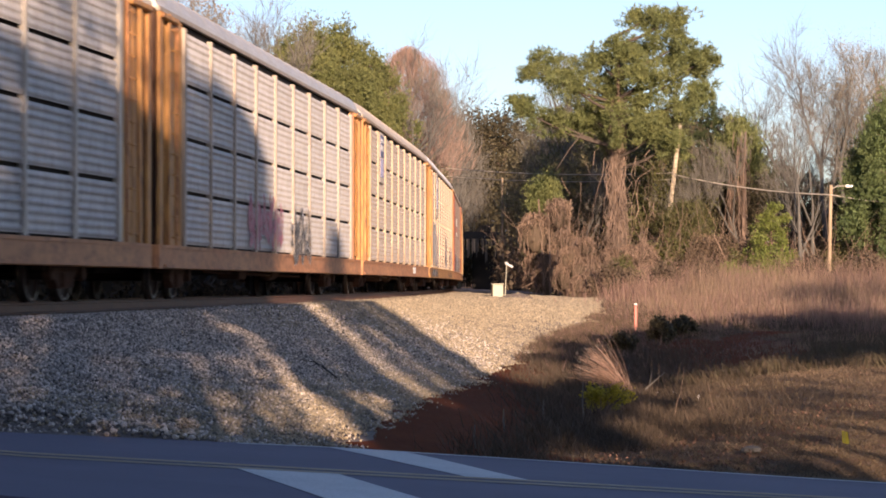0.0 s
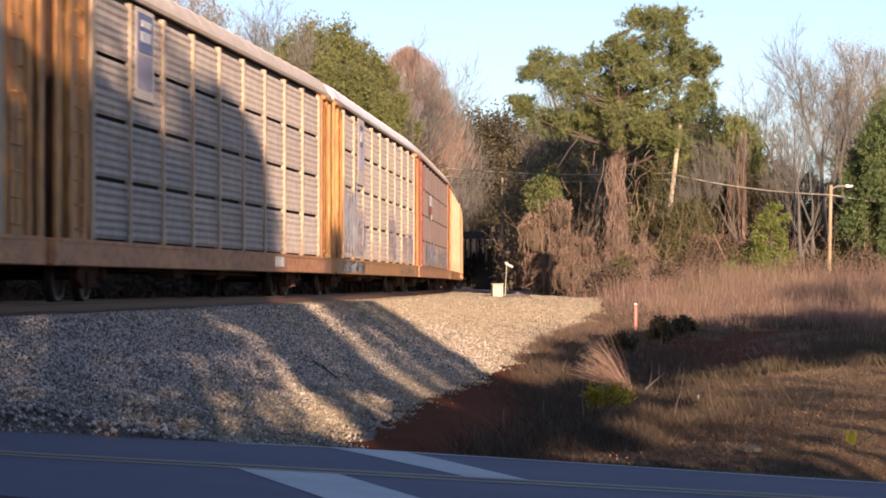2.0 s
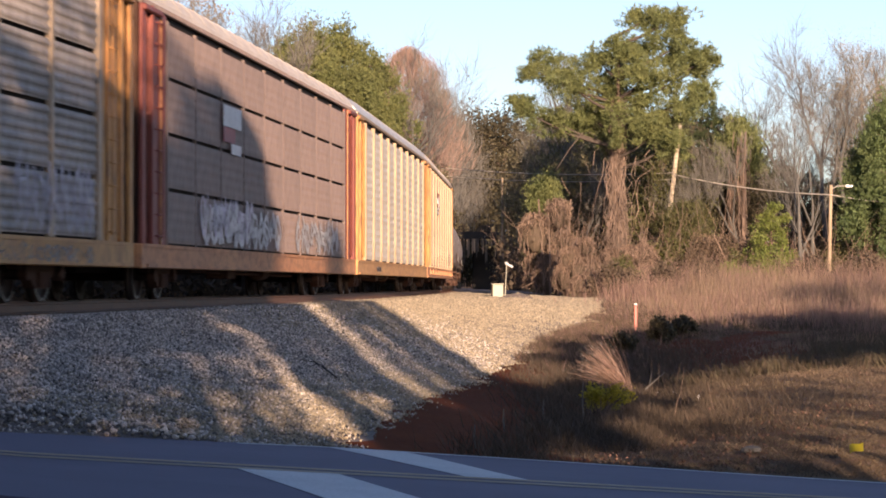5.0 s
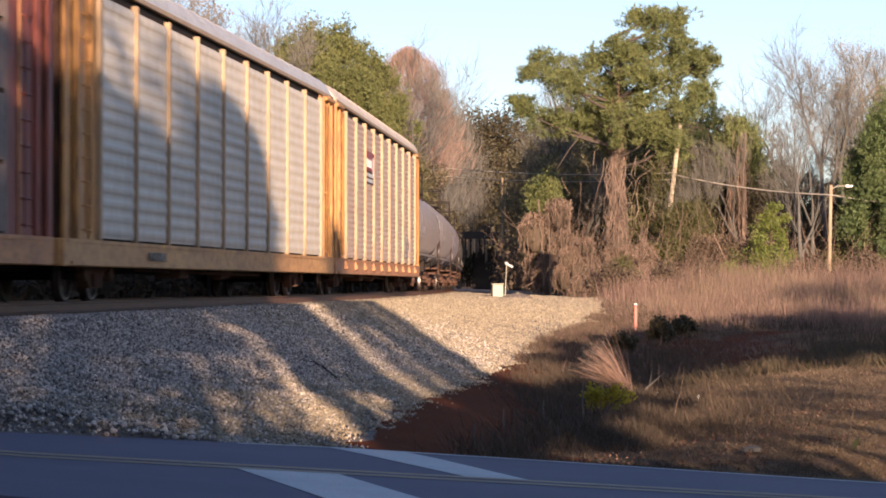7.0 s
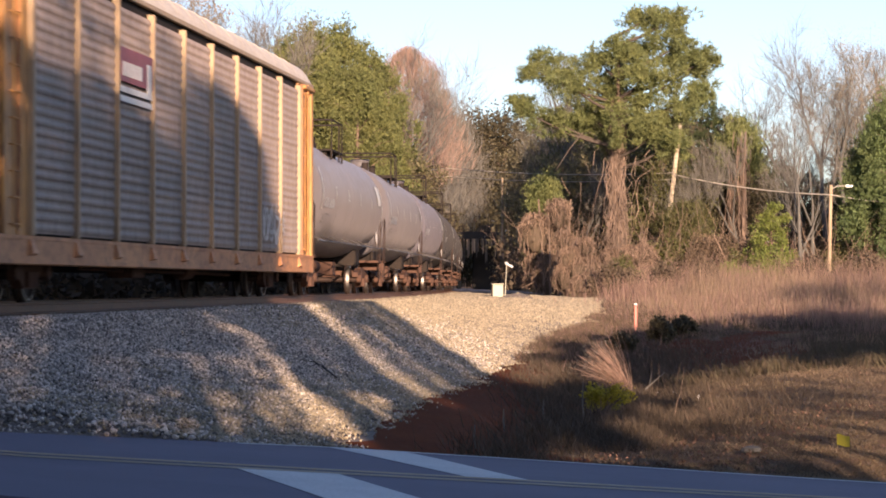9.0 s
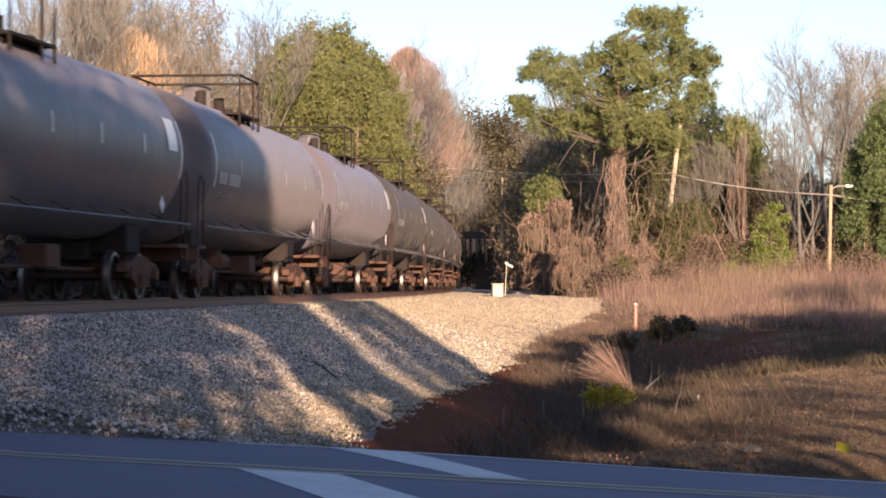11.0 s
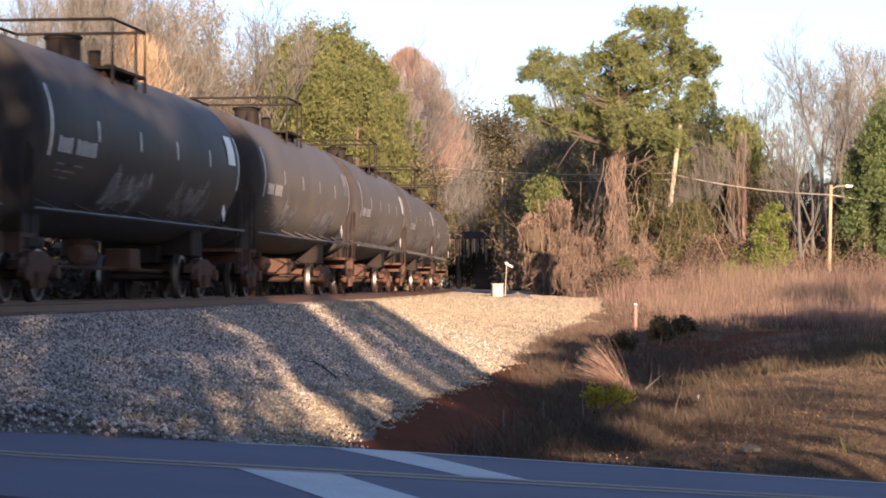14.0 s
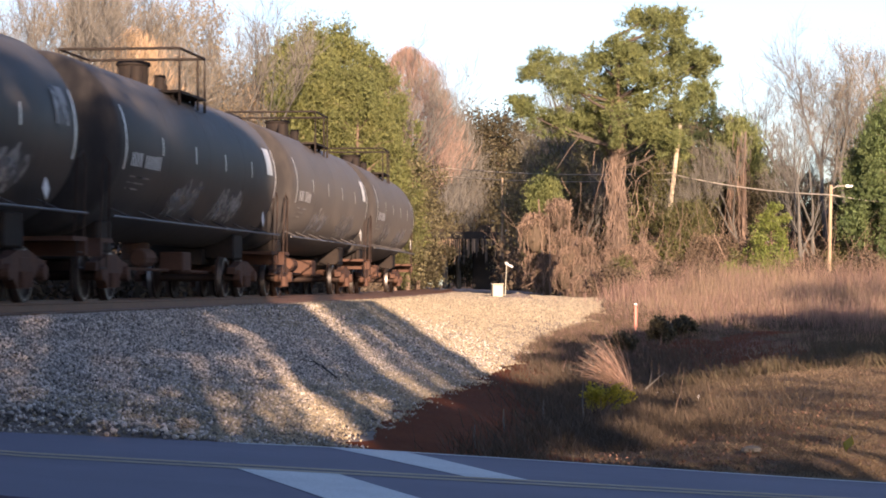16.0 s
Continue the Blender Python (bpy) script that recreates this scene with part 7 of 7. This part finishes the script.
def poles_and_wires():
    y = 158.0
    xa, za = at(1205, y, 212)
    xb, zb = at(1180, y, 420)
    base = gz(xb, y)
    k = (zb - base) / (za - zb)
    t = thing("utility_pole", "leaning weathered wooden utility pole", "utility pole", m=pose(xb - (xa - xb) * k, y, base))
    dx = xa - (xb - (xa - xb) * k)
    part("pole", Geo().tube([(0, 0, -0.2), (dx * 0.5, 0, (za - base) * 0.5), (dx, 0, za - base)], [0.17, 0.15, 0.12], 8), M_pale_pole, t)
    y2 = 150.0
    x, ztop = at(1471, y2, 328)
    b = gz(x, y2)
    t = thing("street_lamp", "old wooden pole with a curved lamp arm and pale lamp head", "street lamp", m=pose(x, y2, b))
    part("pole", Geo().tube([(-0.15, 0, -0.2), (0, 0, ztop - b)], [0.12, 0.1], 8), M_pole, t)
    arm = (1500 - 1471) / F_PX * y2
    part("arm", Geo().tube([(0, 0, ztop - b - 0.25), (arm * 0.4, 0, ztop - b - 0.05), (arm, 0, ztop - b - 0.05)], 0.03, 6), M_wire, t)
    part("lamp_head", Geo().box(arm - 0.12, arm + 0.32, -0.12, 0.12, ztop - b - 0.14, ztop - b + 0.03, 0.04), M_lens, t)

    def wire(pts, r):
        q = []
        for (pxa, pya, ya), (pxb, pyb, yb) in zip(pts, pts[1:]):
            a, b = at(pxa, ya, pya), at(pxb, yb, pyb)
            for i in range(8):
                s = i / 8
                q.append((a[0] + (b[0] - a[0]) * s, ya + (yb - ya) * s, a[1] + (b[1] - a[1]) * s - 0.25 * 4 * s * (1 - s)))
        a = at(pts[-1][0], pts[-1][2], pts[-1][1])
        q.append((a[0], pts[-1][2], a[1]))
        tagged(new("overhead_wire", Geo().tube(q, r, 4).mesh("overhead_wire", M_wire)), "thin sagging overhead wire between poles", "cable", "overhead wires")

    wire([(1192, 309, 157.8), (1471, 345, 149.9), (1700, 360, 149)], 0.035)
    wire([(1192, 306, 157.8), (790, 298, 170), (600, 300, 190)], 0.025)
    wire([(1190, 318, 157.8), (790, 312, 170), (600, 315, 190)], 0.018)
    # thin trunk-like pole left of the pine
    x, zt = at(889, 190.0, 315)
    b = gz(x, 190)
    t = thing("utility_pole", "distant thin wooden pole beside the railway", "utility pole", m=pose(x, 190, b))
    part("pole", Geo().tube([(0, 0, -0.2), (0, 0, zt - b)], [0.12, 0.09], 7), M_pole, t)


poles_and_wires()


M_slat = surface("brown_slat_wood", (0.19, 0.125, 0.08), (0.25, 0.17, 0.11), (0.09, 0.06, 0.04), 1.2, 14, 0.9, 0.5, 0.01, stretch=(1, 1, 0.3), vary=0.4)
M_black_timber = surface("black_timber_and_shade", (0.022, 0.019, 0.018), (0.035, 0.03, 0.027), (0.015, 0.013, 0.012), 1.2, 14, 0.9, 0.4, 0.01, spec=0.2)


def timber_bridge():
    """A dark timber bridge over the line, hung with dead creepers."""
    y = 290.0
    xa, z = at(735, y, 412)
    xb = at(926, y)
    t = thing("timber_bridge", "dark old timber bridge across the railway cutting", "bridge", kind="structure")
    rnd = random.Random(17)
    part("deck", Geo().box(xa, xb, y, y + 16, z - 0.75, z + 0.1, 0.03), M_black_timber, t)
    part("edge_beam", Geo().box(xa, xb, y - 0.12, y - 0.005, z - 0.7, z - 0.15, 0.02), M_black_timber, t)
    for k in range(62):
        x = xa + (xb - xa) * (k + rnd.random()) / 62
        hgt = rnd.uniform(1.2, 3.0) if rnd.random() < 0.8 else rnd.uniform(0.4, 1.0)
        part("plank", Geo().box(x - rnd.uniform(0.05, 0.09), x + rnd.uniform(0.03, 0.07), y - 0.07 - 0.004 * (k % 5), y + 0.0, z - 0.75 - hgt, z - 0.72, 0.0), M_slat if rnd.random() < 0.7 else M_timber, t)
    for x in (xa + 0.3, xb - 0.3, xb - 1.6, at(884, y)):
        part("pile", Geo().tube([(x, y + 1, -1.0), (x, y + 1, z - 0.7)], [0.2, 0.18], 8), M_black_timber, t)
    # near-black wall added below the deck in place of the deep shade there
    part("back_wall", Geo().box(at(838, y), xb - 0.2, y + 9, y + 9.4, -0.6, z - 0.76, 0.05), M_black_timber, t)
    part("abutment", Geo().box(xa - 8, xa + 0.6, y + 3, y + 15.5, -0.6, z - 0.76, 0.1), M_black_timber, t)
    # brush and rubbish heaped along the deck
    rng = np.random.default_rng(31)
    n = 2600
    X = rng.uniform(xa, xb + 1, n)
    P = np.stack([X, rng.uniform(y + 0.2, y + 3, n), z + 0.1 + rng.uniform(0, 1, n) ** 1.5 * (0.7 + 0.45 * np.sin(X * 1.3) + 0.25 * np.sin(X * 3.1))], 1)
    v, f = leaves(rng, P, 0.16)
    tagged(part("deck_brush", mesh_np("deck_brush", v, f, M_weed), None, t), kind="stuff")
    for px, py, w, h in ((897, 408, 0.5, 0.28), (912, 411, 0.7, 0.22), (872, 392, 0.35, 0.25)):
        x, zz = at(px, y - 0.2, py)
        tagged(part("pale_scrap", Geo().box(x - w / 2, x + w / 2, y - 0.17, y - 0.13, zz - h / 2, zz + h / 2, 0.02), M_white, t))

timber_bridge()


def road_marks():
    road_stripe("stop_line", [[(3.10, -0.55), (3.25, 0.3), (3.58, 2.72)], [(3.82, -0.45), (3.93, 0.3), (4.12, 2.72)]], M_white_line, "wide white stop line")
    road_stripe("stop_line", [[(1.62, 3.3), (1.80, 5.9), (1.86, 6.8)], [(2.42, 3.3), (2.6, 5.9), (2.66, 6.8)]], M_white_line, "wide white stop line")


road_marks()


M_plant_yellow = surface("bright_yellow_weed", (0.46, 0.38, 0.03), (0.36, 0.31, 0.035), (0.14, 0.15, 0.03), 0.5, 5, 0.6, 0, 0, vary=0.4, island=True, sheer=0.35)


def sedge_clump():
    """The wind-bent clump of reddish grass in the ditch and the small plants round it."""
    y = on_ground(1114, 704)
    x = at(1114, y)
    rng = np.random.default_rng(12)
    t = thing("grass_clump", "wind-bent clump of tall reddish dry grass", "grass clump", m=pose(x, y, gz(x, y)))
    n = 420
    A = np.stack([rng.normal(0, 0.05, n), rng.normal(0, 0.06, n), np.zeros(n)], 1)
    ang, L = rng.normal(0.58, 0.2, n), rng.uniform(0.5, 1.3, n)
    droop, side = rng.uniform(0.2, 0.75, n), rng.normal(0, 0.16, n)
    path = [A]
    for j in range(1, 7):
        bend = ang + droop * (j / 6) ** 1.5
        path.append(path[-1] + np.stack([-np.sin(bend), side, np.cos(bend)], 1) * (L / 6)[:, None])
    B = path[-1]
    v, f = strands(rng, np.stack(path, 1), 0.012)
    tagged(part("stem_mass", mesh_np("stems", v, f, M_clump), None, t), kind="stuff")
    P = B[rng.integers(0, n, 1500)] + rng.normal(size=(1500, 3)) * 0.05
    v, f = leaves(rng, P, 0.012)
    part("seed_head_mass", mesh_np("seed_head_mass", v, f, M_twig), None, t, "pale feathery seed heads")
    y2 = on_ground(1062, 738)
    x2 = at(1062, y2)
    q = bush(71, 0.5, 0.4, "low yellow-green plant in the ditch", M_plant_yellow, 2600, 0.024, "low_plant")
    q.matrix_basis = pose(x2, y2, gz(x2, y2) + 0.02)
    for px, py, s, m in ((1165, 612, 1.0, M_leaf_dark), (1115, 630, 0.75, M_leaf_dark), (1205, 600, 0.8, M_leaf_dark)):
        yy = on_ground(px, py)
        q = bush(int(px), 0.8 * s, 0.62 * s, "dark green shrub in the ditch", m, 2400, 0.05, "shrub")
        xx = at(px, yy)
        q.matrix_basis = pose(xx, yy, gz(xx, yy))
    for px, py, h in ((1033, 748, 0.62), (893, 764, 0.3), (842, 795, 0.28), (963, 745, 0.3)):
        yy = on_ground(px, py)
        xx = at(px, yy)
        s = thing("stake", "thin pale dead stalk standing in the ditch", "stalk", m=pose(xx, yy, gz(xx, yy)))
        part("stem", Geo().tube([(0, 0, -0.05), (-0.02, 0, h * 0.5), (-0.01, 0, h)], [0.012, 0.011, 0.006], 5), M_twig, s)
    yb = on_ground(1126, 705)
    g = thing("dead_branch", "pale forked dead branch lying on the bank", "branch", m=pose(at(1126, yb), yb, gz(at(1126, yb), yb) + 0.02))
    part("limb", Geo().tube([(0, 0, 0), (0.25, 0, 0.22), (0.55, 0.05, 0.48)], [0.022, 0.018, 0.008], 5), M_twig, g)
    part("twig", Geo().tube([(0.25, 0, 0.22), (0.3, 0.02, 0.5)], [0.012, 0.005], 4), M_twig, g)
    return t


def litter():
    """Scraps caught in the weeds."""
    scraps = ((1178, 690, M_oldred, 0.09, "crumpled faded red scrap lying in the weeds"), (1192, 700, M_white, 0.04, "small crumpled white scrap in the grass"), (1163, 702, M_white, 0.05, "small crumpled white scrap in the grass"),
              (1330, 803, M_grey_bark, 0.14, "flat grey piece of dead wood on the bank"), (1236, 708, M_white, 0.03, "small crumpled white scrap in the grass"))
    rnd = random.Random(4)
    for px, py, mat, r, label in scraps:
        y = on_ground(px, py)
        x = at(px, y)
        t = thing("litter_scrap", label, "litter", m=pose(x, y, gz(x, y), 0, 0, rnd.uniform(0, 90)))
        rings = [[(r * k * math.cos(a) * rnd.uniform(0.7, 1.2), r * k * math.sin(a) * rnd.uniform(0.7, 1.2), z) for a in (i * 0.785 for i in range(8))] for k, z in ((0.5, 0.0), (1, 0.03), (0.8, 0.07), (0.3, 0.09))]
        part("body", Geo().skin(rings, True, True), mat, t)


litter()
CLUMP = sedge_clump()
CLUMP_REST = CLUMP.matrix_basis.copy()


def marker_flag():
    y = on_ground(1505, 836)
    x = at(1505, y)
    b = gz(x, y)
    t = thing("marker_flag", "small bright yellow vinyl flag on a wire stake", "marker flag", m=pose(x, y, b))
    h = 0.28 + (HORIZON - 764) / F_PX * y - b
    part("stake", Geo().tube([(0, 0, -0.05), (0, 0, h)], 0.0025, 5), M_limb, t)
    g = Geo()
    rows = []
    for i in range(7):
        k = i / 6
        rows.append([(-0.145 * k, 0.012 * math.sin(k * 5), h - 0.125), (-0.145 * k, 0.012 * math.sin(k * 5 + 0.6), h)])
    g.skin(rows + [[(a, c + 0.003, d) for a, c, d in r] for r in reversed(rows)], closed=True)
    fl = part("flag", g, M_flag, t, "bright yellow vinyl flag")
    return t, fl


FLAG, FLAG_CLOTH = marker_flag()
FLAG_REST = FLAG.matrix_basis.copy()


def stick_on_ballast():
    t = thing("stick", "dark broken stick lying on the ballast", "stick")
    far = np.linspace(20, 60, 8000)

    def lies(px, py, up=0.02):
        """The place on the ballast in a given direction."""
        xs, zs = (px - 784) / F_PX * far, 0.28 - (py - HORIZON) / F_PX * far
        k = int(np.where(zs <= bed_z(offset(xs, far), far))[0][0])
        return (float(xs[k]), float(far[k]), float(zs[k]) + up)

    part("limb", Geo().tube([lies(556, 643), lies(572, 652), lies(585, 663), lies(597, 671)], [0.012, 0.016, 0.02, 0.012], 5), M_dark, t)
    for row in (((556, 643), (546, 641), (538, 648), (534, 656)), ((556, 643), (548, 635), (530, 634), (516, 640)), ((562, 646), (552, 650), (545, 655), (542, 662)), ((540, 636), (528, 642), (520, 648))):
        part("twig", Geo().tube([lies(a, b) for a, b in row], [0.009] + [0.006] * (len(row) - 1), 4), M_dark, t)

stick_on_ballast()

motions()
